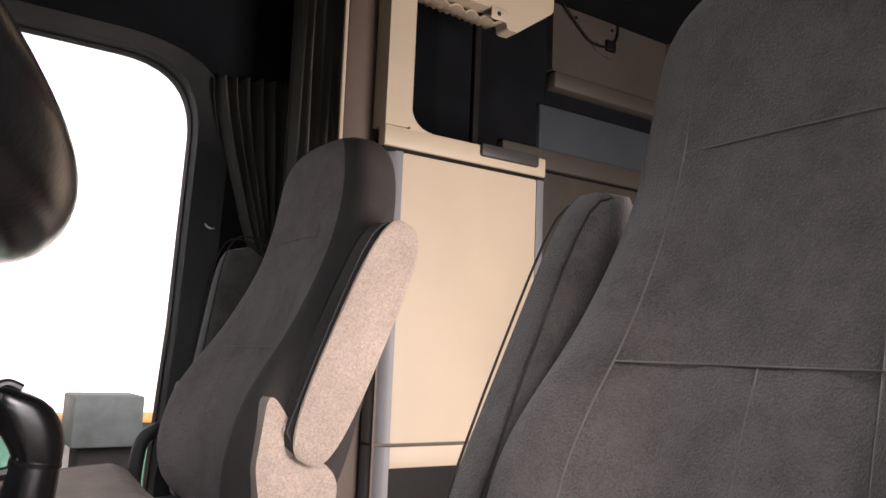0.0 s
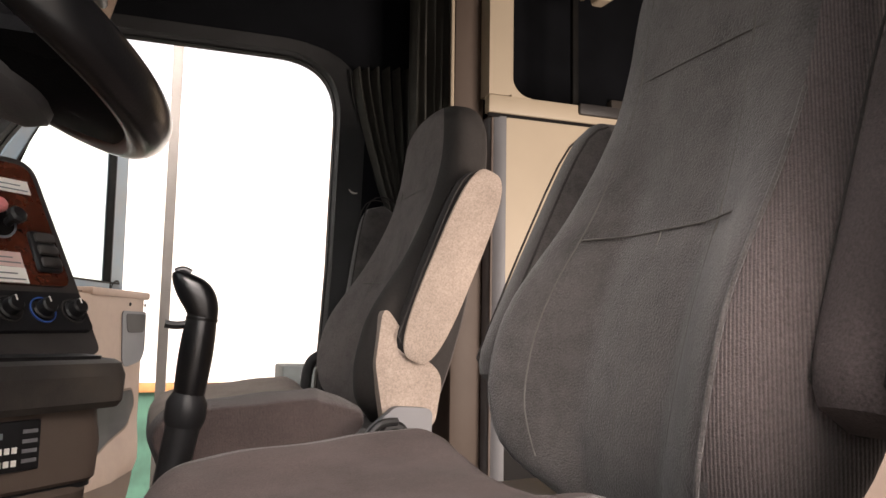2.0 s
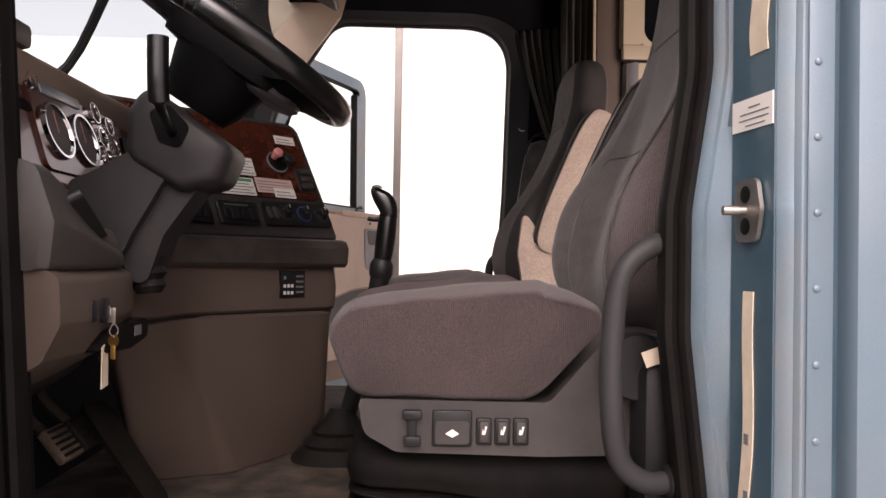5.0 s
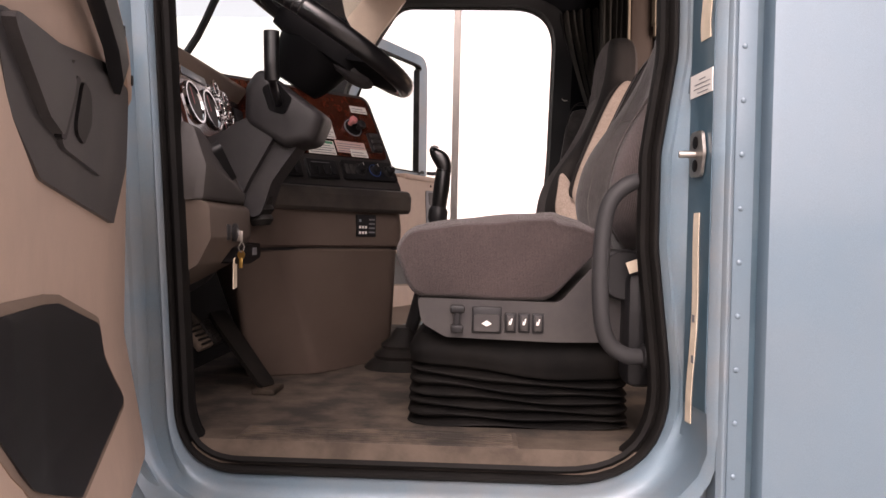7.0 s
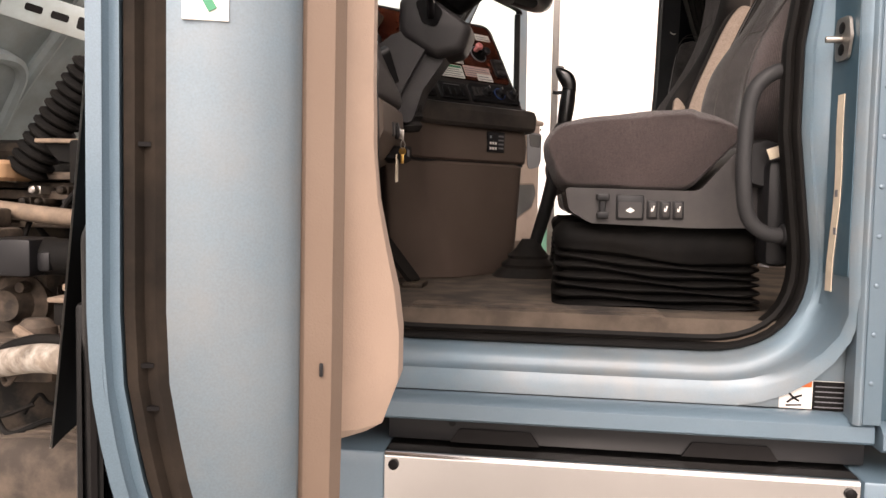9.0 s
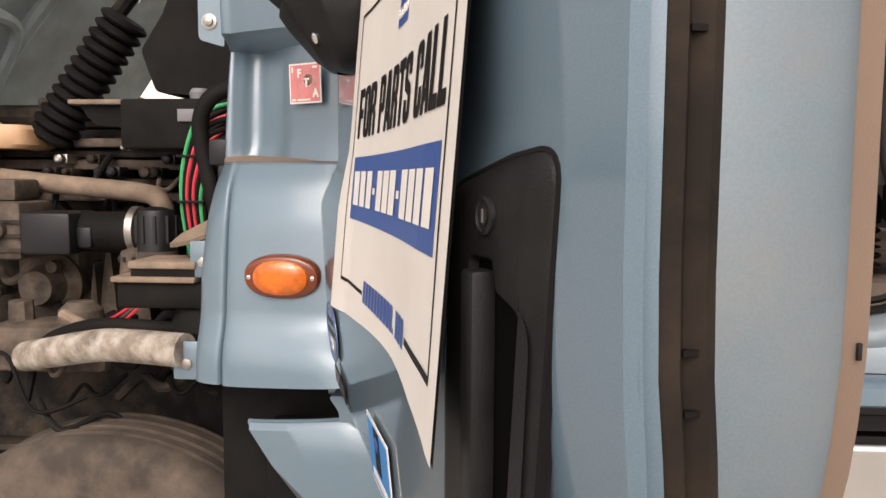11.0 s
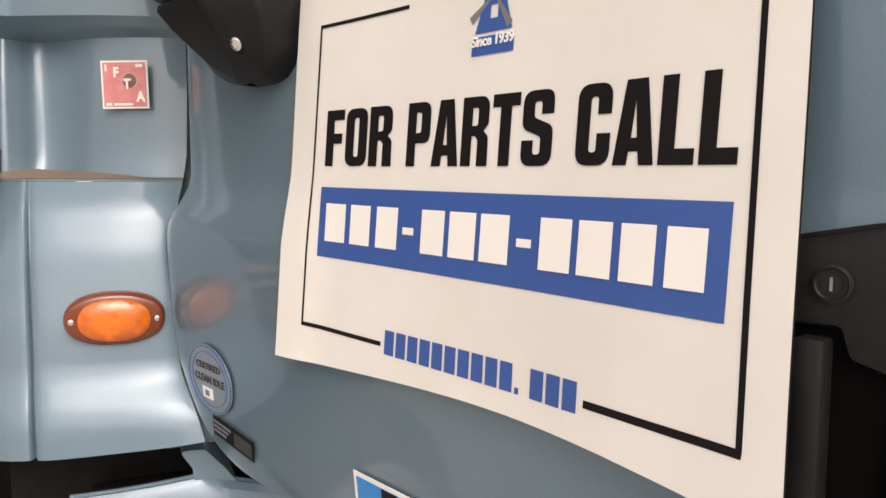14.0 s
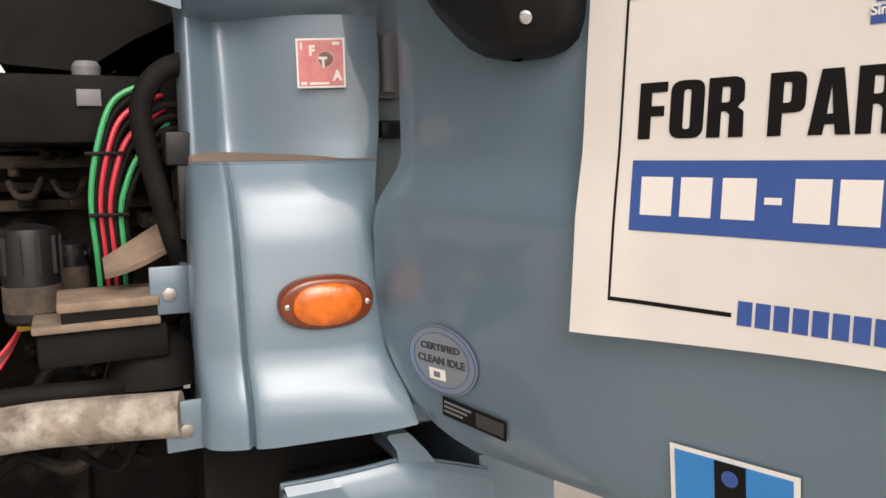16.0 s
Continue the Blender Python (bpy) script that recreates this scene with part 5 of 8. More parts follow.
def door_thing(M, s, label):
    """A cab door in closed-door coordinates: x from the hinge edge, y inwards (times s), z up; M opens it."""
    F = M @ Matrix.Diagonal((1, s, 1, 1))
    d = thing("door_1" if s == 1 else "door_2", M, label, "cab door", "cab doors")

    def P(name, bm, m, parent=None, lab="", **kw):
        return part(name, moved(bm, F), m, parent or d, lab, **kw)
    # lower rear corner: how far the end comes forward and inward with falling height
    OFF = ((0.842, 0.190, 0.034), (0.87, 0.130, 0.032), (0.90, 0.092, 0.030), (0.93, 0.066, 0.028), (0.96, 0.047, 0.026), (1.0, 0.028, 0.023), (1.03, 0.018, 0.019), (1.06, 0.010, 0.013), (1.09, 0.005, 0.008), (1.13, 0.001, 0.002), (1.18, 0.0, 0.0), (1.4, 0.0, 0.0), (1.75, 0.0, 0.0))

    def off(z):
        for (z0, k0, q0), (z1, k1, q1) in zip(OFF, OFF[1:]):
            if z <= z1:
                f = max(0.0, (z - z0) / (z1 - z0))
                return k0 + (k1 - k0) * f, q0 + (q1 - q0) * f
        return 0.0, 0.0
    # outer skin, folded round at the ends
    zs = [0.838, 0.845, 0.855, 0.87, 0.885, 0.90, 0.93, 0.97, 1.0, 1.03, 1.06, 1.09, 1.12, 1.15, 1.17, 1.18, 1.19, 1.20, 1.21, 1.22, 1.24, 1.26, 1.28, 1.32, 1.4, 1.5, 1.6, 1.7, 1.75]
    xs = [0.0, 0.004, 0.012, 0.024, 0.04, 0.06, 0.12, 0.2, 0.3, 0.45, 0.6, 0.75, 0.87, 0.93, 0.97, 0.99, 1.0]
    rows = []
    for z in zs:
        f, (k, q) = lead(z), off(z)
        x_of = [f + (1.127 - k - f) * x for x in xs]
        row = [(x, skin_y(z, x) + q * x0 ** 8, z) for x, x0 in zip(x_of, xs)]
        rows.append(row + [(x, y + 0.010, z) for x, y, _ in row[::-1]])
    P("outer_skin", loft(rows), PAINT, lab="steel blue outer door skin with shoulder crease")
    P("rear_hem", loft([[(1.087 - k, 0.030 + q, z), (1.124 - k, 0.031 + q, z), (1.127 - k, 0.034 + q, z), (1.120 - k, 0.039 + q, z), (1.123 - k, 0.046 + q, z), (1.087 - k, 0.049 + q, z)] for z, k, q in OFF]), PAINT, lab="folded blue rear hem")
    ends = []
    for z, k, q in OFF:
        x1 = 1.121 - k
        ends.append([(0.20, 0.045, z), (x1 - 0.004, 0.060 + q, z), (x1 + 0.003, 0.078 + q, z), (x1 + 0.006, 0.105 + q * 0.6, z), (x1 + 0.004, 0.130 + q * 0.3, z), (x1 - 0.003, 0.152, z), (x1 - 0.014, 0.163, z), (x1 - 0.030, 0.166, z), (0.20, 0.166, z)])
    sh = P("inner_shell", loft(ends), JAMB, lab="blue inner door frame with wide rear end")
    P("weather_strip", loft([[(1.092 - k, 0.048 + q, z), (1.120 - k, 0.048 + q, z), (1.125 - k, 0.056 + q, z), (1.119 - k, 0.061 + q, z), (1.126 - k, 0.069 + q, z), (1.122 - k, 0.078 + q, z), (1.092 - k, 0.080 + q, z)] for z, k, q in OFF]), STRIPM, lab="brown-dusted black weather strip")
    for z in (1.142, 1.291, 1.46, 1.112):
        k, q = off(z)
        P("strip_clip", box(1.118 - k, 1.1245 - k, 0.058 + q, 0.066 + q, z, z + 0.003), INK, sh)
    lbl = P("door_label", box(1.119, 1.1285, 0.086, 0.116, 1.375, 1.44), WHITE, sh, "white door label with green mark")
    P("green_mark", moved(box(-0.0006, 0.0006, -0.003, 0.003, -0.006, 0.006), pose(1.129, 0.103, 1.387, 30, 0, 0)), GREENI, lbl)
    # trim: flat carrier, then the moulded panel that swells at its rear foot
    P("trim_carrier", loft([[(0.10, 0.162, z), (1.095 - k * 0.9, 0.162, z), (1.099 - k * 0.9, 0.168, z), (1.097 - k * 0.9, 0.188, z), (1.086 - k * 0.9, 0.197, z), (0.10, 0.197, z)] for z, k, q in OFF if z > 0.9]), TANC, lab="tan door carrier edge")
    trows = []
    for z, y1, ye, x1 in ((1.046, 0.210, 0.205, 0.975), (1.050, 0.236, 0.214, 0.995), (1.060, 0.252, 0.226, 1.005), (1.10, 0.266, 0.238, 1.01), (1.14, 0.266, 0.238, 1.01), (1.18, 0.260, 0.232, 1.02), (1.22, 0.249, 0.224, 1.03), (1.26, 0.239, 0.216, 1.045), (1.30, 0.234, 0.212, 1.055), (1.36, 0.232, 0.210, 1.06), (1.55, 0.232, 0.210, 1.06), (1.74, 0.232, 0.210, 1.06)):
        yh = 0.222 + 0.036 * min(1.0, max(0.0, (1.26 - z) / 0.19))
        trows.append([(0.10, 0.180, z), (0.10, yh - 0.010, z), (0.122, yh, z), (0.40, max(0.225, yh), z), (0.78, max(0.227, yh), z), (0.86, (max(0.228, yh) + y1) / 2, z), (0.92, y1, z), (x1 - 0.06, y1 - 0.004, z), (x1 - 0.018, (y1 + ye) / 2, z), (x1, ye - 0.010, z), (x1 + 0.004, 0.196, z), (x1, 0.180, z)])
    tr = P("trim_panel", loft(trows), TAN, lab="tan moulded door trim panel")

    def trim_plate(name, outline, a, b, m, lab="", bev=0.004, par=None):
        return P(name, plate(outline, "y", a, b, bev), m, par or tr, lab)
    def trim_y(u, z):
        for r0, r1 in zip(trows, trows[1:]):
            if r0[0][2] <= z <= r1[0][2]:
                f = (z - r0[0][2]) / (r1[0][2] - r0[0][2])
                row = [(p[0] + (q[0] - p[0]) * f, p[1] + (q[1] - p[1]) * f) for p, q in zip(r0, r1)][1:10]
                for p, q in zip(row, row[1:]):
                    if p[0] <= u <= q[0]:
                        return p[1] + (q[1] - p[1]) * (u - p[0]) / max(q[0] - p[0], 1e-6)
        return 0.22
    # leaf-shaped map pocket with a sharp lower tip, laid into the swelling panel
    pk = densify(fillet([(0.955, 1.376, 0.03), (0.735, 1.367, 0.15), (0.445, 1.312, 0.03), (0.395, 1.262, 0.08), (0.268, 1.176, 0.006), (0.67, 1.158, 0.012), (0.90, 1.240, 0.15), (0.985, 1.32, 0.12)], 8), 0.02)
    for nm, grow, lift, m, lab in (("pocket_rim", 0.009, 0.0012, TANC, ""), ("map_pocket", 0.0, 0.0030, BLACK, "dark leaf-shaped map pocket")):
        o = offset(pk, grow)
        z0, z1 = min(p[1] for p in o) + 0.0004, max(p[1] for p in o) - 0.0004
        rows = []
        for k in range(41):
            z = z0 + (z1 - z0) * k / 40
            us = [p[0] + (q[0] - p[0]) * (z - p[1]) / (q[1] - p[1]) for p, q in zip(o, o[1:] + o[:1]) if (p[1] - z) * (q[1] - z) < 0]
            ua, ub_ = min(us), max(us)
            row = [(ua + (ub_ - ua) * i / 30, z) for i in range(31)]
            rows.append([(u, trim_y(u, zz) + lift, zz) for u, zz in row] + [(u, trim_y(u, zz) - 0.008, zz) for u, zz in reversed(row)])
        P(nm, loft(rows), m, tr, lab)
    gi = densify(fillet([(0.352, 1.444, 0.014), (0.205, 1.540, 0.05), (0.195, 1.658, 0.02), (0.44, 1.652, 0.05), (0.79, 1.602, 0.05), (0.97, 1.588, 0.02), (0.92, 1.520, 0.06), (0.82, 1.478, 0.08)], 6), 0.03)
    if s == -1:
        rc = trim_plate("pull_recess", densify(fillet([(0.86, 1.46, 0.05), (1.045, 1.49, 0.07), (1.045, 1.685, 0.02), (0.84, 1.685, 0.02)], 6), 0.05), 0.19, 0.2335, LGREY, "grey pull recess below the sill", 0.006)
        P("recess_shadow", plate(densify(fillet([(0.885, 1.60, 0.03), (1.03, 1.60, 0.03), (1.035, 1.675, 0.015), (0.87, 1.675, 0.015)], 5), 0.05), "y", 0.19, 0.2350, 0.001), BLACK, rc)
        P("sill_cap", box(0.60, 1.07, 0.10, 0.238, 1.735, 1.765, 0.010), TAN, tr, "tan window sill cap")
        for u in (0.90, 1.03):
            P("sill_screw", lathe([(0, 0.008), (0.003, 0.006)], (u, 0.2325, 1.712), (0, 1, 0), 10), INK, tr)
    if s == 1:
        g = trim_plate("pull_insert", gi, 0.19, 0.232, GREY, "charcoal insert round the door pull", 0.006)
        trim_plate("inset_panel", densify(fillet([(0.770, 1.513, 0.02), (0.512, 1.500, 0.03), (0.405, 1.572, 0.05), (0.40, 1.640, 0.02), (0.70, 1.603, 0.03)], 5), 0.03), 0.19, 0.2365, GREY, "", 0.004, g)
        trim_plate("raised_facet", densify(fillet([(0.965, 1.586, 0.01), (0.895, 1.556, 0.03), (0.832, 1.530, 0.03), (0.770, 1.520, 0.02), (0.694, 1.590, 0.02), (0.79, 1.598, 0.02)], 5), 0.03), 0.19, 0.2415, GREY, "", 0.005, g)
        P("latch_slot", plate(fillet([(0.774, 1.519, 0.006), (0.690, 1.589, 0.006), (0.667, 1.590, 0.006), (0.746, 1.519, 0.006)], 5), "y", 0.19, 0.2385, 0.001), INK, g)
        P("latch_lever", plate(densify(fillet([(0.705, 1.532, 0.02), (0.655, 1.524, 0.02), (0.604, 1.552, 0.03), (0.612, 1.585, 0.02), (0.660, 1.590, 0.02)], 6), 0.02), "y", 0.20, 0.2400, 0.002), INK, g, "black inside door release lever in its hollow")
        P("pull_strap", loft([[(u, y - 0.010, z - 0.020), (u, y + 0.008, z - 0.022), (u, y + 0.014, z), (u, y + 0.008, z + 0.020), (u, y - 0.010, z + 0.018)] for u, y, z in ((0.40, 0.236, 1.640), (0.45, 0.246, 1.650), (0.55, 0.252, 1.668), (0.75, 0.256, 1.694), (0.95, 0.252, 1.716), (1.02, 0.236, 1.72))]), BLACK, g, "black rubber pull strap")
        rl = P("pull_rail", loft([[(u, 0.215, z - 0.016), (u, y - 0.004, z - 0.018), (u, y, z - 0.012), (u, y, z + 0.014), (u, y - 0.006, z + 0.020), (u, 0.215, z + 0.020)] for u, y, z in ((0.102, 0.224, 1.662), (0.12, 0.229, 1.668), (0.25, 0.238, 1.697), (0.45, 0.244, 1.722), (0.70, 0.246, 1.745), (1.0, 0.240, 1.755))]), TAN, tr, "tan rail above the door pull")
        for u, z in ((0.16, 1.680), (0.36, 1.713)):
            P("rail_screw", lathe([(0, 0.009), (0.003, 0.008), (0.003, 0.005)], (u, 0.2415 if u > 0.3 else 0.232, z), (0, 1, 0), 12), INK, rl)
    P("trim_slot", box(1.0975, 1.1000, 0.179, 0.182, 1.128, 1.138, 0.001), BLACK, tr)
    # window frame and glass above the belt
    wf = densify(fillet([(0.10, 1.74, 0.02), (1.115, 1.74, 0.03), (1.10, 2.50, 0.10), (0.50, 2.50, 0.08), (0.12, 1.98, 0.10)], 6), 0.06)
    wi = offset(wf, -0.065) if s == 1 else offset(wf, lambda n_: -0.06 - 0.045 * max(0.0, n_.x))
    n = len(wf)
    rw = [[(p[0], y + 0.04 + 0.02, p[1]) for p in o] for o, y in ((wf, 0.03), (wf, -0.01), (wi, -0.01), (wi, 0.03), (wf, 0.03))]
    frm = loft(rw, cap=False)
    sw_ = 0.012 if s == 1 else 0.006
    wfr = P("window_frame", frm, PAINT if s == 1 else JAMB, lab="steel blue window frame")
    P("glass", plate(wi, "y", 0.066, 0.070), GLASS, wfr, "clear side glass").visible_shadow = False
    P("frame_seal", loft([[(p[0], y, p[1]) for p in o] for o, y in ((offset(wi, 0.002), 0.092), (offset(wi, -sw_), 0.092), (offset(wi, -sw_), 0.058), (offset(wi, 0.002), 0.058))], cap=False), RUBBER, wfr)
    return d, P


TH = -71.7
DM = pose(-0.6201, -0.1965, 0, 0, 0, TH)
door, DP = door_thing(DM, 1, "steel blue truck door standing open, tan trim inside")
# the far door mirrors it
M2 = pose(-0.63, 2 * MID + 0.2, 0, 0, 0, 66.0)
door_far, _ = door_thing(M2, -1, "steel blue far door standing wide open, tan inside")

# outer handle: a moulded surround, a shallow finger recess with painted-in shade, a pull paddle
bz = fillet([(0.925, 0.925, 0.05), (1.050, 0.925, 0.04), (1.0795, 1.243, 0.030), (1.03, 1.2375, 0.06), (0.922, 1.216, 0.04)], 14)
bz = offset(bz, -0.0040)
cav = fillet([(0.985, 0.965, 0.010), (1.043, 0.965, 0.02), (1.056, 1.148, 0.034), (1.020, 1.159, 0.010), (1.016, 1.177, 0.004), (0.985, 1.176, 0.005)], 8)


def around(outline, n=280, c=(1.022, 1.075)):
    """The outline met by n rays from a point inside it."""
    out = []
    for k in range(n):
        a = 2 * math.pi * k / n
        dx, dz = math.cos(a), math.sin(a)
        best = 0.0
        for p, q in zip(outline, outline[1:] + outline[:1]):
            ex, ez = q[0] - p[0], q[1] - p[1]
            den = dx * ez - dz * ex
            if abs(den) < 1e-12:
                continue
            t = ((p[0] - c[0]) * ez - (p[1] - c[1]) * ex) / den
            w = ((p[0] - c[0]) * dz - (p[1] - c[1]) * dx) / den
            if t > 0 and -1e-6 <= w <= 1 + 1e-6:
                best = max(best, t)
        out.append((c[0] + dx * best, c[1] + dz * best))
    return out


def hug(bm):
    """Let the handle follow the rearward roll of the skin."""
    for v in bm.verts:
        v.co.y += 0.030 * max(0.0, (v.co.x - 0.95) / 0.195) ** 1.5
    return bm


def ring_at(o, dy):
    return [(x, dy, z) for x, z in around(o)]


DP("groove", hug(loft([ring_at(offset(bz, 0.0048), 0.004), ring_at(offset(bz, 0.0048), -0.0006), ring_at(offset(bz, 0.002), -0.0010), ring_at(offset(bz, 0.002), 0.004)], cap=False)), INK)
handle = DP("handle_bezel", hug(loft([ring_at(offset(bz, 0.002), 0.008), ring_at(offset(bz, 0.002), -0.0005), ring_at(bz, -0.0030), ring_at(offset(bz, -0.008), -0.0062), ring_at(offset(bz, -0.016), -0.0070), ring_at(offset(cav, 0.007), -0.0070), ring_at(offset(cav, 0.002), -0.0060), ring_at(cav, -0.0035), ring_at(offset(cav, -0.001), 0.004)], cap=False)), HANDLE, lab="black moulded outer handle bezel")
# Shallow floor: the near-black colour gives the recess its shade.
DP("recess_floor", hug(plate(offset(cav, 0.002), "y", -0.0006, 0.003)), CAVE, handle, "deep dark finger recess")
DP("paddle", hug(join(box(0.994, 1.012, -0.016, 0.0, 0.955, 1.171, 0.003), box(0.984, 0.996, -0.012, 0.0, 0.955, 1.168, 0.003))), HANDLE, handle, "black pull paddle")
lk = DP("key_lock", hug(lathe([(0, 0.0115), (0.0025, 0.0115), (0.0032, 0.0095), (0.002, 0.0085)], (1.012, -0.0068, 1.203), (0, -1, 0), 20)), HANDLE, handle)
DP("key_hole", hug(lathe([(0, 0.0060), (0.0015, 0.0060)], (1.012, -0.0082, 1.203), (0, -1, 0), 14)), HANDLE, lk)
DP("key_slit", hug(box(1.0112, 1.0128, -0.0104, -0.0092, 1.1990, 1.2070)), STEEL, lk)
# mirror bracket at the upper hinge corner, swelling outwards as it rises
MS = []
for z, u0, u1, y1 in ((1.372, 0.282, 0.332, -0.004), (1.378, 0.252, 0.358, -0.018), (1.390, 0.228, 0.376, -0.030), (1.41, 0.206, 0.384, -0.044), (1.44, 0.180, 0.388, -0.066), (1.462, 0.168, 0.390, -0.080), (1.468, 0.170, 0.388, -0.080), (1.471, 0.176, 0.386, -0.074), (1.475, 0.166, 0.390, -0.080), (1.50, 0.128, 0.392, -0.100), (1.56, 0.085, 0.392, -0.120), (1.66, 0.050, 0.392, -0.130)):
    o = fillet([(u0, 0.03, 0.004), (u1, 0.03, 0.004), (u1, y1 * 0.45, 0.014), (u1 - 0.06, y1, 0.02), (u0 + 0.045, y1, 0.02), (u0, y1 * 0.35, 0.012)], 5)
    MS.append([(x, y, z) for x, y in o])
mr = DP("mirror_bracket", loft(MS), HANDLE, lab="black mirror arm bracket")
DP("screw_recess", lathe([(0, 0.013), (0.002, 0.013)], (0.345, -0.034, 1.413), (0.35, -0.85, -0.35), 16), INK, mr)
DP("screw", lathe([(0, 0.008), (0.004, 0.008), (0.006, 0.005)], (0.345, -0.036, 1.413), (0.35, -0.85, -0.35), 14), CHROME, mr)


# ---------------------------------------------------------------- stickers and sign
def frame_at(origin, xdir, updir):
    x = Vector(xdir).normalized()
    u = Vector(updir)
    u = (u - x * u.dot(x)).normalized()
    m = Matrix((x, u, x.cross(u))).transposed().to_4x4()
    m.translation = origin
    return m


H = 0.0756
SX = Vector((0.138, -0.4705, 0.0)).normalized()
SU = Vector((0.027, 0.005, 0.325)).normalized()
S = frame_at((-0.476, -0.639, 1.249), SX, SU) @ Matrix.Diagonal((1.014, 1, 1, 1))      # x along the sign, y up, z out towards the viewer
sign = thing("sign", S, "white magnetic parts sign with black back on the blue door", "sign")


def bow(x, y):
    """The flexible sheet lifts over the handle and sags a little at its lower edge."""
    a, b = x / H, y / H
    mid = math.sin(max(0.0, min(1.0, (a + 0.3) / 7.2)) * math.pi) ** 0.8
    low = max(0.0, min(1.0, (-b - 0.8) / 1.2))
    lift = 0.009 * max(0.0, (0.1 - a) / 0.95) * max(0.0, min(1.0, 0.2 - b))
    return lift - 0.0095 * mid * (1 + 0.6 * low * max(0.0, min(1.0, (a - 1.0) / 3.0))) - 0.004 * max(0.0, (a - 5.6) / 1.4)


def sheet(x0, x1, y0, y1, lift, nx=30, ny=16):
    bm = bmesh.new()
    g = [[bm.verts.new(S @ Vector((x0 + (x1 - x0) * i / nx, y0 + (y1 - y0) * j / ny, bow(x0 + (x1 - x0) * i / nx, y0 + (y1 - y0) * j / ny) + lift))) for i in range(nx + 1)] for j in range(ny + 1)]
    for j in range(ny):
        for i in range(nx):
            bm.faces.new((g[j][i], g[j][i + 1], g[j + 1][i + 1], g[j + 1][i]))
    return bm


def bent(bm):
    """Lay flat artwork, given in the sign's own plane, on the bowed sheet."""
    bmesh.ops.subdivide_edges(bm, edges=[e_ for e_ in bm.edges if e_.calc_length() > 0.05], cuts=3) if len(bm.verts) < 60 else None
    for v in bm.verts:
        v.co = S @ Vector((v.co.x, v.co.y, v.co.z + bow(v.co.x, v.co.y)))
    return bm


def sag(bm):
    """The trimmed lower edge arches slightly."""
    inv = S.inverted()
    for v in bm.verts:
        p = inv @ v.co
        f = max(0.0, (-2.0 * H - p.y) / (0.6 * H))
        p.y += f * H * 0.20 * math.sin(max(0.0, min(1.0, (p.x / H + 0.9) / 7.97)) ** 1.25 * math.pi)
        p.x += 0.0022 * math.sin(p.y * 9.0) * (1 if p.x > 3 * H else -1)
        p.x -= 0.043 * (p.y / H + 2.5) * H * max(0.0, p.x / (7.05 * H)) ** 3
        v.co = S @ p
    return bm


bd = sag(sheet(-0.88 * H, 7.05 * H, -2.61 * H, 2.88 * H, 0.0))
board = part("face_sheet", bd, SIGNW, sign, "white vinyl face")
back = sag(sheet(-0.885 * H, 7.055 * H, -2.615 * H, 2.88 * H, -0.0018))
part("magnet_sheet", back, MAGBACK, sign, "black magnetic backing")
lw = 0.045 * H
T1 = 0.0006


def bar(x0, x1, y0, y1, m, name="print_bar", z=T1):
    nx = max(1, int((x1 - x0) * H / 0.03))
    return part(name, sheet(x0 * H, x1 * H, y0 * H, y1 * H, z, nx, max(1, int((y1 - y0) / 0.34))), m, board, smooth=False)


bar(-0.25, -0.21, -2.02, 2.31, INK, "border_line")
rb = sheet(6.585 * H, 6.645 * H, -2.02 * H, 2.31 * H, T1, 1, 24)
for v in rb.verts:
    p = S.inverted() @ v.co
    p.x -= 0.025 * (p.y + 2.0 * H)
    v.co = S @ p
part("border_line", rb, INK, board, smooth=False)
bar(-0.25, 1.75, 2.29, 2.34, INK, "border_line")
bar(4.85, 6.64, 2.29, 2.34, INK, "border_line")
bar(-0.25, 1.58, -2.05, -1.99, INK, "border_line")
bar(4.94, 6.64, -2.06, -1.98, INK, "border_line")
bar(0.0, 6.40, -1.0, 0.0, BLUEINK, "blue_band")
for a, b in ((0.16, 0.64), (0.76, 1.21), (1.35, 1.80), (2.28, 2.71), (2.80, 3.26), (3.34, 3.80), (4.26, 4.69), (4.78, 5.20), (5.30, 5.69), (5.80, 6.20)):
    bar(a, b, -0.77, -0.23, WHITE, "number_bar", 0.0012)
for a in (1.91, 3.92):
    bar(a, a + 0.22, -0.56, -0.47, WHITE, "number_bar", 0.0012)
for k in range(14):
    bar(1.66 + k * 0.231, 1.66 + k * 0.231 + (0.190 if k != 10 else 0.06), -2.14, -1.82 if k != 10 else -2.07, BLUEINK, "address_bar")
# emblem: a plain mill tower with four sails over a dated banner


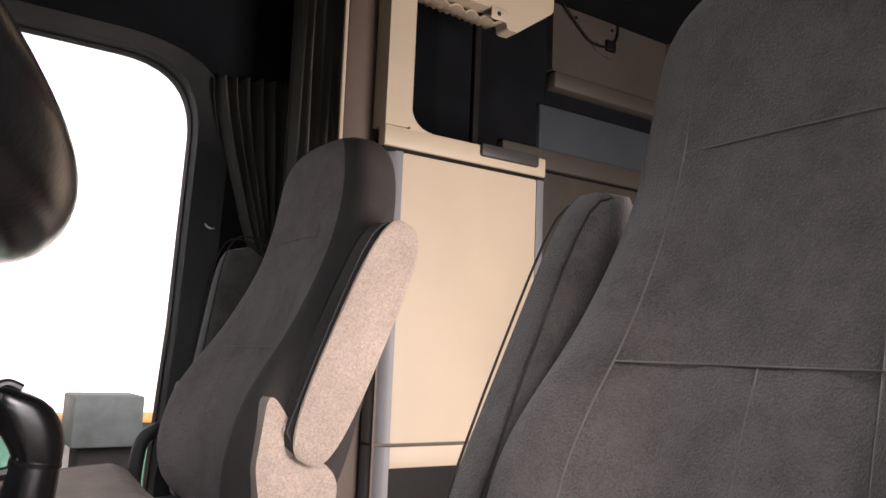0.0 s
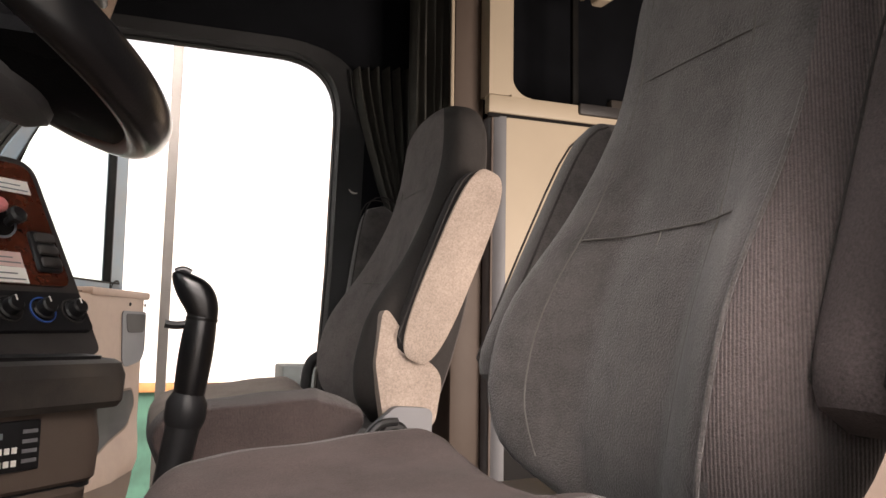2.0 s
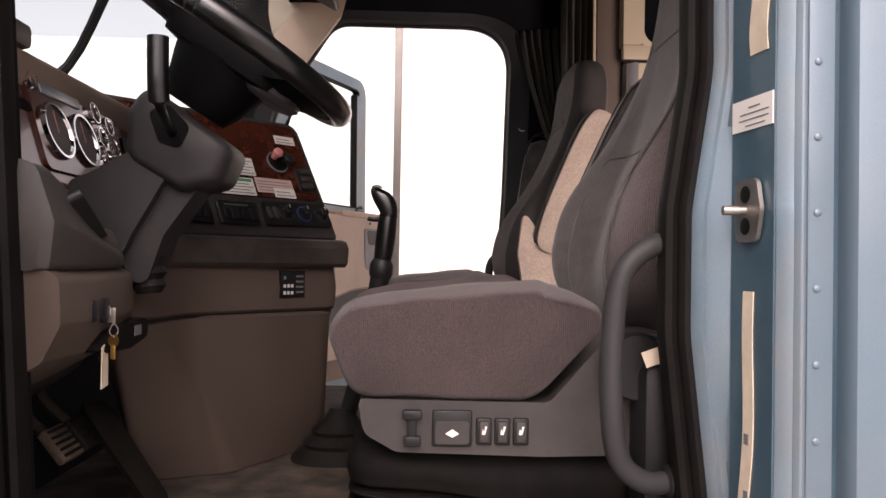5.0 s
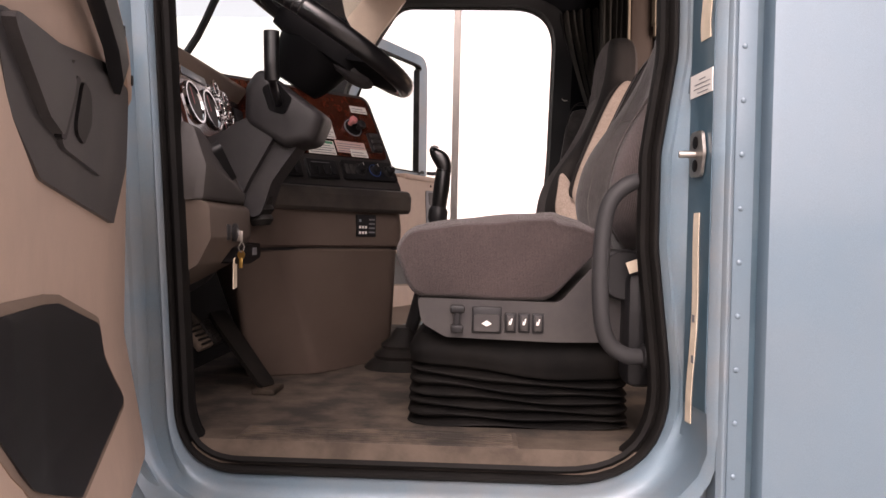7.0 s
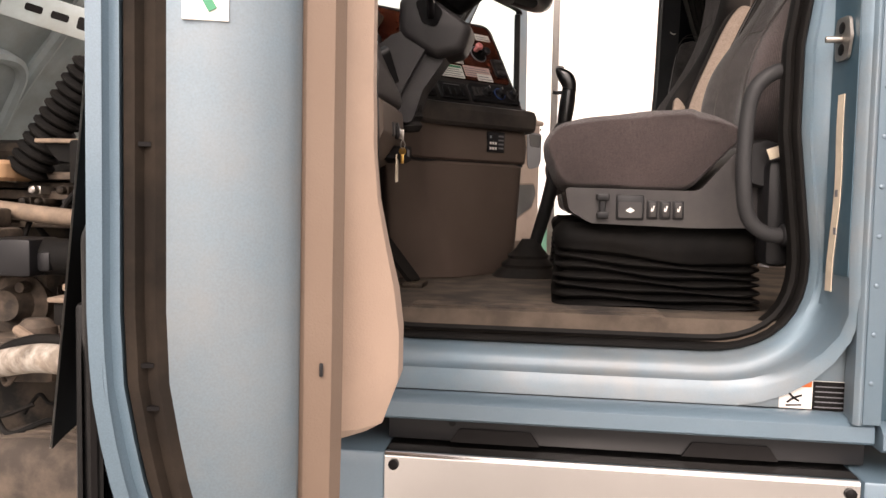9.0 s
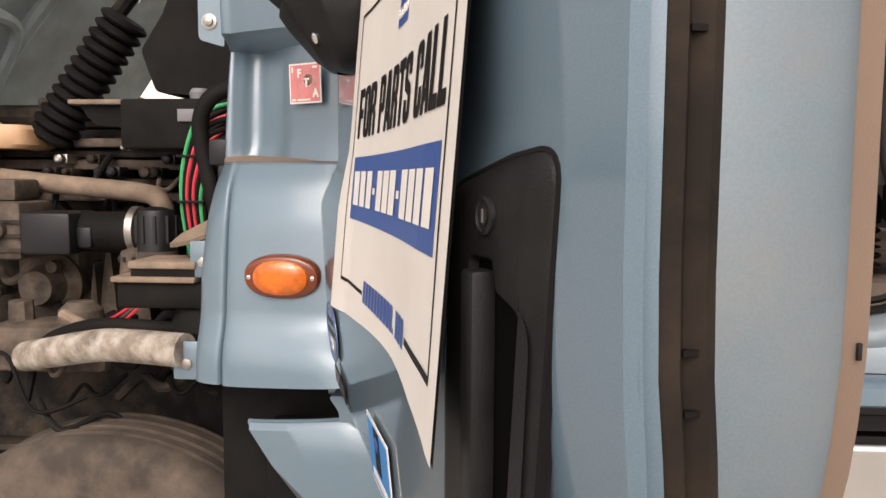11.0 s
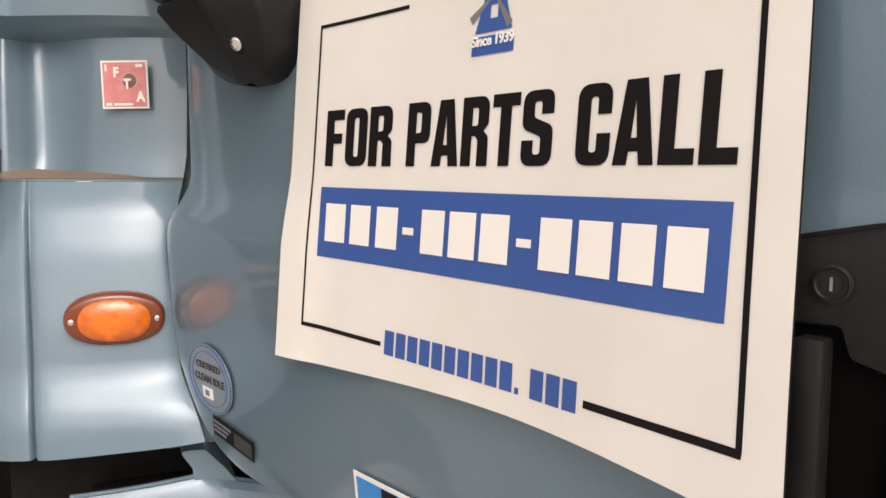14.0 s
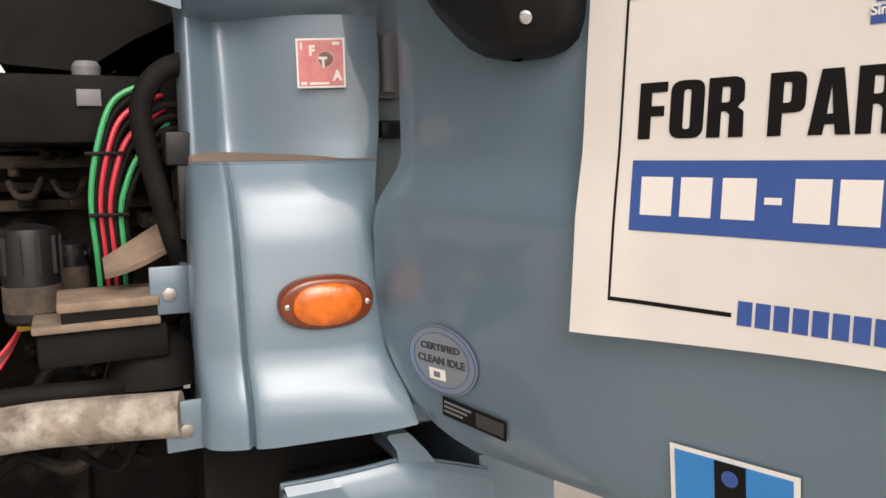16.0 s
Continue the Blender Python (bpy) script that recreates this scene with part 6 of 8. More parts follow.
def flat_shape(name, loops, m, z, lab=""):
    """A filled flat outline (with holes) laid on the bowed sheet; loops are in units of the sign."""
    cu = bpy.data.curves.new("outline", "CURVE")
    cu.dimensions, cu.fill_mode = "2D", "BOTH"
    for lp in loops:
        sp = cu.splines.new("POLY")
        sp.points.add(len(lp) - 1)
        for p, q in zip(sp.points, lp):
            p.co = (q[0], q[1], 0, 1)
        sp.use_cyclic_u = True
    ob = bpy.data.objects.new("tmp_outline", cu)
    scene.collection.objects.link(ob)
    bpy.context.view_layer.update()
    me = bpy.data.meshes.new_from_object(ob.evaluated_get(bpy.context.evaluated_depsgraph_get()))
    bpy.data.objects.remove(ob)
    bpy.data.curves.remove(cu)
    b = bmesh.new()
    b.from_mesh(me)
    bpy.data.meshes.remove(me)
    for v in b.verts:
        x, y = v.co.x * H, v.co.y * H
        v.co = S @ Vector((x, y, z + bow(x, y)))
    bmesh.ops.recalc_face_normals(b, faces=b.faces)
    out = (S.to_3x3() @ Vector((0, 0, 1)))
    bmesh.ops.reverse_faces(b, faces=[f for f in b.faces if f.normal.dot(out) < 0])
    return part(name, b, m, board, lab, smooth=False)


flat_shape("emblem_banner", [[(2.98, 1.55), (3.66, 1.55), (3.66, 1.76), (2.98, 1.76)]], BLUEINK, 0.0007, "blue dated banner")
letters("Since 1939", 0.0125, WHITE, S @ Matrix.Translation((3.32 * H, 1.655 * H, 0.0012 + bow(3.32 * H, 1.655 * H))), board, "lettering", 0.95, 0.0003)
flat_shape("emblem_tower", [[(3.02, 1.80), (3.62, 1.80), (3.50, 2.15), (3.44, 2.36), (3.32, 2.46), (3.20, 2.36), (3.14, 2.15)], [(3.26, 1.95), (3.38, 1.95), (3.38, 2.10), (3.26, 2.10)]], BLUEINK, 0.0007, "blue tower emblem")
for a in (35, 125, 215, 305):
    c_, s_ = math.cos(radians(a)), math.sin(radians(a))
    flat_shape("emblem_sail", [[(3.32 + c_ * r - s_ * q, 2.22 + s_ * r + c_ * q) for r, q in ((0.06, -0.015), (0.46, -0.05), (0.46, 0.05), (0.06, 0.015))]], LGREY, 0.0010)


GLYPH = {
    "F": (0.45, [[(0, 0), (.2, 0), (.2, .4), (.41, .4), (.41, .58), (.2, .58), (.2, .82), (.45, .82), (.45, 1), (0, 1)]]),
    "O": (0.52, [[(0, 0, .19), (.52, 0, .19), (.52, 1, .19), (0, 1, .19)], [(.205, .16, .055), (.315, .16, .055), (.315, .84, .055), (.205, .84, .055)]]),
    "R": (0.53, [[(0, 0), (.2, 0), (.2, .43), (.27, .43, .04), (.32, .37, .04), (.32, 0), (.53, 0), (.52, .42, .08), (.43, .50, .02), (.52, .60, .08), (.52, 1, .18), (0, 1)], [(.2, .58), (.315, .58, .05), (.315, .84, .05), (.2, .84)]]),
    "P": (0.52, [[(0, 0), (.2, 0), (.2, .36), (.52, .36, .18), (.52, 1, .18), (0, 1)], [(.2, .52), (.315, .52, .05), (.315, .84, .05), (.2, .84)]]),
    "A": (0.57, [[(0, 0), (.2, 0), (.222, .16), (.348, .16), (.37, 0), (.57, 0), (.43, 1), (.14, 1)], [(.245, .32), (.325, .32), (.285, .76)]]),
    "T": (0.50, [[(.15, 0), (.35, 0), (.35, .82), (.5, .82), (.5, 1), (0, 1), (0, .82), (.15, .82)]]),
    "S": (0.52, [[(0, 0, .18), (.52, 0, .18), (.52, .52, .14), (.2, .64, .06), (.2, .85, .05), (.32, .85, .05), (.32, .68), (.52, .68), (.52, 1, .18), (0, 1, .18), (0, .50, .14), (.32, .38, .06), (.32, .15, .05), (.2, .15, .05), (.2, .34), (0, .34)]]),
    "C": (0.52, [[(0, 0, .19), (.52, 0, .19), (.52, .39), (.315, .39), (.315, .16, .055), (.205, .16, .055), (.205, .84, .055), (.315, .84, .055), (.315, .62), (.52, .62), (.52, 1, .19), (0, 1, .19)]]),
    "L": (0.44, [[(0, 0), (.44, 0), (.44, .18), (.2, .18), (.2, 1), (0, 1)]]),
}
for word, a, b in (("FOR", 0.05, 1.57), ("PARTS", 1.88, 4.33), ("CALL", 4.65, 6.40)):
    total = sum(GLYPH[ch][0] + 0.055 for ch in word) - 0.055
    k, x = (b - a) / total, 0.0
    for ch in word:
        w, loops = GLYPH[ch]
        shapes = [fillet([tuple(p) if len(p) == 3 else (p[0], p[1], 0.0) for p in lp], 6) for lp in loops]
        flat_shape("letter", [[(a + (x + p[0]) * k, 0.30 + p[1] * 0.79) for p in lp] for lp in shapes], INK, 0.0008)
        x += w + 0.055


# ---------------------------------------------------------------- cowl panel in front of the door
cowl = thing("cowl_panel", (-0.73, -0.15, 0.85), "steel blue cowl side panel with amber side lamp", "body panel")


def spline(pts, n=8):
    return [(p.x, p.y) for p in smooth_path([(a, b, 0) for a, b in pts], n)]


def panel(sections, thick=0.006, n=6):
    """Bent sheet through polylines in plan at rising heights, with thickness."""
    rings = []
    for z, pts in sections:
        o = spline(pts, n)
        rings.append([(x, y, z) for x, y in o] + [(x + thick * 0.4, y + thick, z) for x, y in reversed(o)])
    return loft(rings)


def between(secs, steps):
    out = []
    for (za, pa), (zb, pb) in zip(secs, secs[1:]):
        for k in range(steps):
            t = k / steps
            out.append((za + (zb - za) * t, [(a[0] + (b[0] - a[0]) * t, a[1] + (b[1] - a[1]) * t) for a, b in zip(pa, pb)]))
    return out + [secs[-1]]


LOW = [(0.850, [(-0.872, -0.10), (-0.868, -0.178), (-0.82, -0.208), (-0.806, -0.198), (-0.796, -0.218), (-0.70, -0.238), (-0.61, -0.258), (-0.570, -0.262)]),
       (0.893, [(-0.872, -0.10), (-0.868, -0.176), (-0.82, -0.206), (-0.806, -0.196), (-0.796, -0.216), (-0.70, -0.235), (-0.62, -0.250), (-0.580, -0.252)]),
       (0.955, [(-0.872, -0.10), (-0.868, -0.146), (-0.82, -0.178), (-0.806, -0.170), (-0.796, -0.186), (-0.70, -0.202), (-0.63, -0.208), (-0.600, -0.206)]),
       (1.04, [(-0.872, -0.08), (-0.868, -0.138), (-0.82, -0.168), (-0.806, -0.160), (-0.796, -0.176), (-0.70, -0.194), (-0.63, -0.200), (-0.602, -0.196)]),
       (1.14, [(-0.868, -0.06), (-0.862, -0.118), (-0.82, -0.152), (-0.806, -0.146), (-0.796, -0.160), (-0.70, -0.180), (-0.63, -0.186), (-0.602, -0.182)]),
       (1.205, [(-0.862, -0.04), (-0.856, -0.086), (-0.82, -0.128), (-0.806, -0.124), (-0.796, -0.136), (-0.70, -0.158), (-0.63, -0.166), (-0.594, -0.164)]),
       (1.248, [(-0.858, -0.02), (-0.850, -0.050), (-0.82, -0.092), (-0.806, -0.092), (-0.796, -0.102), (-0.70, -0.128), (-0.63, -0.140), (-0.582, -0.142)])]
def low_at(z):
    for (za, pa), (zb, pb) in zip(LOW, LOW[1:]):
        if z <= zb:
            t = max(0.0, (z - za) / (zb - za))
            return [(a[0] + (b[0] - a[0]) * t, a[1] + (b[1] - a[1]) * t) for a, b in zip(pa, pb)]
    return LOW[-1][1]


flare = []
for k in range(67):
    z = 0.850 + 0.398 * k / 66
    w_ = min(0.016, z - 0.850, 1.248 - z)
    near_z = [low_at(z + w_ * d) for d in (-1.0, -0.5, 0.0, 0.5, 1.0)]
    flare.append((z, [(sum(s_[q][0] for s_ in near_z) / 5, sum(s_[q][1] for s_ in near_z) / 5) for q in range(8)]))
rings = []
for z, pts in flare:
    o = spline(pts, 6)
    fall = max(0.0, 1 - (z - 0.85) / 0.06)          # the lower edge hangs deeper at its forward end
    zz = [z - 0.014 * fall * (1 - min(1.0, max(0.0, (x + 0.87) / 0.30)) ** 2) for x, y in o]
    rings.append([(x, y, h) for (x, y), h in zip(o, zz)] + [(x + 0.0024, y + 0.006, h) for (x, y), h in reversed(list(zip(o, zz)))])
part("lower_panel", loft(rings), PAINT, cowl, "bulged lower cowl with vertical groove", angle=28)
UP = [(1.254, [(-0.862, 0.01), (-0.852, -0.036), (-0.826, -0.032), (-0.800, -0.026), (-0.772, -0.036), (-0.70, -0.098), (-0.63, -0.130), (-0.580, -0.136)]),
      (1.29, [(-0.862, 0.01), (-0.852, -0.034), (-0.826, -0.028), (-0.800, -0.014), (-0.772, -0.022), (-0.70, -0.090), (-0.63, -0.124), (-0.574, -0.134)]),
      (1.40, [(-0.858, 0.03), (-0.850, -0.020), (-0.826, -0.014), (-0.800, 0.000), (-0.772, -0.010), (-0.70, -0.086), (-0.63, -0.122), (-0.570, -0.132)]),
      (1.478, [(-0.855, 0.05), (-0.848, -0.006), (-0.826, 0.000), (-0.800, 0.014), (-0.772, 0.002), (-0.70, -0.076), (-0.63, -0.114), (-0.570, -0.126)]),
      (1.490, [(-0.855, 0.05), (-0.848, -0.022), (-0.826, -0.028), (-0.800, -0.036), (-0.772, -0.052), (-0.70, -0.104), (-0.63, -0.130), (-0.570, -0.134)]),
      (1.506, [(-0.858, 0.05), (-0.850, -0.052), (-0.826, -0.062), (-0.800, -0.076), (-0.772, -0.090), (-0.70, -0.124), (-0.63, -0.144), (-0.570, -0.146)]),
      (1.60, [(-0.858, 0.05), (-0.850, -0.060), (-0.826, -0.070), (-0.800, -0.086), (-0.772, -0.098), (-0.70, -0.130), (-0.63, -0.148), (-0.570, -0.150)]),
      (1.85, [(-0.858, 0.05), (-0.850, -0.060), (-0.826, -0.070), (-0.800, -0.086), (-0.772, -0.098), (-0.70, -0.130), (-0.63, -0.148), (-0.570, -0.150)])]
part("upper_panel", panel(between(UP, 4)), PAINT, cowl, "recessed upper cowl panel")
led_in = spline(UP[0][1], 6)
led_out = spline(LOW[-1][1], 6)
part("ledge", loft([[(x, y, 1.2485) for x, y in led_out], [(x, y + 0.003, 1.252) for x, y in led_out], [(x, y - 0.002, 1.254) for x, y in led_in], [(x, y + 0.006, 1.256) for x, y in led_in]], cap=False, closed=False), PAINT, cowl, "flat ledge between the two panels")
nl = len(led_in)
lens = [0.013 * math.sin(math.pi * min(1.0, k / (nl * 0.82))) ** 0.8 for k in range(nl)]
part("ledge_dust", loft([[(x, y + 0.002, 1.2525) for x, y in led_out], [(0.6 * a[0] + 0.4 * b[0], 0.6 * a[1] + 0.4 * b[1] - 0.001, 1.253 + 0.6 * h) for a, b, h in zip(led_in, led_out, lens)], [(x, y - 0.003, 1.2545 + h) for (x, y), h in zip(led_in, lens)], [(x, y + 0.003, 1.2545 + h) for (x, y), h in zip(led_in, lens)]], cap=False, closed=False), TANC, cowl, "tan dust lying on the ledge")
part("upper_tab", plate(fillet([(-0.905, 1.50, 0.014), (-0.852, 1.485, 0.004), (-0.852, 1.62, 0.0), (-0.905, 1.62, 0.0)], 5), "y", -0.030, -0.022, 0.002), PAINT, cowl, "rounded blue mounting tab")
part("bolt", lathe([(0, 0.016), (0.003, 0.016), (0.004, 0.010), (0.010, 0.010), (0.012, 0.006)], (-0.882, -0.030, 1.535), (0, -1, 0), 12), STEEL, cowl)
for x, y, z in ((-0.893, -0.150, 0.868), (-0.895, -0.050, 1.055)):
    br = part("mount_bracket", join(box(x - 0.030, x + 0.032, y - 0.004, y + 0.004, z - 0.038, z + 0.038, 0.003), box(x + 0.020, x + 0.034, y, y + 0.05, z - 0.038, z + 0.038, 0.003)), PAINT, cowl, "blue mounting bracket")
    part("bolt", lathe([(0, 0.011), (0.005, 0.011), (0.006, 0.007)], (x - 0.002, y - 0.004, z - 0.006), (0, -1, 0), 6), STEEL, br)

# amber side lamp
LM = frame_at((-0.691, -0.2035, 1.041), (1.0, -0.075, 0.0), (0.0, -0.10, 1.0))
lamp = thing("side_marker_lamp", LM, "oval amber marker lamp on the blue cowl", "marker lamp")


def oval(a, b, n=40, p=2.3):
    return [(math.copysign(abs(math.cos(2 * math.pi * k / n)) ** (2 / p), math.cos(2 * math.pi * k / n)) * a, math.copysign(abs(math.sin(2 * math.pi * k / n)) ** (2 / p), math.sin(2 * math.pi * k / n)) * b) for k in range(n)]


part("lamp_rim", moved(loft([[(x, y, z) for x, y in oval(a, b)] for a, b, z in ((0.072, 0.041, -0.012), (0.072, 0.041, 0.003), (0.069, 0.038, 0.008), (0.064, 0.034, 0.010))]), LM), AMBERD, lamp, "dark amber rim")
part("lamp_lens", moved(loft([[(x, y, z) for x, y in oval(a, b)] for a, b, z in ((0.052, 0.033, 0.008), (0.051, 0.032, 0.014), (0.043, 0.026, 0.020), (0.025, 0.015, 0.023), (0.004, 0.003, 0.024))]), LM), AMBER, lamp, "orange domed lens")
for sgn in (-1, 1):
    part("screw", moved(lathe([(0, 0.0042), (0.002, 0.0042), (0.003, 0.002)], (sgn * 0.0605, 0, 0.010), (0, 0, 1), 10), LM), CHROME, lamp)

# red fuel-tax decal
FM = frame_at((-0.661, -0.1215, 1.401), (0.067, -0.031, 0.0006), (0.002, -0.003, 0.07))
decal = thing("decal", FM, "faded red square permit decal on the cowl", "sticker")
part("decal_border", moved(box(-0.0375, 0.0375, -0.0375, 0.0375, 0.004, 0.0055), FM), WHITE, decal)
dc = part("decal_face", moved(box(-0.0345, 0.0345, -0.0345, 0.0345, 0.0055, 0.0063), FM), RED, decal)
for ch, x, y, sz in (("I", -0.029, 0.022, 0.012), ("F", -0.013, 0.012, 0.021), ("T", 0.004, -0.006, 0.021), ("A", 0.025, -0.026, 0.021)):
    letters(ch, sz, WHITE, FM @ Matrix.Translation((x, y, 0.0066)), dc, "letter", 0.9, 0.001)
part("print_bar", moved(box(-0.018, 0.012, -0.0325, -0.0290, 0.0063, 0.007), FM), WHITE, dc)
part("print_bar", moved(box(-0.031, -0.022, -0.0325, -0.0285, 0.0063, 0.007), FM), WHITE, dc)
part("print_bar", moved(box(0.019, 0.030, 0.0270, 0.0315, 0.0063, 0.007), FM), WHITE, dc)
part("print_ring", moved(lathe([(0, 0.0125), (0.0006, 0.0125), (0.0006, 0.0112), (0, 0.0112)], (0.008, 0.006, 0.0063), (0, 0, 1), 24), FM), PINK, dc)


def door_sticker(name, u, z, label, shape, cat="sticker"):
    """A frame on the outer door skin at (u, z)."""
    e_ = 0.02
    p = lambda uu, zz: DM @ Vector((uu, skin_y(zz, uu) - 0.0025, zz))
    m = frame_at(p(u, z), p(u + e_, z) - p(u - e_, z), p(u, z + e_) - p(u, z - e_))
    return thing(name, m, label, cat), m


st1, m1 = door_sticker("decal", 0.155, 0.969, "round silver clean-idle decal on the door", "round")
m1 = m1 @ Matrix.Diagonal((1.38, 1, 1, 1))
part("disc", moved(lathe([(0, 0.051), (0.001, 0.051)], (0, 0, 0.001), (0, 0, 1), 44), m1), SILVER, st1)
part("ring", moved(lathe([(0, 0.0492), (0.0018, 0.0492), (0.0018, 0.0482), (0, 0.0482)], (0, 0, 0.001), (0, 0, 1), 44), m1), BLUEINK, st1)
part("inner_ring", moved(lathe([(0, 0.0405), (0.0018, 0.0405), (0.0018, 0.0398), (0, 0.0398)], (0, 0, 0.001), (0, 0, 1), 44), m1), BLUEINK, st1)
letters("CERTIFIED", 0.0135, GREY, m1 @ Matrix.Translation((0, 0.014, 0.0026)), st1, "lettering", 0.92, 0.0003)
letters("CLEAN IDLE", 0.0150, GREY, m1 @ Matrix.Translation((0, -0.006, 0.0026)), st1, "lettering", 0.85, 0.0003)
part("code_bar", moved(box(-0.018, 0.005, -0.030, -0.014, 0.002, 0.003), m1), WHITE, st1)
part("code_bar", moved(box(-0.011, -0.002, -0.026, -0.018, 0.003, 0.0036), m1), LGREY, st1)
st2, m2 = door_sticker("decal", 0.211, 0.896, "small black engine badge sticker on the door", "bar")
m2 = m2 @ Matrix.Rotation(radians(-5), 4, "Z")
part("plate", moved(box(-0.060, 0.060, -0.0145, 0.0145, 0.001, 0.0022), m2), INK, st2)
part("print_bar", moved(box(0.006, 0.056, -0.010, 0.010, 0.0022, 0.003), m2), GREY, st2)
for k in range(3):
    part("print_bar", moved(box(-0.056, -0.004 - 0.008 * k, 0.006 - 0.007 * k, 0.009 - 0.007 * k, 0.0022, 0.003), m2), LGREY, st2)
st3, m3 = door_sticker("decal", 0.583, 0.900, "bright blue emissions sticker with white edge on the door", "square")
part("edge", moved(box(-0.070, 0.070, -0.042, 0.042, 0.001, 0.002), m3), WHITE, st3)
part("face", moved(box(-0.064, 0.064, -0.037, 0.037, 0.002, 0.0027), m3), CYAN, st3)
part("badge", moved(box(-0.018, 0.016, -0.014, 0.037, 0.0027, 0.0033), m3), INK, st3)
part("globe", moved(lathe([(0, 0.009), (0.0008, 0.009)], (-0.001, 0.020, 0.0033), (0, 0, 1), 16), m3), BLUEINK, st3)
part("print_bar", moved(box(-0.046, 0.050, -0.030, -0.021, 0.0027, 0.0033), m3), WHITE, st3)

# step fairing under the cowl
fair = thing("step_fairing", (-0.65, -0.2, 0.5), "curved blue step fairing below the cowl", "fairing")
FS = []
for t in range(25):
    f = t / 24
    x = -0.764 + 0.345 * f
    if x < -0.58:
        z = 0.762 + 0.014 * ((x + 0.764) / 0.184) ** 1.5
    else:
        z = 0.776 - 0.046 * ((x + 0.58) / 0.16) ** 1.3
    y = -0.190 - 0.024 * math.sin(f * 2.2) - 0.012 * max(0.0, f - 0.65)
    k = 1 - f
    FS.append([(x, y + 0.030, z - 0.030), (x, y + 0.026, z - 0.008), (x, y + 0.014, z), (x + 0.001, y + 0.002, z - 0.002), (x + 0.004, y - 0.008, z - 0.014), (x + 0.05 * k, y - 0.016, z - 0.08), (x + 0.26 * k + 0.02 * (1 - k), y - 0.012, z - 0.30), (x + 0.45 * k + 0.03 * (1 - k), y, z - 0.60),
               (x + 0.45 * k + 0.03 * (1 - k), y + 0.01, z - 0.60), (x + 0.26 * k + 0.02 * (1 - k), y, z - 0.30), (x + 0.05 * k, y, z - 0.08), (x + 0.008, y + 0.006, z - 0.020), (x + 0.004, y + 0.018, z - 0.020), (x, y + 0.022, z - 0.034)])
part("fairing_shell", loft(FS), PAINT, fair)
part("hook_end", plate(densify(fillet([(-0.606, 0.822, 0.006), (-0.566, 0.820, 0.015), (-0.536, 0.786, 0.02), (-0.512, 0.752, 0.004), (-0.560, 0.752, 0.004), (-0.584, 0.772, 0.012), (-0.586, 0.792, 0.015)], 6), 0.02), "y", -0.212, -0.10, 0.010, 3), PAINT, fair, "raised blue end of the step hollow")
# A solid black box gives the space behind the lip its shade.
part("hollow", box(-0.74, -0.53, -0.165, -0.09, 0.55, 0.748, 0.01), SOOT, fair, "black box for the shade behind the fairing lip")
part("rolled_flange", tube([(r[2][0] - 0.002, r[2][1] - 0.002, r[2][2] - 0.004) for r in FS], 0.006, 10, 2), PAINT, fair)
# Wall kept near-black for the shaded void between cowl and fairing.
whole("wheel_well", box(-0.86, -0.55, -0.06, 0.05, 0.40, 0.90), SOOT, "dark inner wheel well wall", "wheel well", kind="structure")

# tank and step below the door
tk = thing("fuel_tank", (0.2, 0.1, 0.4), "polished aluminium tank fairing below the door", "tank")
tp = fillet([(-0.17, 0.742, 0.015), (0.35, 0.742, 0.03), (0.35, 0.05, 0.03), (-0.17, 0.05, 0.03)], 6)
part("shell", loft([[(x, y, z) for y, z in tp] for x in (-0.262, 0.1, 0.4, 0.668)]), ALU, tk, "polished aluminium cover plate")
for x in (-0.243, 0.650):
    for z in (0.715, 0.2):
        part("bolt", lathe([(0, 0.011), (0.006, 0.011), (0.009, 0.005)], (x, -0.170, z), (0, -1, 0), 10), INK, tk)
sb = thing("step_bracket", (0.2, -0.1, 0.78), "black step support rail with slots below the body", "bracket")
part("rail", box(-0.27, 0.70, -0.10, 0.2, 0.748, 0.812, 0.006), BLACK, sb)
for x in (-0.06, 0.42):
    part("slot_lip", plate(fillet([(x - 0.075, 0.748, 0.0), (x + 0.115, 0.748, 0.0), (x + 0.095, 0.778, 0.01), (x - 0.055, 0.778, 0.01)], 4), "y", -0.104, -0.09), INK, sb)
part("bolt", lathe([(0, 0.008), (0.004, 0.008)], (-0.13, -0.101, 0.79), (0, -1, 0), 8), INK, sb)
part("side_plate", box(-0.42, -0.262, -0.175, 0.1, 0.2, 0.742, 0.008), PAINT, sb)
part("side_plate", box(0.672, 1.5, -0.175, 0.1, 0.1, 0.742, 0.008), PAINT, sb)
hp = thing("hinge_pillar", (-0.53, -0.06, 0.8), "grey hinge pillar with bolts behind the cowl edge", "hinge pillar", kind="structure")
part("post", box(-0.60, -0.48, -0.085, 0.02, 0.80, 1.80, 0.008), JAMB, hp, "dusty blue hinge post")
part("hinge_leaf", box(-0.565, -0.520, -0.105, -0.084, 1.35, 1.46, 0.006), LGREY, hp, "grey steel hinge leaf")
part("hinge_knuckle", lathe([(0, 0.012), (0.09, 0.012)], (-0.545, -0.108, 1.36), (0, 0, 1), 14), LGREY, hp)
part("rubber_stop", box(-0.560, -0.515, -0.112, -0.084, 1.285, 1.315, 0.008), BLACK, hp)
part("bolt", lathe([(0, 0.009), (0.006, 0.009), (0.008, 0.005)], (-0.542, -0.084, 1.405), (0, -1, 0), 8), STEEL, hp)


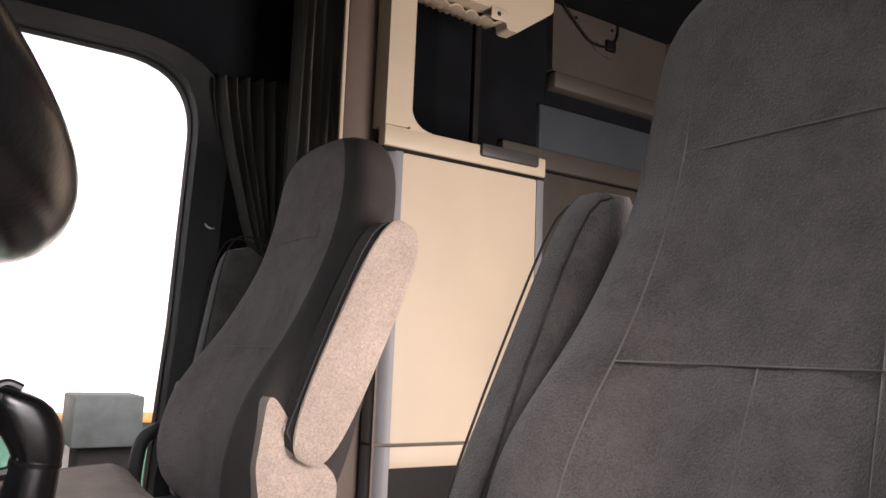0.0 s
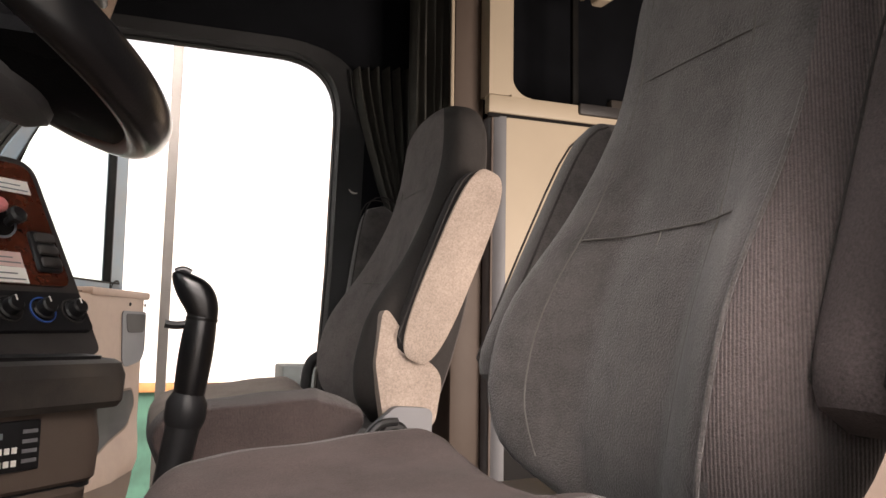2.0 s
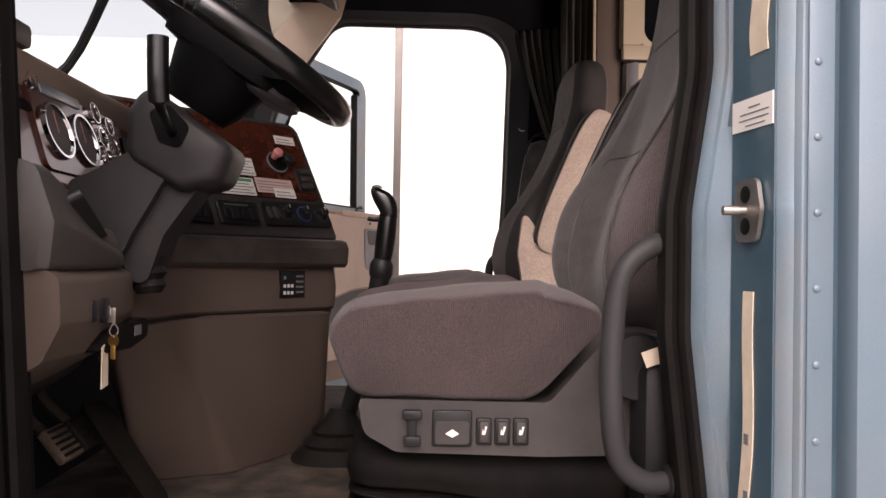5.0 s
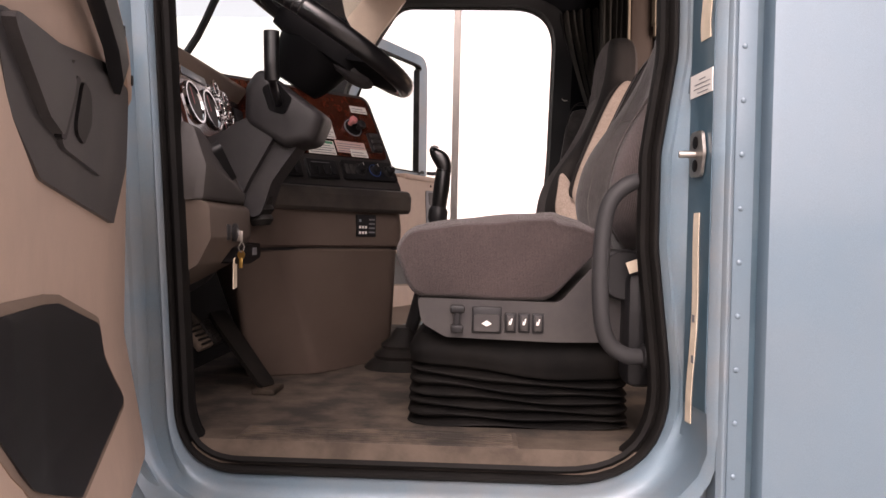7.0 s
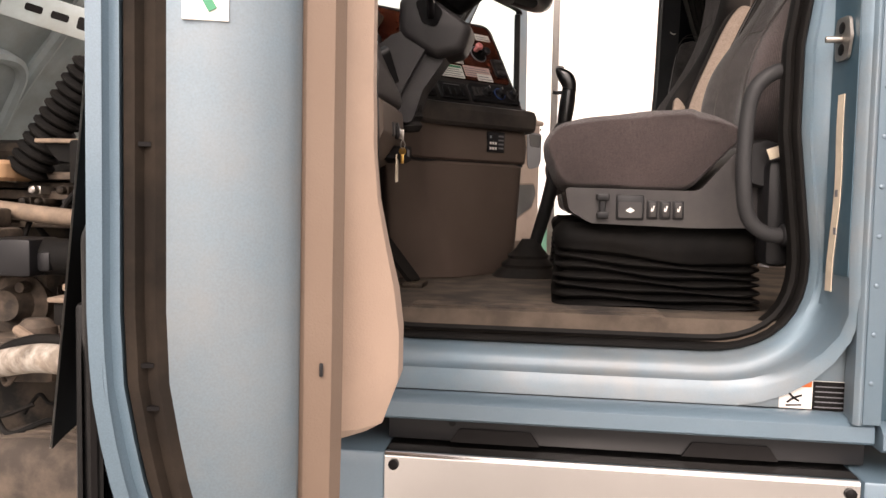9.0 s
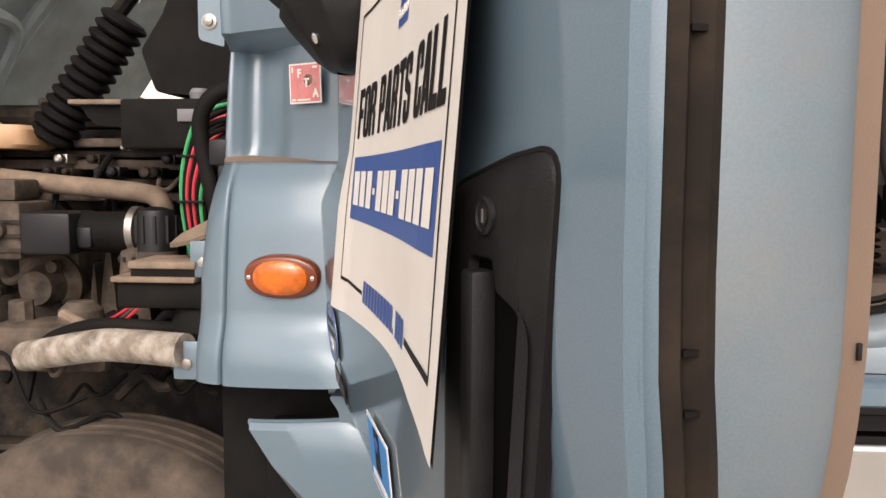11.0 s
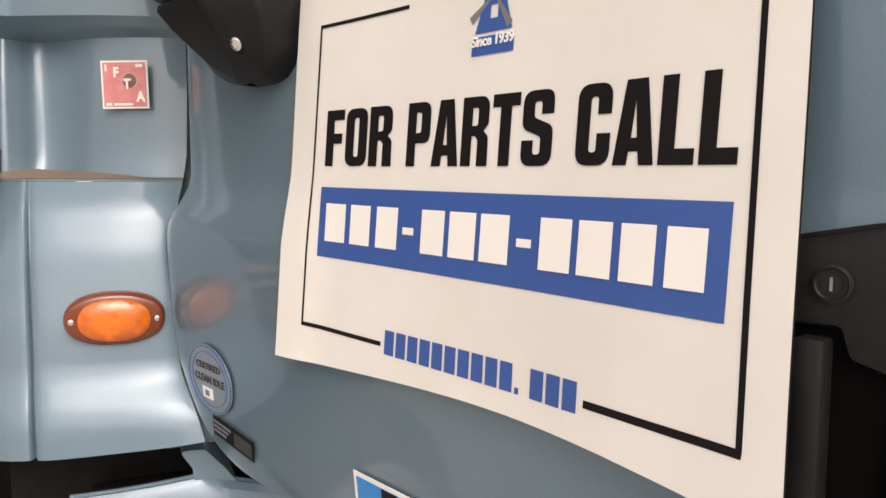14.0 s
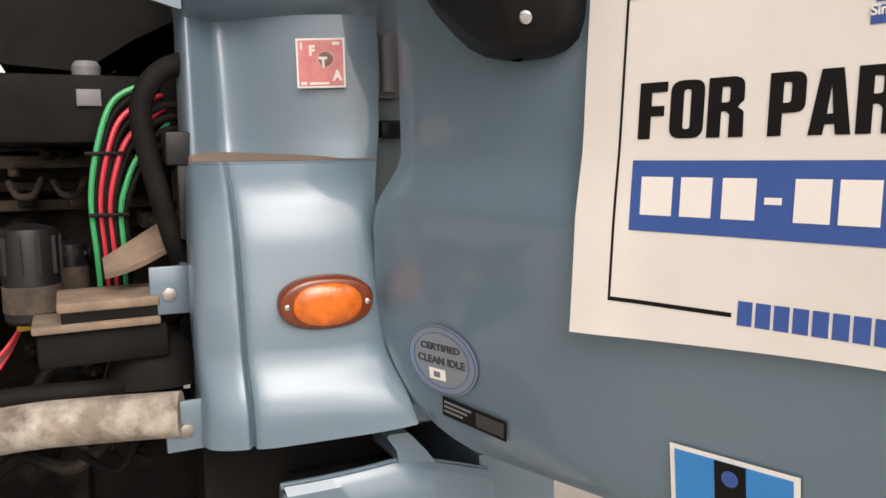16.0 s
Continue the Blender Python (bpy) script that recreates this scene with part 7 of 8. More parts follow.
# ---------------------------------------------------------------- sleeper cabinet and curtains
cab = thing("cabinet", (1.15, 1.85, FLOOR), "cream sleeper cabinet with grey corner strips", "cabinet")
YF = 1.700
part("body", box(0.945, 1.452, YF + 0.012, 2.03, FLOOR, 2.262), TAND, cab)
dr = part("door", plate(densify(fillet([(0.985, 1.535, 0.006), (1.424, 1.535, 0.006), (1.424, 2.252, 0.006), (0.985, 2.252, 0.006)], 3), 0.1), "y", YF - 0.004, YF + 0.014, 0.004), CREAM, cab, "plain cream cabinet door")
strip = [(0.0 + 0.045 * math.cos(a), 0.045 * math.sin(a)) for a in [radians(180 + 90 * k / 8) for k in range(9)]]
part("corner_strip", loft([[(0.985 + x, YF + 0.041 + y, z) for x, y in strip] + [(0.983, YF + 0.06, z), (0.94, YF + 0.06, z)] for z in (1.535, 2.255)]), LGREY, cab, "grey rounded corner strip")
part("corner_strip", box(1.427, 1.454, YF - 0.004, YF + 0.014, 1.535, 2.255, 0.004), LGREY, cab)
part("corner_strip", loft([[(0.985 + x, YF + 0.041 + y, z) for x, y in strip] + [(0.983, YF + 0.06, z), (0.94, YF + 0.06, z)] for z in (FLOOR, 1.527)]), LGREY, cab)
part("lower_front", join(box(0.985, 1.454, YF - 0.004, YF + 0.014, 1.475, 1.527, 0.004)), CREAM, cab, "cream rail under the door")
# A black sheet closes the lower bay in place of its shade.
part("open_bay", box(0.99, 1.452, YF + 0.004, YF + 0.012, 1.03, 1.474), INK, cab, "black sheet for the shaded lower bay")
part("gap_line", box(0.930, 1.456, YF + 0.001, YF + 0.012, 2.253, 2.264), INK, cab)
part("counter_rail", box(0.928, 1.458, YF - 0.006, YF + 0.03, 2.264, 2.318, 0.005), CREAM, cab)
part("column", plate(densify(fillet([(0.928, 2.318, 0.0), (1.004, 2.318, 0.02), (1.004, 2.96, 0), (0.928, 2.96, 0)], 4), 0.1), "y", YF - 0.006, YF + 0.06, 0.006), CREAM, cab, "cream upright beside the open bay")
part("corner_gusset", plate([(1.0, 2.316), (1.065, 2.316)] + [(1.003 + 0.062 * (1 - math.sin(radians(a))), 2.318 + 0.062 * (1 - math.cos(radians(a)))) for a in range(0, 91, 10)] + [(1.0, 2.385)], "y", YF - 0.0055, YF + 0.03), CREAM, cab)
# Near-black back gives the upper bay its shade.
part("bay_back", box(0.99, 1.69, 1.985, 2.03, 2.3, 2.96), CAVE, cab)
part("tray_handle", box(1.222, 1.425, YF - 0.018, YF + 0.02, 2.286, 2.322, 0.008), GREY, cab, "charcoal pull tray")
part("bay_post", box(1.236, 1.258, YF + 0.05, YF + 0.072, 2.318, 2.80, 0.006), SOOT, cab)
# overhead locker: a thick moulded lip with a sagging net liner behind it
ub = part("upper_box", plate(densify(fillet([(1.004, 2.70, 0.0), (1.275, 2.70, 0.02), (1.285, 2.652, 0.01), (1.32, 2.652, 0.02), (1.452, 2.748, 0.02), (1.458, 2.96, 0), (1.004, 2.96, 0)], 5), 0.1), "y", YF - 0.03, YF + 0.02, 0.006), CREAM, cab, "cream overhead locker lip")
rows = []
for i in range(13):
    v = i / 12
    row = []
    for k in range(41):
        u = k / 40
        zz = 2.672 + 0.018 * abs(math.sin(u * 5.5 * math.pi + v * 2.2)) ** 0.6 - 0.014 * u + 0.05 * v * v
        row.append((1.006 + 0.272 * u, YF - 0.012 + 0.12 * v, zz))
    rows.append(row + [(x, y + 0.002, z + 0.006) for x, y, z in reversed(row)])
part("net_liner", loft(rows), CREAM, ub, "sagging pale net liner of the locker")
part("liner_tab", box(1.225, 1.282, YF - 0.036, YF - 0.031, 2.668, 2.705, 0.004), CREAM, ub)
part("liner_rivet", lathe([(0, 0.007), (0.003, 0.005)], (1.25, YF - 0.036, 2.687), (0, -1, 0), 10), ENGD, ub)
part("post_trim", box(0.842, 0.945, 1.76, 2.03, FLOOR, 2.96, 0.02), TAND, cab, "taupe post beside the cabinet")
part("edge_strip", tube([(0.832, 1.757, 2.96), (0.836, 1.757, 2.3), (0.838, 1.757, 2.0), (0.838, 1.757, 1.6)], 0.006, 8, 3), CREAM, cab)


def curtain_thing(x0, x1, y, z1, z0, gather, label, n=11, cloth=CURTAIN):
    c = thing("curtain", ((x0 + x1) / 2, y, z0), label, "curtain", "sleeper curtains")
    rings = []
    for i in range(15):
        f = i / 14
        z = z1 + (z0 - z1) * f
        g = f ** 1.3 * gather
        row = []
        m = n * 8
        xa, xb = x0 + (x1 - x0) * g * 0.62, x1 - (x1 - x0) * g * 0.15
        for k in range(m + 1):
            t = k / m
            row.append((xa + (xb - xa) * t, y + 0.026 * (1 - 0.3 * f) * math.sin(t * n * 2 * math.pi + 0.8 * math.sin(3 * f + t * 5)) + 0.006 * math.sin(t * 37 + 4 * f), z + 0.03 * t * (1 if i == 0 else 0.6)))
        rings.append(row + [(p[0], p[1] + 0.006, p[2]) for p in reversed(row)])
    part("cloth", loft(rings), cloth, c)
    return c


curtain_thing(0.575, 0.83, 1.965, 2.43, 1.92, 1.0, "gathered charcoal window curtain on the far post", 8)
curtain_thing(0.72, 0.835, 1.80, 2.95, 1.5, 0.10, "charcoal sleeper curtain drawn back beside the post", 5)
bc = thing("belt_anchor", (0.60, 2.02, 2.1), "black seat belt anchor with metal loop", "seat belt")
part("bracket", box(0.585, 0.625, 2.005, 2.03, 2.10, 2.20, 0.008), BLACK, bc)
part("loop", tube([(0.590, 2.0, 2.09), (0.588, 1.995, 2.06), (0.60, 1.99, 2.045), (0.618, 1.99, 2.05), (0.622, 1.995, 2.085), (0.590, 2.0, 2.09)], 0.004, 8, 4, False), STEEL, bc)
part("webbing", tube([(0.605, 1.998, 2.06), (0.615, 2.0, 1.8), (0.62, 1.98, 1.45)], 0.012, 6, 5), BLACK, bc)

# bunk and panels along the far wall of the sleeper
WY = 1.95
bk = thing("bunk", (1.85, 1.0, 1.5), "taupe sleeper bunk base with slate grey mattress", "bunk")
part("bunk_frame", box(1.46, 2.28, 0.95, 2.03, FLOOR, 1.70, 0.01), TAND, bk)
part("mattress", box(1.48, 2.27, 0.97, 1.93, 1.70, 1.84, 0.04), mat("slate_mattress_cloth", (0.05, 0.06, 0.07), 0.9, var=0.15, bump=0.3), bk)
sl = thing("sleeper_side_panel", (1.85, WY, 1.84), "taupe sleeper side panel with slate window blind", "trim panel")
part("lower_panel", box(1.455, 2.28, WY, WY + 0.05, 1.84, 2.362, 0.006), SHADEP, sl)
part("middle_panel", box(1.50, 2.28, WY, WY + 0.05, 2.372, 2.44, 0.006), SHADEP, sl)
part("slit", box(1.455, 2.28, WY + 0.012, WY + 0.05, 2.360, 2.374), INK, sl)
part("window_blind", box(1.66, 2.28, WY + 0.012, WY + 0.05, 2.44, 2.595, 0.004), mat("slate_blind_cloth", (0.030, 0.037, 0.044), 0.9, var=0.15, bump=0.3), sl, "slate grey drawn window blind")
part("recess", box(1.695, 2.28, WY + 0.03, WY + 0.06, 2.44, 2.72), DARK, sl, "dark recess above the blind")
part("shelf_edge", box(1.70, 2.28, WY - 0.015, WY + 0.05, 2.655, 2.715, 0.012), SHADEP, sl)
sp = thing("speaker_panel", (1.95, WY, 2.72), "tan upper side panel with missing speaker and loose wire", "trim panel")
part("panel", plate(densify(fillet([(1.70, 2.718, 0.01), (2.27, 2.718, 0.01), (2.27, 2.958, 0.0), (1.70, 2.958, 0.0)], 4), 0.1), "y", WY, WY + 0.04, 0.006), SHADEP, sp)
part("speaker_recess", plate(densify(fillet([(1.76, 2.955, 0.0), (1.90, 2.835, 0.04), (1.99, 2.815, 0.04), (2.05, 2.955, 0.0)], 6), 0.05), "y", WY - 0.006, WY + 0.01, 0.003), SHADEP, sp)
part("wire", tube([(1.735, WY - 0.012, 2.955), (1.80, WY - 0.014, 2.90), (1.87, WY - 0.014, 2.855), (1.95, WY - 0.014, 2.86), (1.99, WY - 0.014, 2.90), (2.0, WY - 0.012, 2.955)], 0.0045, 6, 6), INK, sp)
part("wire_plug", box(1.94, 1.985, WY - 0.02, WY - 0.004, 2.845, 2.885, 0.005), INK, sp)
for x, z in ((1.80, 2.93), (1.90, 2.86), (1.975, 2.93)):
    part("screw", lathe([(0, 0.007), (0.003, 0.005)], (x, WY - 0.006, z), (0, -1, 0), 8), INK, sp)

# grab handles
def grab(name, pts, r, label):
    g = thing(name, pts[0], label, "grab handle", "grab handles")
    part("bar", tube(pts, r, 14, 7), GRABM, g)
    for p in (pts[0], pts[-1]):
        part("foot", lathe([(-0.012, r * 1.5), (0.004, r * 1.5), (0.010, r * 1.1)], p, (-1, 0, 0), 14), BLACK, g)
    return g


grab("grab_handle", [(0.565, 0.035, 1.552), (0.522, 0.012, 1.545), (0.482, 0.004, 1.505), (0.469, 0.004, 1.42), (0.470, 0.004, 1.30), (0.486, 0.012, 1.235), (0.525, 0.02, 1.205), (0.565, 0.035, 1.203)], 0.0165, "charcoal grab handle beside the driver's seat")
grab("grab_handle", [(0.57, 2.03, 1.545), (0.52, 2.02, 1.545), (0.485, 2.02, 1.50), (0.48, 2.02, 1.35), (0.50, 2.02, 1.25), (0.57, 2.03, 1.22)], 0.0165, "charcoal grab handle beside the far seat")
# belt retractor beside the driver's seat
rt = thing("belt_retractor", (0.56, 0.10, 1.2), "black belt retractor box with paper tag behind the handle", "seat belt")
part("case", box(0.535, 0.60, 0.07, 0.17, 1.13, 1.37, 0.02), BLACK, rt)
part("reel", lathe([(0, 0.05), (0.02, 0.055), (0.04, 0.05)], (0.535, 0.10, 1.36), (0, 1, 0), 20), BLACK, rt)
part("paper_tag", moved(box(-0.025, 0.025, -0.001, 0.001, -0.012, 0.012), pose(0.555, 0.06, 1.385, 0, -20, 0)), PAPER, rt)

# pillar pieces: striker, tapes, labels
lt = thing("door_striker", (0.632, -0.1, 1.59), "worn steel door striker bolted to the pillar", "striker")
part("plate", moved(plate(fillet([(-0.024, -0.042, 0.014), (0.024, -0.042, 0.014), (0.034, 0.0, 0.012), (0.024, 0.042, 0.014), (-0.024, 0.042, 0.014), (-0.028, 0.0, 0.012)], 5), "z", 0, 0.006, 0.002), frame_at((0.6265, -0.088, 1.594), (0.133, -1, 0), (0, 0, 1))), STEEL, lt)
part("pin", tube([(0.632, -0.086, 1.594), (0.61, -0.085, 1.594), (0.592, -0.084, 1.594)], 0.0065, 12, 2), STEEL, lt)
for dz in (-0.021, 0.021):
    part("screw", lathe([(0, 0.0115), (0.003, 0.0115), (0.004, 0.007)], (0.6225, -0.088, 1.594 + dz), (-1, -0.133, 0), 12), INK, lt)


def pillar_strip(name, z0, z1, y0, y1, label, m, shift=0.0, wave=1.0, lift=0.0042):
    """A strip stuck on the pillar face."""
    o = thing(name, (0.63, (y0 + y1) / 2, z0), label, "sticker")
    rings = []
    for k in range(25):
        t = k / 24
        z = z0 + (z1 - z0) * t
        sh = shift * (1 - t) ** 3 + wave * 0.003 * math.sin(t * 9.0)
        row = [on_pillar(y0 + sh + (y1 - y0) * q / 8, z, lift) for q in range(9)]
        rings.append(row + [(p[0] + 0.0016, p[1], p[2]) for p in reversed(row)])
    part("strip", loft(rings), m, o)
    return o


tp1 = pillar_strip("tape_strip", 1.095, 1.487, -0.098, -0.074, "yellowed paper tape strip on the pillar", PAPER, 0.022)
pillar_strip("tape_strip", 1.80, 1.96, -0.125, -0.085, "yellowed paper tape strip on the upper pillar", PAPER)
pl = pillar_strip("data_plate", 1.702, 1.744, -0.137, -0.042, "white data plate with black print on the pillar", WHITE, 0.0, 0.0)
for k, (a, b) in enumerate(((-0.108, -0.082), (-0.128, -0.062), (-0.128, -0.06), (-0.120, -0.075))):
    z = 1.731 - 0.008 * k
    part("print_bar", loft([[on_pillar(a + (b - a) * q / 6, zz, 0.0050) for q in range(7)] + [on_pillar(b + (a - b) * q / 6, zz, 0.0040) for q in range(7)] for zz in (z, z + 0.0014)]), LGREY, pl)
for z in (1.21, 1.285):
    part("stamp", loft([[(p[0] + dx, p[1], p[2]) for p, dx in ((on_pillar(-0.089, zz, 0.0050), 0.0), (on_pillar(-0.079, zz, 0.0050), 0.0), (on_pillar(-0.079, zz, 0.0050), 0.002), (on_pillar(-0.089, zz, 0.0050), 0.002))] for zz in (z, z + 0.014)]), LGREY, tp1)

# warning decal on the sill corner
wm = frame_at((0.608, -0.0890, 0.884), (1, -0.03, 0), (0, -0.04, 1))
wd_ = thing("warning_decal", wm, "white and black fall-hazard warning decal on the sill", "sticker")
part("panel", moved(box(-0.073, 0.073, -0.031, 0.031, 0.0, 0.0015), wm), WHITE, wd_)
part("orange_bar", moved(box(-0.072, -0.012, 0.017, 0.030, 0.0015, 0.0022), wm), ORANGE, wd_)
part("text_field", moved(box(-0.010, 0.072, -0.030, 0.030, 0.0015, 0.0022), wm), INK, wd_)
for k in range(5):
    part("print_bar", moved(box(-0.005, 0.068 - 0.01 * (k % 2), 0.0185 - k * 0.0105, 0.0208 - k * 0.0105, 0.0022, 0.0028), wm), LGREY, wd_)
part("pictogram", moved(join(tube([(-0.055, 0.004, 0.002), (-0.045, -0.006, 0.002), (-0.035, -0.012, 0.002)], 0.0022, 6, 3), tube([(-0.058, -0.016, 0.002), (-0.045, -0.006, 0.002), (-0.030, 0.0, 0.002)], 0.0022, 6, 3), tube([(-0.060, -0.022, 0.002), (-0.03, -0.02, 0.002)], 0.0015, 6, 2)), wm), INK, wd_)

# windscreen, visor, pillars
wsx = lambda z: -0.80 + (z - 1.88) * 0.82
ws = thing("window_1", (-0.6, MID, 1.9), "large clear windscreen", "windscreen", kind="structure")
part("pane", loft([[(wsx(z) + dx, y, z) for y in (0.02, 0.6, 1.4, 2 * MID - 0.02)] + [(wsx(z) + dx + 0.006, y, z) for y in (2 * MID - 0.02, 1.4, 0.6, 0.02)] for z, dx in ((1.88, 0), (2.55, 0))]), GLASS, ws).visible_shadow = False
for y0, y1 in ((-0.02, 0.06), (2 * MID - 0.06, 2 * MID + 0.02)):
    part("pillar_trim", loft([[(wsx(z) + 0.02, y0, z), (wsx(z) + 0.14, y0, z), (wsx(z) + 0.14, y1, z), (wsx(z) + 0.02, y1, z)] for z in (1.80, 2.2, 2.62)]), TAN, ws, "tan windscreen pillar trim")
part("pillar_trim", loft([[(x0, 1.945, z), (x1, 1.945, z), (x1, 1.972, z), (x0, 1.972, z)] for z, x0, x1 in ((2.25, -0.31, -0.275), (2.33, -0.345, -0.225), (2.40, -0.385, -0.17), (2.47, -0.40, -0.12), (2.55, -0.40, -0.10))]), TAN, ws, "tan far windscreen pillar trim")
whole("header_wall", box(-0.32, -0.20, 0.0, 2 * MID, 2.52, 3.0), DARK, "dark header above the windscreen", "wall", kind="structure")
vz = thing("sun_visor", (-0.2, 1.3, 2.5), "grey folded sun visor above the windscreen", "sun visor")
part("flap", moved(box(-0.11, 0.11, -0.30, 0.30, -0.012, 0.012, 0.01), pose(-0.21, 1.50, 2.50, 0, 28, 0)), GREY, vz)
part("clip", box(-0.18, -0.165, 1.19, 1.205, 2.49, 2.53, 0.003), BLACK, vz)
wp = thing("wiper", (-0.75, 0.6, 1.9), "black windscreen wiper arm outside the glass", "wiper")
part("arm", tube([(-0.80, 0.80, 1.89), (-0.70, 0.90, 2.00), (-0.55, 0.80, 2.20), (-0.40, 0.70, 2.40)], 0.013, 8, 4), BLACK, wp)
part("blade", tube([(-0.735, 0.94, 1.97), (-0.58, 0.84, 2.17), (-0.42, 0.72, 2.40)], 0.007, 6, 3), RUBBER, wp)

# things outside beyond the far door
post = thing("steel_post", (0.08, 3.2, -0.335), "slim grey steel post outside the far door", "post")
part("shaft", box(0.058, 0.100, 3.18, 3.22, -0.335, 3.6, 0.006), POSTM, post)
part("base", box(0.0, 0.16, 3.12, 3.28, -0.335, -0.32, 0.003), POSTM, post)
fn = thing("rail_fence", (2.0, 8.3, -0.335), "low orange-topped barrier with green tarp outside", "fence")
part("top_rail", box(-3.5, 9.0, 8.2, 8.4, 0.97, 1.06, 0.02), FENCE, fn)
part("tarp", box(-3.5, 9.0, 8.28, 8.32, -0.335, 0.97), GREENBOX, fn)
for k in range(6):
    part("fence_post", box(-3.3 + k * 2.3, -3.2 + k * 2.3, 8.20, 8.27, -0.335, 0.97, 0.01), POSTM, fn)
uc = thing("utility_cabinet", (2.0, 7.9, -0.335), "grey-green utility cabinet standing by the barrier", "utility cabinet")
part("body", box(1.30, 1.76, 7.5, 7.9, -0.335, 0.84, 0.02), SOOT, uc)
part("lid", box(1.22, 1.80, 7.4, 7.95, 0.84, 1.28, 0.02), mat("weathered_grey_green_panel", (0.030, 0.036, 0.034), 0.7, var=0.3, scale=6, second=(0.04, 0.05, 0.05), second_amt=0.6, second_scale=5), uc, "weathered grey-green upper box")
# Backdrop wall added to give the glaring white beyond the barrier.
whole("wall_far_backdrop", box(-14, 30, 11.5, 11.7, -0.335, 5.0), WHITE, "white backdrop wall added for the washed-out daylight", "shed wall", kind="structure")


# ---------------------------------------------------------------- front wheel
def tyre_rings(cx, cz, y0, y1, R):
    prof = [(0.575 * R, y0 + 0.03), (0.62 * R, y0 + 0.008), (0.78 * R, y0), (0.90 * R, y0 + 0.006), (0.955 * R, y0 + 0.018), (0.985 * R, y0 + 0.035), (R, y0 + 0.06)]
    for k in range(4):
        yy = y0 + 0.075 + k * (y1 - y0 - 0.15) / 3
        prof += [(R, yy - 0.009), (R - 0.016, yy - 0.006), (R - 0.016, yy + 0.006), (R, yy + 0.009)]
    prof += [(R, y1 - 0.06), (0.955 * R, y1 - 0.018), (0.78 * R, y1), (0.60 * R, y1 - 0.03)]
    return [[(cx + r * math.cos(2 * math.pi * k / 72), y, cz + r * math.sin(2 * math.pi * k / 72)) for r, y in prof] for k in range(73)]


def wheel_thing(cx, cy, label):
    w = thing("front_wheel", (cx, cy, 0.165), label, "wheel", "front wheels")
    b = loft(tyre_rings(cx, 0.165, cy - 0.14, cy + 0.14, 0.50), cap=False, closed=False)
    bmesh.ops.remove_doubles(b, verts=b.verts, dist=1e-5)
    part("tyre", b, TYRE, w, "dusty brown truck tyre")
    disc = part("rim", lathe([(0.06, 0.02), (0.0, 0.290), (-0.030, 0.290), (-0.030, 0.274), (0.03, 0.262), (0.055, 0.235), (0.02, 0.200), (0.0, 0.165), (-0.005, 0.115), (-0.05, 0.105), (-0.06, 0.07), (-0.062, 0.01)], (cx, cy - 0.115, 0.165), (0, 1, 0), 48), RIMM, w, "dull grey metal wheel disc with round vents")
    for k in range(10):
        a = 2 * math.pi * k / 10
        part("lug_nut", lathe([(0, 0.016), (0.02, 0.016), (0.03, 0.01)], (cx + 0.142 * math.cos(a), cy - 0.102, 0.165 + 0.142 * math.sin(a)), (0, -1, 0), 6), STEEL, w)
        a += math.pi / 10
        part("vent_hole", lathe([(0, 0.030), (0.006, 0.030)], (cx + 0.216 * math.cos(a), cy - 0.064, 0.165 + 0.216 * math.sin(a)), (0, -1, 0), 18), INK, disc)
    return w


wheel_thing(-1.16, 0.07, "dusty front truck wheel beside the engine")

# ---------------------------------------------------------------- chassis and engine
ch = thing("chassis_rail", (-1.2, 0.35, 0.6), "dirty steel chassis rails under the engine", "chassis")
part("rail", loft([[(x, 0.35, 0.52), (x, 0.35, 0.78), (x, 0.27, 0.78), (x, 0.27, 0.765), (x, 0.335, 0.765), (x, 0.335, 0.535), (x, 0.27, 0.535), (x, 0.27, 0.52)] for x in (-2.6, 0.6)]), ENGD, ch)
part("rail", loft([[(x, 1.70, 0.52), (x, 1.70, 0.78), (x, 1.78, 0.78), (x, 1.78, 0.765), (x, 1.715, 0.765), (x, 1.715, 0.535), (x, 1.78, 0.535), (x, 1.78, 0.52)] for x in (-2.6, 0.6)]), ENGD, ch)
part("cross_tube", tube([(-0.90, -0.148, 0.886), (-1.02, -0.11, 0.884), (-1.13, -0.06, 0.872), (-1.36, 0.07, 0.815)], 0.034, 18, 5), FLAKE, ch, "flaking dusty tube to the cowl bracket")

ax = ch
part("axle_beam", loft([[(x, y, z) for x, z in ((-1.22, zc - 0.06), (-1.10, zc - 0.06), (-1.13, zc - 0.02), (-1.13, zc + 0.02), (-1.10, zc + 0.06), (-1.22, zc + 0.06), (-1.19, zc + 0.02), (-1.19, zc - 0.02))] for y, zc in ((0.16, 0.17), (0.34, 0.17), (0.46, 0.08), (1.60, 0.08), (1.72, 0.17), (1.90, 0.17))]), ENGD, ax)
for yy in (0.31, 1.75):
    for k in range(3):
        part("leaf_spring", tube([(-1.85 + 0.15 * k, yy, 0.50 - 0.035 * k), (-1.16, yy, 0.33 - 0.03 * k), (-0.50 - 0.15 * k, yy, 0.50 - 0.035 * k)], 0.016, 8, 6), ENGD, ax)
part("damper", tube([(-1.02, 0.25, 0.20), (-1.00, 0.25, 0.45), (-0.99, 0.25, 0.74)], 0.035, 14, 3), SOOT, ax, "black damper")
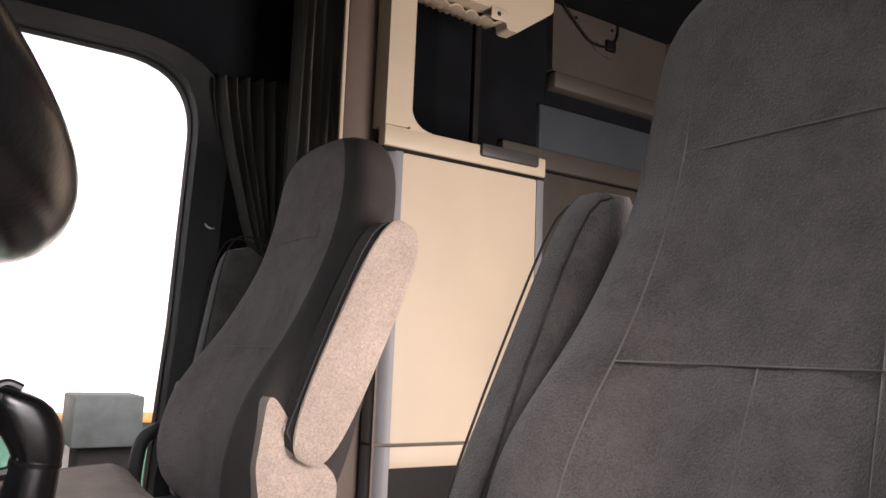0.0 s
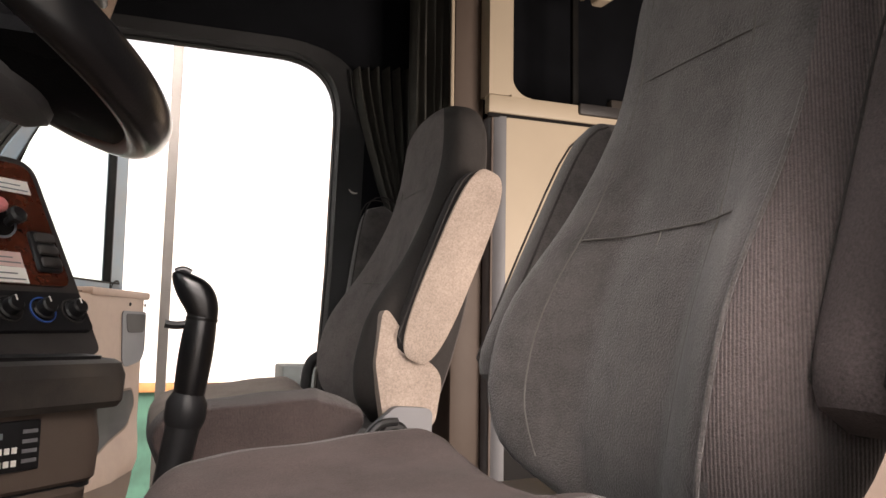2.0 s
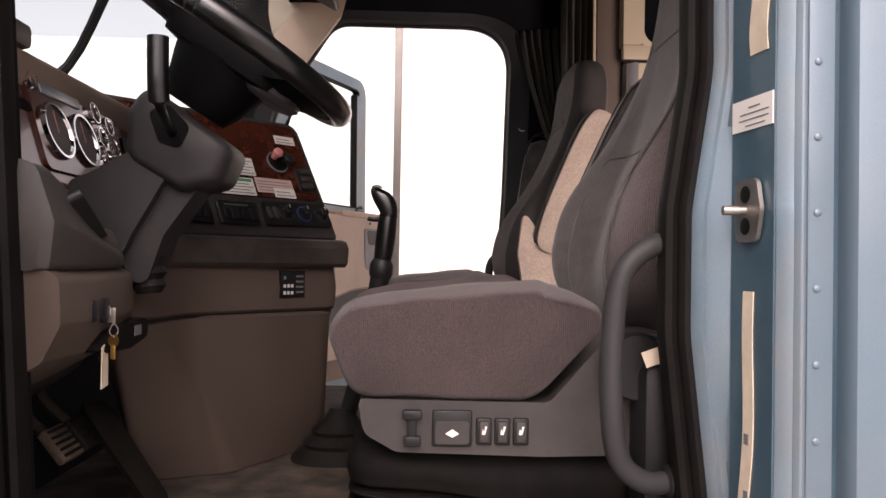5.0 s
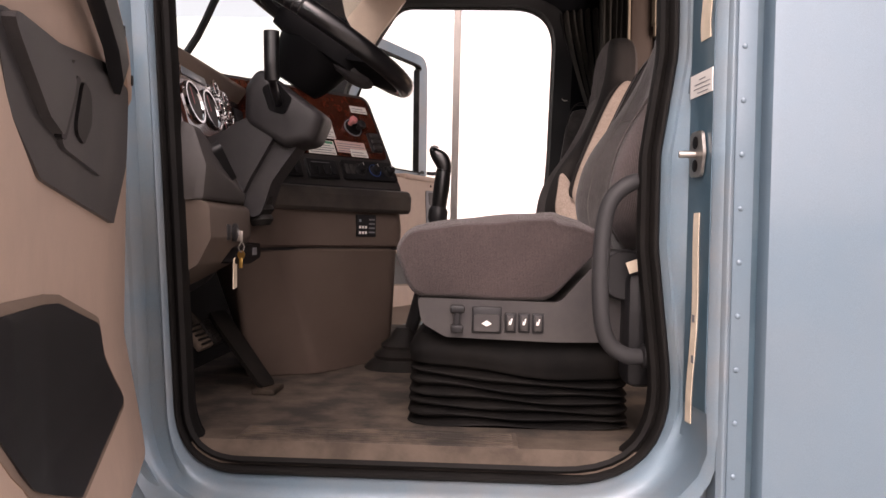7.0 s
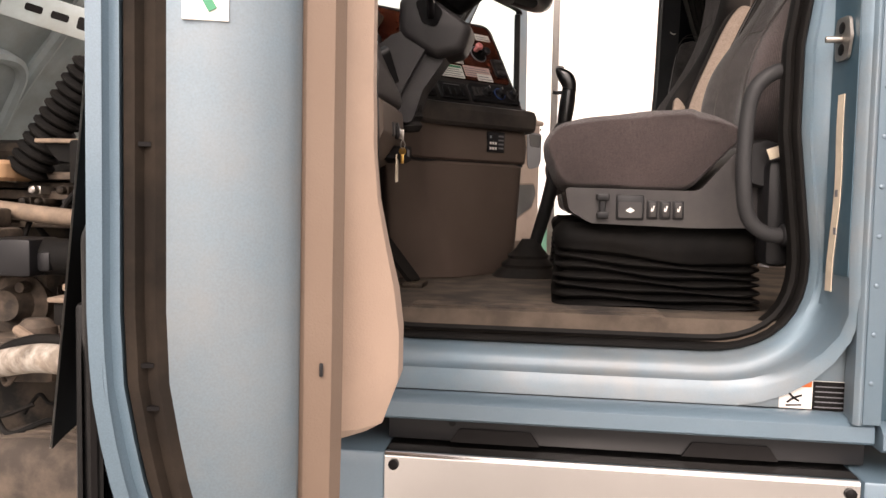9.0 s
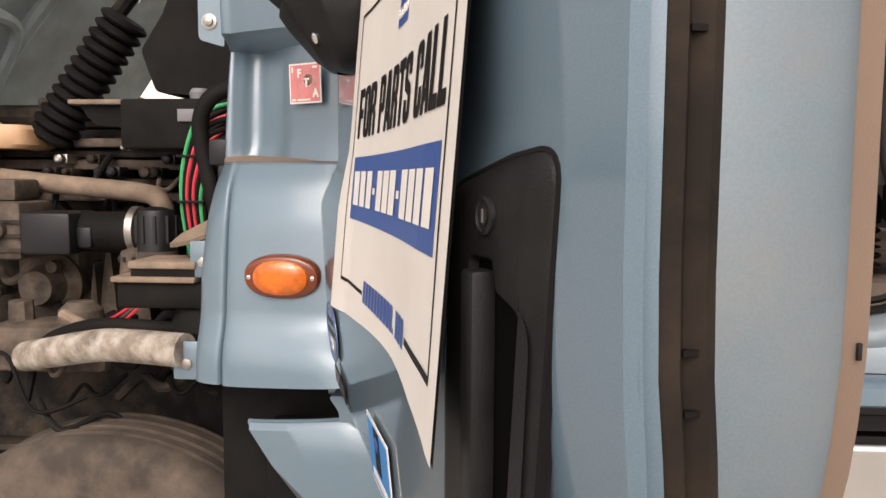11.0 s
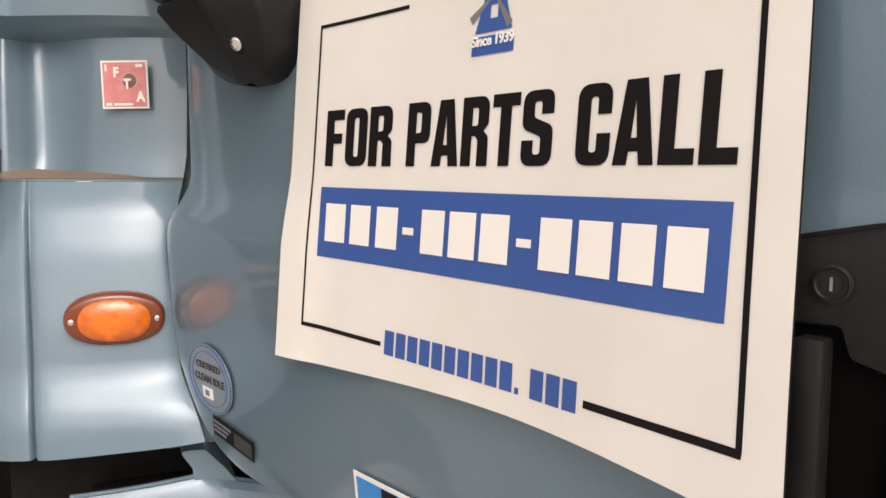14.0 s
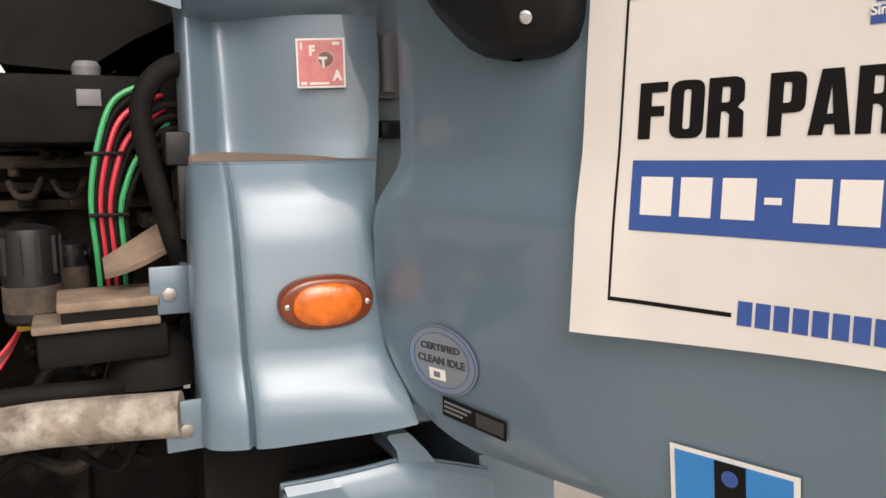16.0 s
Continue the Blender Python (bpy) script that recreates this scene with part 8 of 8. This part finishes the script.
part("inner_fender", loft([[(-1.16 + 0.66 * math.cos(a), y, 0.10 + 0.66 * math.sin(a)) for a in [math.pi * k / 16 for k in range(3, 14)]] + [(-1.16 + 0.65 * math.cos(a), y, 0.10 + 0.65 * math.sin(a)) for a in [math.pi * k / 16 for k in range(13, 2, -1)]] for y in (0.36, 0.60)]), SOOT, ax, "sooty liner over the axle")
# Added plate: a dark backing that hides bright ground beyond the wheel.
part("dark_backing", box(-2.0, -0.62, 0.60, 0.62, -0.05, 0.70), SOOT, ax, "added dark plate behind the axle")

en = thing("engine", (-1.4, 1.0, 0.7), "large dusty diesel engine under the raised hood", "engine")
part("block", box(-2.3, -0.80, 0.62, 1.40, 0.62, 1.28, 0.03), ENGD, en, "oily engine block")
part("head", box(-2.28, -0.82, 0.64, 1.36, 1.28, 1.36, 0.02), ENGD, en)
part("valve_cover", box(-2.26, -0.84, 0.70, 1.32, 1.36, 1.44, 0.04), ENGD, en, "dust-covered valve cover")
for k in range(9):
    x = -2.15 + k * 0.155
    part("cover_bolt", lathe([(0, 0.012), (0.02, 0.012), (0.025, 0.007)], (x, 0.72, 1.435), (0, 0, 1), 6), ENG, en)
# ledges, rails and fittings along the head
for z, y, h, m_ in ((1.315, 0.50, 0.012, ENG), (1.285, 0.53, 0.010, ENGD), (1.255, 0.52, 0.014, ENG), (1.205, 0.50, 0.010, ENGD), (1.165, 0.52, 0.012, ENG)):
    part("head_ledge", box(-1.90, -0.82, y, 0.66, z - h, z + h, 0.005), m_, en)
random.seed(11)
for k in range(26):
    x = -1.62 + k * 0.031 + random.uniform(-0.008, 0.008)
    z = random.choice((1.235, 1.27, 1.30, 1.18))
    s_ = random.uniform(0.010, 0.020)
    part("fitting", join(box(x - s_, x + s_, 0.47, 0.56, z - s_ * 0.8, z + s_ * 0.8, 0.004), lathe([(0, s_ * 0.8), (0.02, s_ * 0.75), (0.024, s_ * 0.4)], (x, 0.47, z), (0, -1, 0), 8)), random.choice((ENG, ENGD, BLACK, ENGD, STEEL)), en)
for x in (-1.18, -1.10, -1.02, -0.95):
    part("hose_loop", tube([(x - 0.03, 0.46, 1.215), (x - 0.015, 0.42, 1.19), (x + 0.012, 0.42, 1.19), (x + 0.028, 0.46, 1.22)], 0.007, 8, 6), ENG, en)
# intake and charge pipes with throttle
part("intake_pipe", tube([(-1.70, 0.44, 1.225), (-1.66, 0.40, 1.222), (-1.45, 0.40, 1.20), (-1.25, 0.40, 1.182), (-1.19, 0.40, 1.165), (-1.172, 0.41, 1.12), (-1.17, 0.44, 1.05)], 0.026, 16, 7), PALE, en, "dusty tan curved intake pipe")
part("charge_pipe", tube([(-2.4, 0.32, 1.10), (-1.9, 0.31, 1.095), (-1.5, 0.30, 1.085), (-1.16, 0.30, 1.080), (-1.10, 0.33, 1.06)], 0.052, 20, 6), SOOT, en, "black charge pipe with dust on top")
part("pipe_sleeve", tube([(-2.4, 0.32, 1.100), (-1.9, 0.31, 1.096), (-1.62, 0.305, 1.090)], 0.057, 20, 4), PALE, en, "dusty tan pipe sleeve")
for x in (-1.625, -1.605, -1.20):
    part("hose_clamp", lathe([(-0.009, 0.0605), (0.009, 0.0605)], (x, 0.303, 1.088), (1, 0, 0), 20), STEEL, en)
tb = part("throttle_body", join(box(-1.575, -1.46, 0.225, 0.38, 1.015, 1.16, 0.014), box(-1.555, -1.485, 0.25, 0.36, 1.16, 1.215, 0.010)), ENG, en, "ribbed tan throttle housing")
for k in range(3):
    part("rib", box(-1.578, -1.458, 0.219, 0.228, 1.035 + k * 0.035, 1.045 + k * 0.035, 0.002), ENGD, tb)
part("cap", lathe([(0, 0.026), (0.018, 0.026), (0.024, 0.018)], (-1.52, 0.225, 1.09), (0, -1, 0), 16), ENG, tb)
part("actuator", join(box(-1.46, -1.33, 0.215, 0.36, 1.03, 1.135, 0.012), box(-1.33, -1.29, 0.24, 0.33, 1.045, 1.10, 0.01)), BLACK, en, "black actuator motor")
part("pump", join(lathe([(0, 0.085), (0.05, 0.09), (0.07, 0.06), (0.12, 0.045)], (-1.50, 0.46, 0.93), (0, -1, 0), 24), box(-1.60, -1.42, 0.42, 0.62, 0.82, 1.02, 0.02), lathe([(0, 0.018), (0.03, 0.016)], (-1.46, 0.38, 0.985), (0, -1, 0), 8)), ENG, en, "round dusty pump housing")
for x, z, w in ((-1.33, 0.93, 0.030), (-1.25, 0.93, 0.042), (-1.37, 0.90, 0.02)):
    part("bracket_arm", loft([[(x - w * k + 0.02 * (1 - k), 0.40, zz), (x + w * k, 0.38, zz), (x + w * k, 0.44, zz), (x - w * k, 0.44, zz)] for zz, k in ((z - 0.09, 1.0), (z, 0.8), (z + 0.09, 0.55))]), random.choice((ENG, PALE)), en, "cast bracket arm")
part("sensor_plug", box(-1.122, -1.098, 0.19, 0.22, 0.965, 1.0, 0.005), YELLOW, en, "yellow wiring connector")
for k in range(3):
    part("red_wire", tube([(-1.115, 0.22, 0.97), (-1.16, 0.18, 0.92 - 0.01 * k), (-1.24, 0.20, 0.875 - 0.012 * k), (-1.34, 0.24, 0.86)], 0.004, 6, 6), (REDHOSE, ENG, REDHOSE)[k], en)
# canisters beside the cowl
for x, y, r, z0, z1, dark in ((-1.092, 0.17, 0.045, 0.985, 1.145, True), (-1.03, 0.27, 0.030, 1.0, 1.105, True), (-1.19, 0.26, 0.035, 0.93, 1.04, False)):
    c_ = part("canister", lathe([(0, r * 0.9), (0.006, r), ((z1 - z0) - 0.012, r), ((z1 - z0), r * 0.9), ((z1 - z0) + 0.008, r * 0.3)], (x, y, z0), (0, 0, 1), 24), BLACK if dark else ENG, en, "dusty black-topped canister")
    part("band", lathe([(0.0, r * 1.04), (0.045, r * 1.04)], (x, y, z0 + 0.02), (0, 0, 1), 24), ENG, c_)
    for k in range(10):
        a = 2 * math.pi * k / 10
        part("grip_rib", box(x + r * 1.02 * math.cos(a) - 0.003, x + r * 1.02 * math.cos(a) + 0.003, y + r * 1.02 * math.sin(a) - 0.003, y + r * 1.02 * math.sin(a) + 0.003, z0 + 0.085, z1 - 0.012), BLACK, c_)
part("dusty_block", box(-1.055, -0.912, -0.06, 0.08, 1.034, 1.050, 0.004), PALE, en, "dust-topped flat block on a black carrier")
part("block_foot", box(-1.090, -0.912, -0.064, 0.05, 1.006, 1.018, 0.003), PALE, en)
part("block_gap", box(-1.05, -0.915, -0.055, 0.07, 1.018, 1.034), SOOT, en)
part("carrier", box(-1.085, -0.90, -0.05, 0.12, 0.950, 1.006, 0.008), SOOT, en)
part("shield", loft([[(-0.985 + 0.128 * t, -0.01 + 0.03 * t, 1.083 + 0.05 * t ** 1.6), (-0.985 + 0.128 * t, 0.05 + 0.05 * t, 1.100 + 0.07 * t), (-0.98 + 0.128 * t, 0.055 + 0.05 * t, 1.094 + 0.07 * t), (-0.985 + 0.128 * t, -0.008 + 0.03 * t, 1.074 + 0.05 * t ** 1.6)] for t in [k / 8 for k in range(9)]]), PALE, en, "dusty curved shield lip")
part("dust_boot", loft([superring(-0.915, 0.02, z, h * 1.1, h, 24, 2.2) for z, h in ((0.90, 0.075), (0.94, 0.062), (0.97, 0.045), (0.985, 0.025), (0.99, 0.008))]), SOOT, en, "dark dusty boot")
part("steering_box", join(box(-1.50, -1.20, 0.12, 0.27, 0.76, 0.875, 0.025), lathe([(0, 0.055), (0.03, 0.05), (0.05, 0.03)], (-1.30, 0.2, 0.872), (0, 0, 1), 18), lathe([(0, 0.030), (0.05, 0.028)], (-1.45, 0.2, 0.872), (0, 0, 1), 8)), ENG, en, "rusty steering box")
part("brace", tube([(-1.30, 0.12, 0.905), (-1.20, 0.08, 0.875), (-1.08, 0.06, 0.85)], 0.013, 10, 5), PALE, en)
part("black_hose", tube([(-1.36, 0.10, 0.80), (-1.28, 0.04, 0.862), (-1.15, -0.02, 0.905), (-1.02, -0.04, 0.908), (-0.94, 0.0, 0.895)], 0.017, 12, 7), SOOT, en)
# hoses and small lines, some down in the gap above the wheel
for k in range(46):
    low = k % 2 == 0
    x = random.uniform(-1.75, -0.86)
    z = random.uniform(0.70, 0.84) if low else random.uniform(0.86, 1.22)
    y = random.uniform(0.08, 0.24) if low else random.uniform(0.38, 0.58)
    dx, dz = random.uniform(-0.30, 0.30), random.uniform(-0.10, 0.10)
    part("hose", tube([(x, y, z), (x + dx * 0.35, y - 0.06 * random.random(), z + dz * 0.3 - 0.05 * random.random()), (x + dx * 0.7, y + 0.02, z + dz * 0.7 + 0.03), (x + dx, y + 0.03, z + dz)], random.uniform(0.005, 0.014), 8, 6), random.choice((SOOT, SOOT, ENGD, ENG, RUBBER)), en)
for k in range(34):
    x, z, s_ = random.uniform(-1.75, -0.84), random.uniform(0.78, 1.20), random.uniform(0.012, 0.035)
    y = random.uniform(0.50, 0.60)
    part("fitting", join(box(x - s_, x + s_, y, 0.68, z - s_ * 0.7, z + s_ * 0.7, 0.006), lathe([(0, s_ * 0.6), (0.03, s_ * 0.55), (0.036, s_ * 0.3)], (x, y, z), (0, -1, 0), 8)), random.choice((ENG, ENGD, SOOT, ENGD, ENG)), en)
part("inner_panel", box(-1.02, -0.70, 0.20, 0.23, 0.55, 0.80, 0.01), SOOT, en)
part("inner_label", box(-0.99, -0.965, 0.196, 0.2005, 0.752, 0.768), LGREY, en)

wl = thing("air_lines", (-0.95, 0.1, 1.2), "red and green air lines beside the firewall", "hoses")
for k, (m_, o) in enumerate(((GREENHOSE, 0.0), (SOOT, 0.007), (REDHOSE, 0.014), (SOOT, 0.021), (REDHOSE, 0.029), (SOOT, 0.036), (GREENHOSE, 0.046), (SOOT, 0.054))):
    part("air_line", tube([(-0.83, 0.14, 1.392 - o), (-0.900 + o * 0.4, 0.09, 1.380 - o * 1.7), (-0.953 + o * 0.7, 0.08, 1.350 - o * 2.0), (-0.982 + o * 0.9, 0.075, 1.27 - o * 1.2), (-0.994 + o * 0.95, 0.08, 1.19 - o * 0.4), (-0.990 + o * 0.9, 0.09, 1.10), (-0.985 + o * 0.8, 0.13, 0.99)], 0.0050, 8, 7), m_, wl)
for z in (1.265, 1.165):
    part("line_tie", box(-1.0, -0.938, 0.066, 0.095, z, z + 0.006, 0.002), INK, wl)
part("sleeve", tube([(-0.78, 0.06, 1.42), (-0.845, 0.02, 1.412), (-0.895, 0.0, 1.385), (-0.918, 0.0, 1.33), (-0.905, 0.0, 1.24), (-0.880, 0.0, 1.13), (-0.86, 0.03, 1.08)], 0.017, 14, 7), SOOT, wl, "dusty black loom sleeve")
for k in range(6):
    part("loom_branch", tube([(-0.905, 0.01, 1.33 - 0.02 * k), (-0.87, 0.03, 1.345 - 0.02 * k), (-0.82, 0.06, 1.33 - 0.012 * k)], 0.006, 8, 5), SOOT, wl)
part("bracket", join(box(-0.888, -0.846, -0.035, 0.02, 1.247, 1.300, 0.005), box(-0.872, -0.850, -0.030, 0.0, 1.13, 1.25, 0.004), box(-0.848, -0.825, -0.034, -0.022, 1.252, 1.262, 0.002)), BLACK, wl, "black plastic loom bracket")

ab = thing("air_box", (-0.95, 0.3, 1.5), "black air intake housing over the engine", "air box")
part("housing", plate(densify(fillet([(-1.12, 1.425, 0.02), (-0.99, 1.415, 0.03), (-0.90, 1.475, 0.04), (-0.66, 1.60, 0.02), (-0.66, 1.90, 0.02), (-0.98, 1.90, 0.03), (-1.10, 1.61, 0.03), (-1.155, 1.525, 0.025)], 6), 0.2), "y", 0.25, 0.80, 0.02, 3), SOOT, ab)
part("plenum", box(-0.90, -0.70, 0.62, 1.70, 1.28, 1.66, 0.02), SOOT, ab, "black plenum against the firewall")
part("lower_tray", box(-1.14, -0.76, 0.10, 0.62, 1.285, 1.396, 0.008), SOOT, ab, "black tray below the housing")
part("tray_label", box(-1.005, -0.968, 0.094, 0.1005, 1.345, 1.372, 0.001), LGREY, ab)
part("drain_stub", lathe([(0, 0.022), (0.02, 0.024), (0.03, 0.018)], (-0.985, 0.18, 1.395), (0, 0, 1), 16), LGREY, ab)
part("edge_lip", box(-1.36, -1.13, 0.28, 0.32, 1.400, 1.412, 0.003), PALE, ab)
part("side_scoop", loft([[(-1.34 + 0.05 * t, 0.30, 1.40 - 0.05 * math.sin(t * 1.57)), (-1.10, 0.30, 1.40 - 0.07 * math.sin(t * 1.57)), (-1.10, 0.60, 1.40 - 0.07 * math.sin(t * 1.57)), (-1.34 + 0.05 * t, 0.60, 1.40 - 0.05 * math.sin(t * 1.57))] for t in (0.0, 0.4, 0.8, 1.0)]), SOOT, ab)
for k in range(13):
    a = k / 12
    part("duct_rib", lathe([(-0.013, 0.052), (-0.004, 0.064), (0.004, 0.064), (0.013, 0.052)], (-1.52 + 0.215 * a, 0.48, 1.335 + 0.30 * a), (0.55, 0, 0.83), 20), SOOT, ab, "ribbed black duct ring")
rs = thing("coolant_reservoir", (-1.75, 0.4, 1.3), "yellowed plastic coolant reservoir", "reservoir")
part("tank", loft([superring(-1.76, 0.46, z, 0.23 * k, 0.10 * k, 28, 5) for z, k in ((1.295, 0.95), (1.305, 1.0), (1.345, 1.0), (1.357, 0.95))]), AMBERTANK, rs)
part("lid_step", box(-1.98, -1.70, 0.37, 0.55, 1.352, 1.375, 0.01), AMBERTANK, rs)
part("lower_tank", box(-1.96, -1.70, 0.37, 0.55, 1.20, 1.300, 0.02), mat("red_tinted_tank", (0.22, 0.035, 0.03), 0.4, var=0.3), rs)
part("stay", tube([(-1.95, 0.34, 1.26), (-1.72, 0.33, 1.205), (-1.60, 0.33, 1.165)], 0.010, 10, 4), SOOT, rs)
fc = thing("filter_can", (-1.62, 0.15, 0.8), "dusty oil filter canister with orange band", "filter")
part("can", lathe([(0, 0.06), (0.01, 0.075), (0.10, 0.075), (0.12, 0.072), (0.135, 0.05), (0.138, 0.01)], (-1.60, 0.17, 0.79), (0, 0, 1), 26), ENG, fc)
part("band", lathe([(0.02, 0.0765), (0.065, 0.0765)], (-1.60, 0.17, 0.79), (0, 0, 1), 26), AMBERTANK, fc)
# raised hood
hd = thing("hood", (-2.3, 1.0, 1.2), "raised steel blue hood showing its dull inner face", "hood")
rows = []
for k in range(9):
    t = k / 8
    y = -0.1 + 2.26 * t
    arch = 0.25 * (2 * t - 1) ** 2
    rows.append([(-2.55 + arch * 0.3, y, 1.0), (-2.30 + arch, y, 1.6), (-1.90 + arch * 0.8, y, 2.1), (-1.60 + arch * 0.5, y, 2.5), (-1.62 + arch * 0.5, y, 2.51), (-1.93 + arch * 0.8, y, 2.12), (-2.34 + arch, y, 1.62), (-2.60 + arch * 0.3, y, 1.0)])
part("shell", loft(rows), HOODIN, hd)
part("outer_skin", loft([[(x - 0.012, y, z + 0.004) for x, y, z in r[4:]] + [(x - 0.004, y, z + 0.002) for x, y, z in r[:3:-1]] for r in rows]), PAINT, hd, "steel blue outer hood skin")
HM = frame_at((-2.20, 1.15, 1.63), (0.12, 1, 0), (0.50, 0, 0.86))
rec = densify(fillet([(-0.13, -0.22, 0.10), (0.13, -0.22, 0.10), (0.13, 0.20, 0.12), (-0.13, 0.20, 0.12)], 8), 0.03)
part("stiffener", moved(loft([[(x, y, z) for x, y in o] for o, z in ((offset(rec, 0.02), -0.02), (offset(rec, 0.02), 0.035), (rec, 0.045), (offset(rec, -0.02), 0.038), (offset(rec, -0.03), 0.02))]), HM), HOODIN, hd, "rounded pressed stiffener")
part("stop_rubber", moved(lathe([(0, 0.03), (0.05, 0.028), (0.06, 0.045), (0.08, 0.045), (0.09, 0.03)], (-0.22, 0.06, 0.0), (0, 0, 1), 16), HM), ENG, hd)
for y in (0.30, 1.35, 1.9):
    part("rib", tube([(-2.5, y, 1.05), (-2.24, y, 1.6), (-1.85, y, 2.1), (-1.6, y, 2.45)], 0.03, 8, 5), HOODIN, hd)
hb = part("hinge_bar", tube([(-1.40, 0.55, 1.62), (-1.22, 0.50, 1.80), (-1.10, 0.45, 1.93)], 0.022, 10, 4), ENGD, hd)
part("latch_plate", moved(box(-0.20, 0.20, -0.05, 0.05, -0.006, 0.006, 0.004), frame_at((-1.52, 0.65, 1.83), (1, 0.1, -0.30), (0.25, 0, 1))), HOODIN, hd, "slotted hood edge plate")
for a, b, w in ((-0.12, -0.06, 0.012), (-0.03, 0.03, 0.012), (0.06, 0.10, 0.020)):
    part("plate_slot", moved(plate(fillet([(a, -w, 0.008), (b, -w, 0.008), (b, w, 0.008), (a, w, 0.008)], 4), "z", -0.0075, 0.0075), frame_at((-1.52, 0.65, 1.83), (1, 0.1, -0.30), (0.25, 0, 1))), INK, hd)
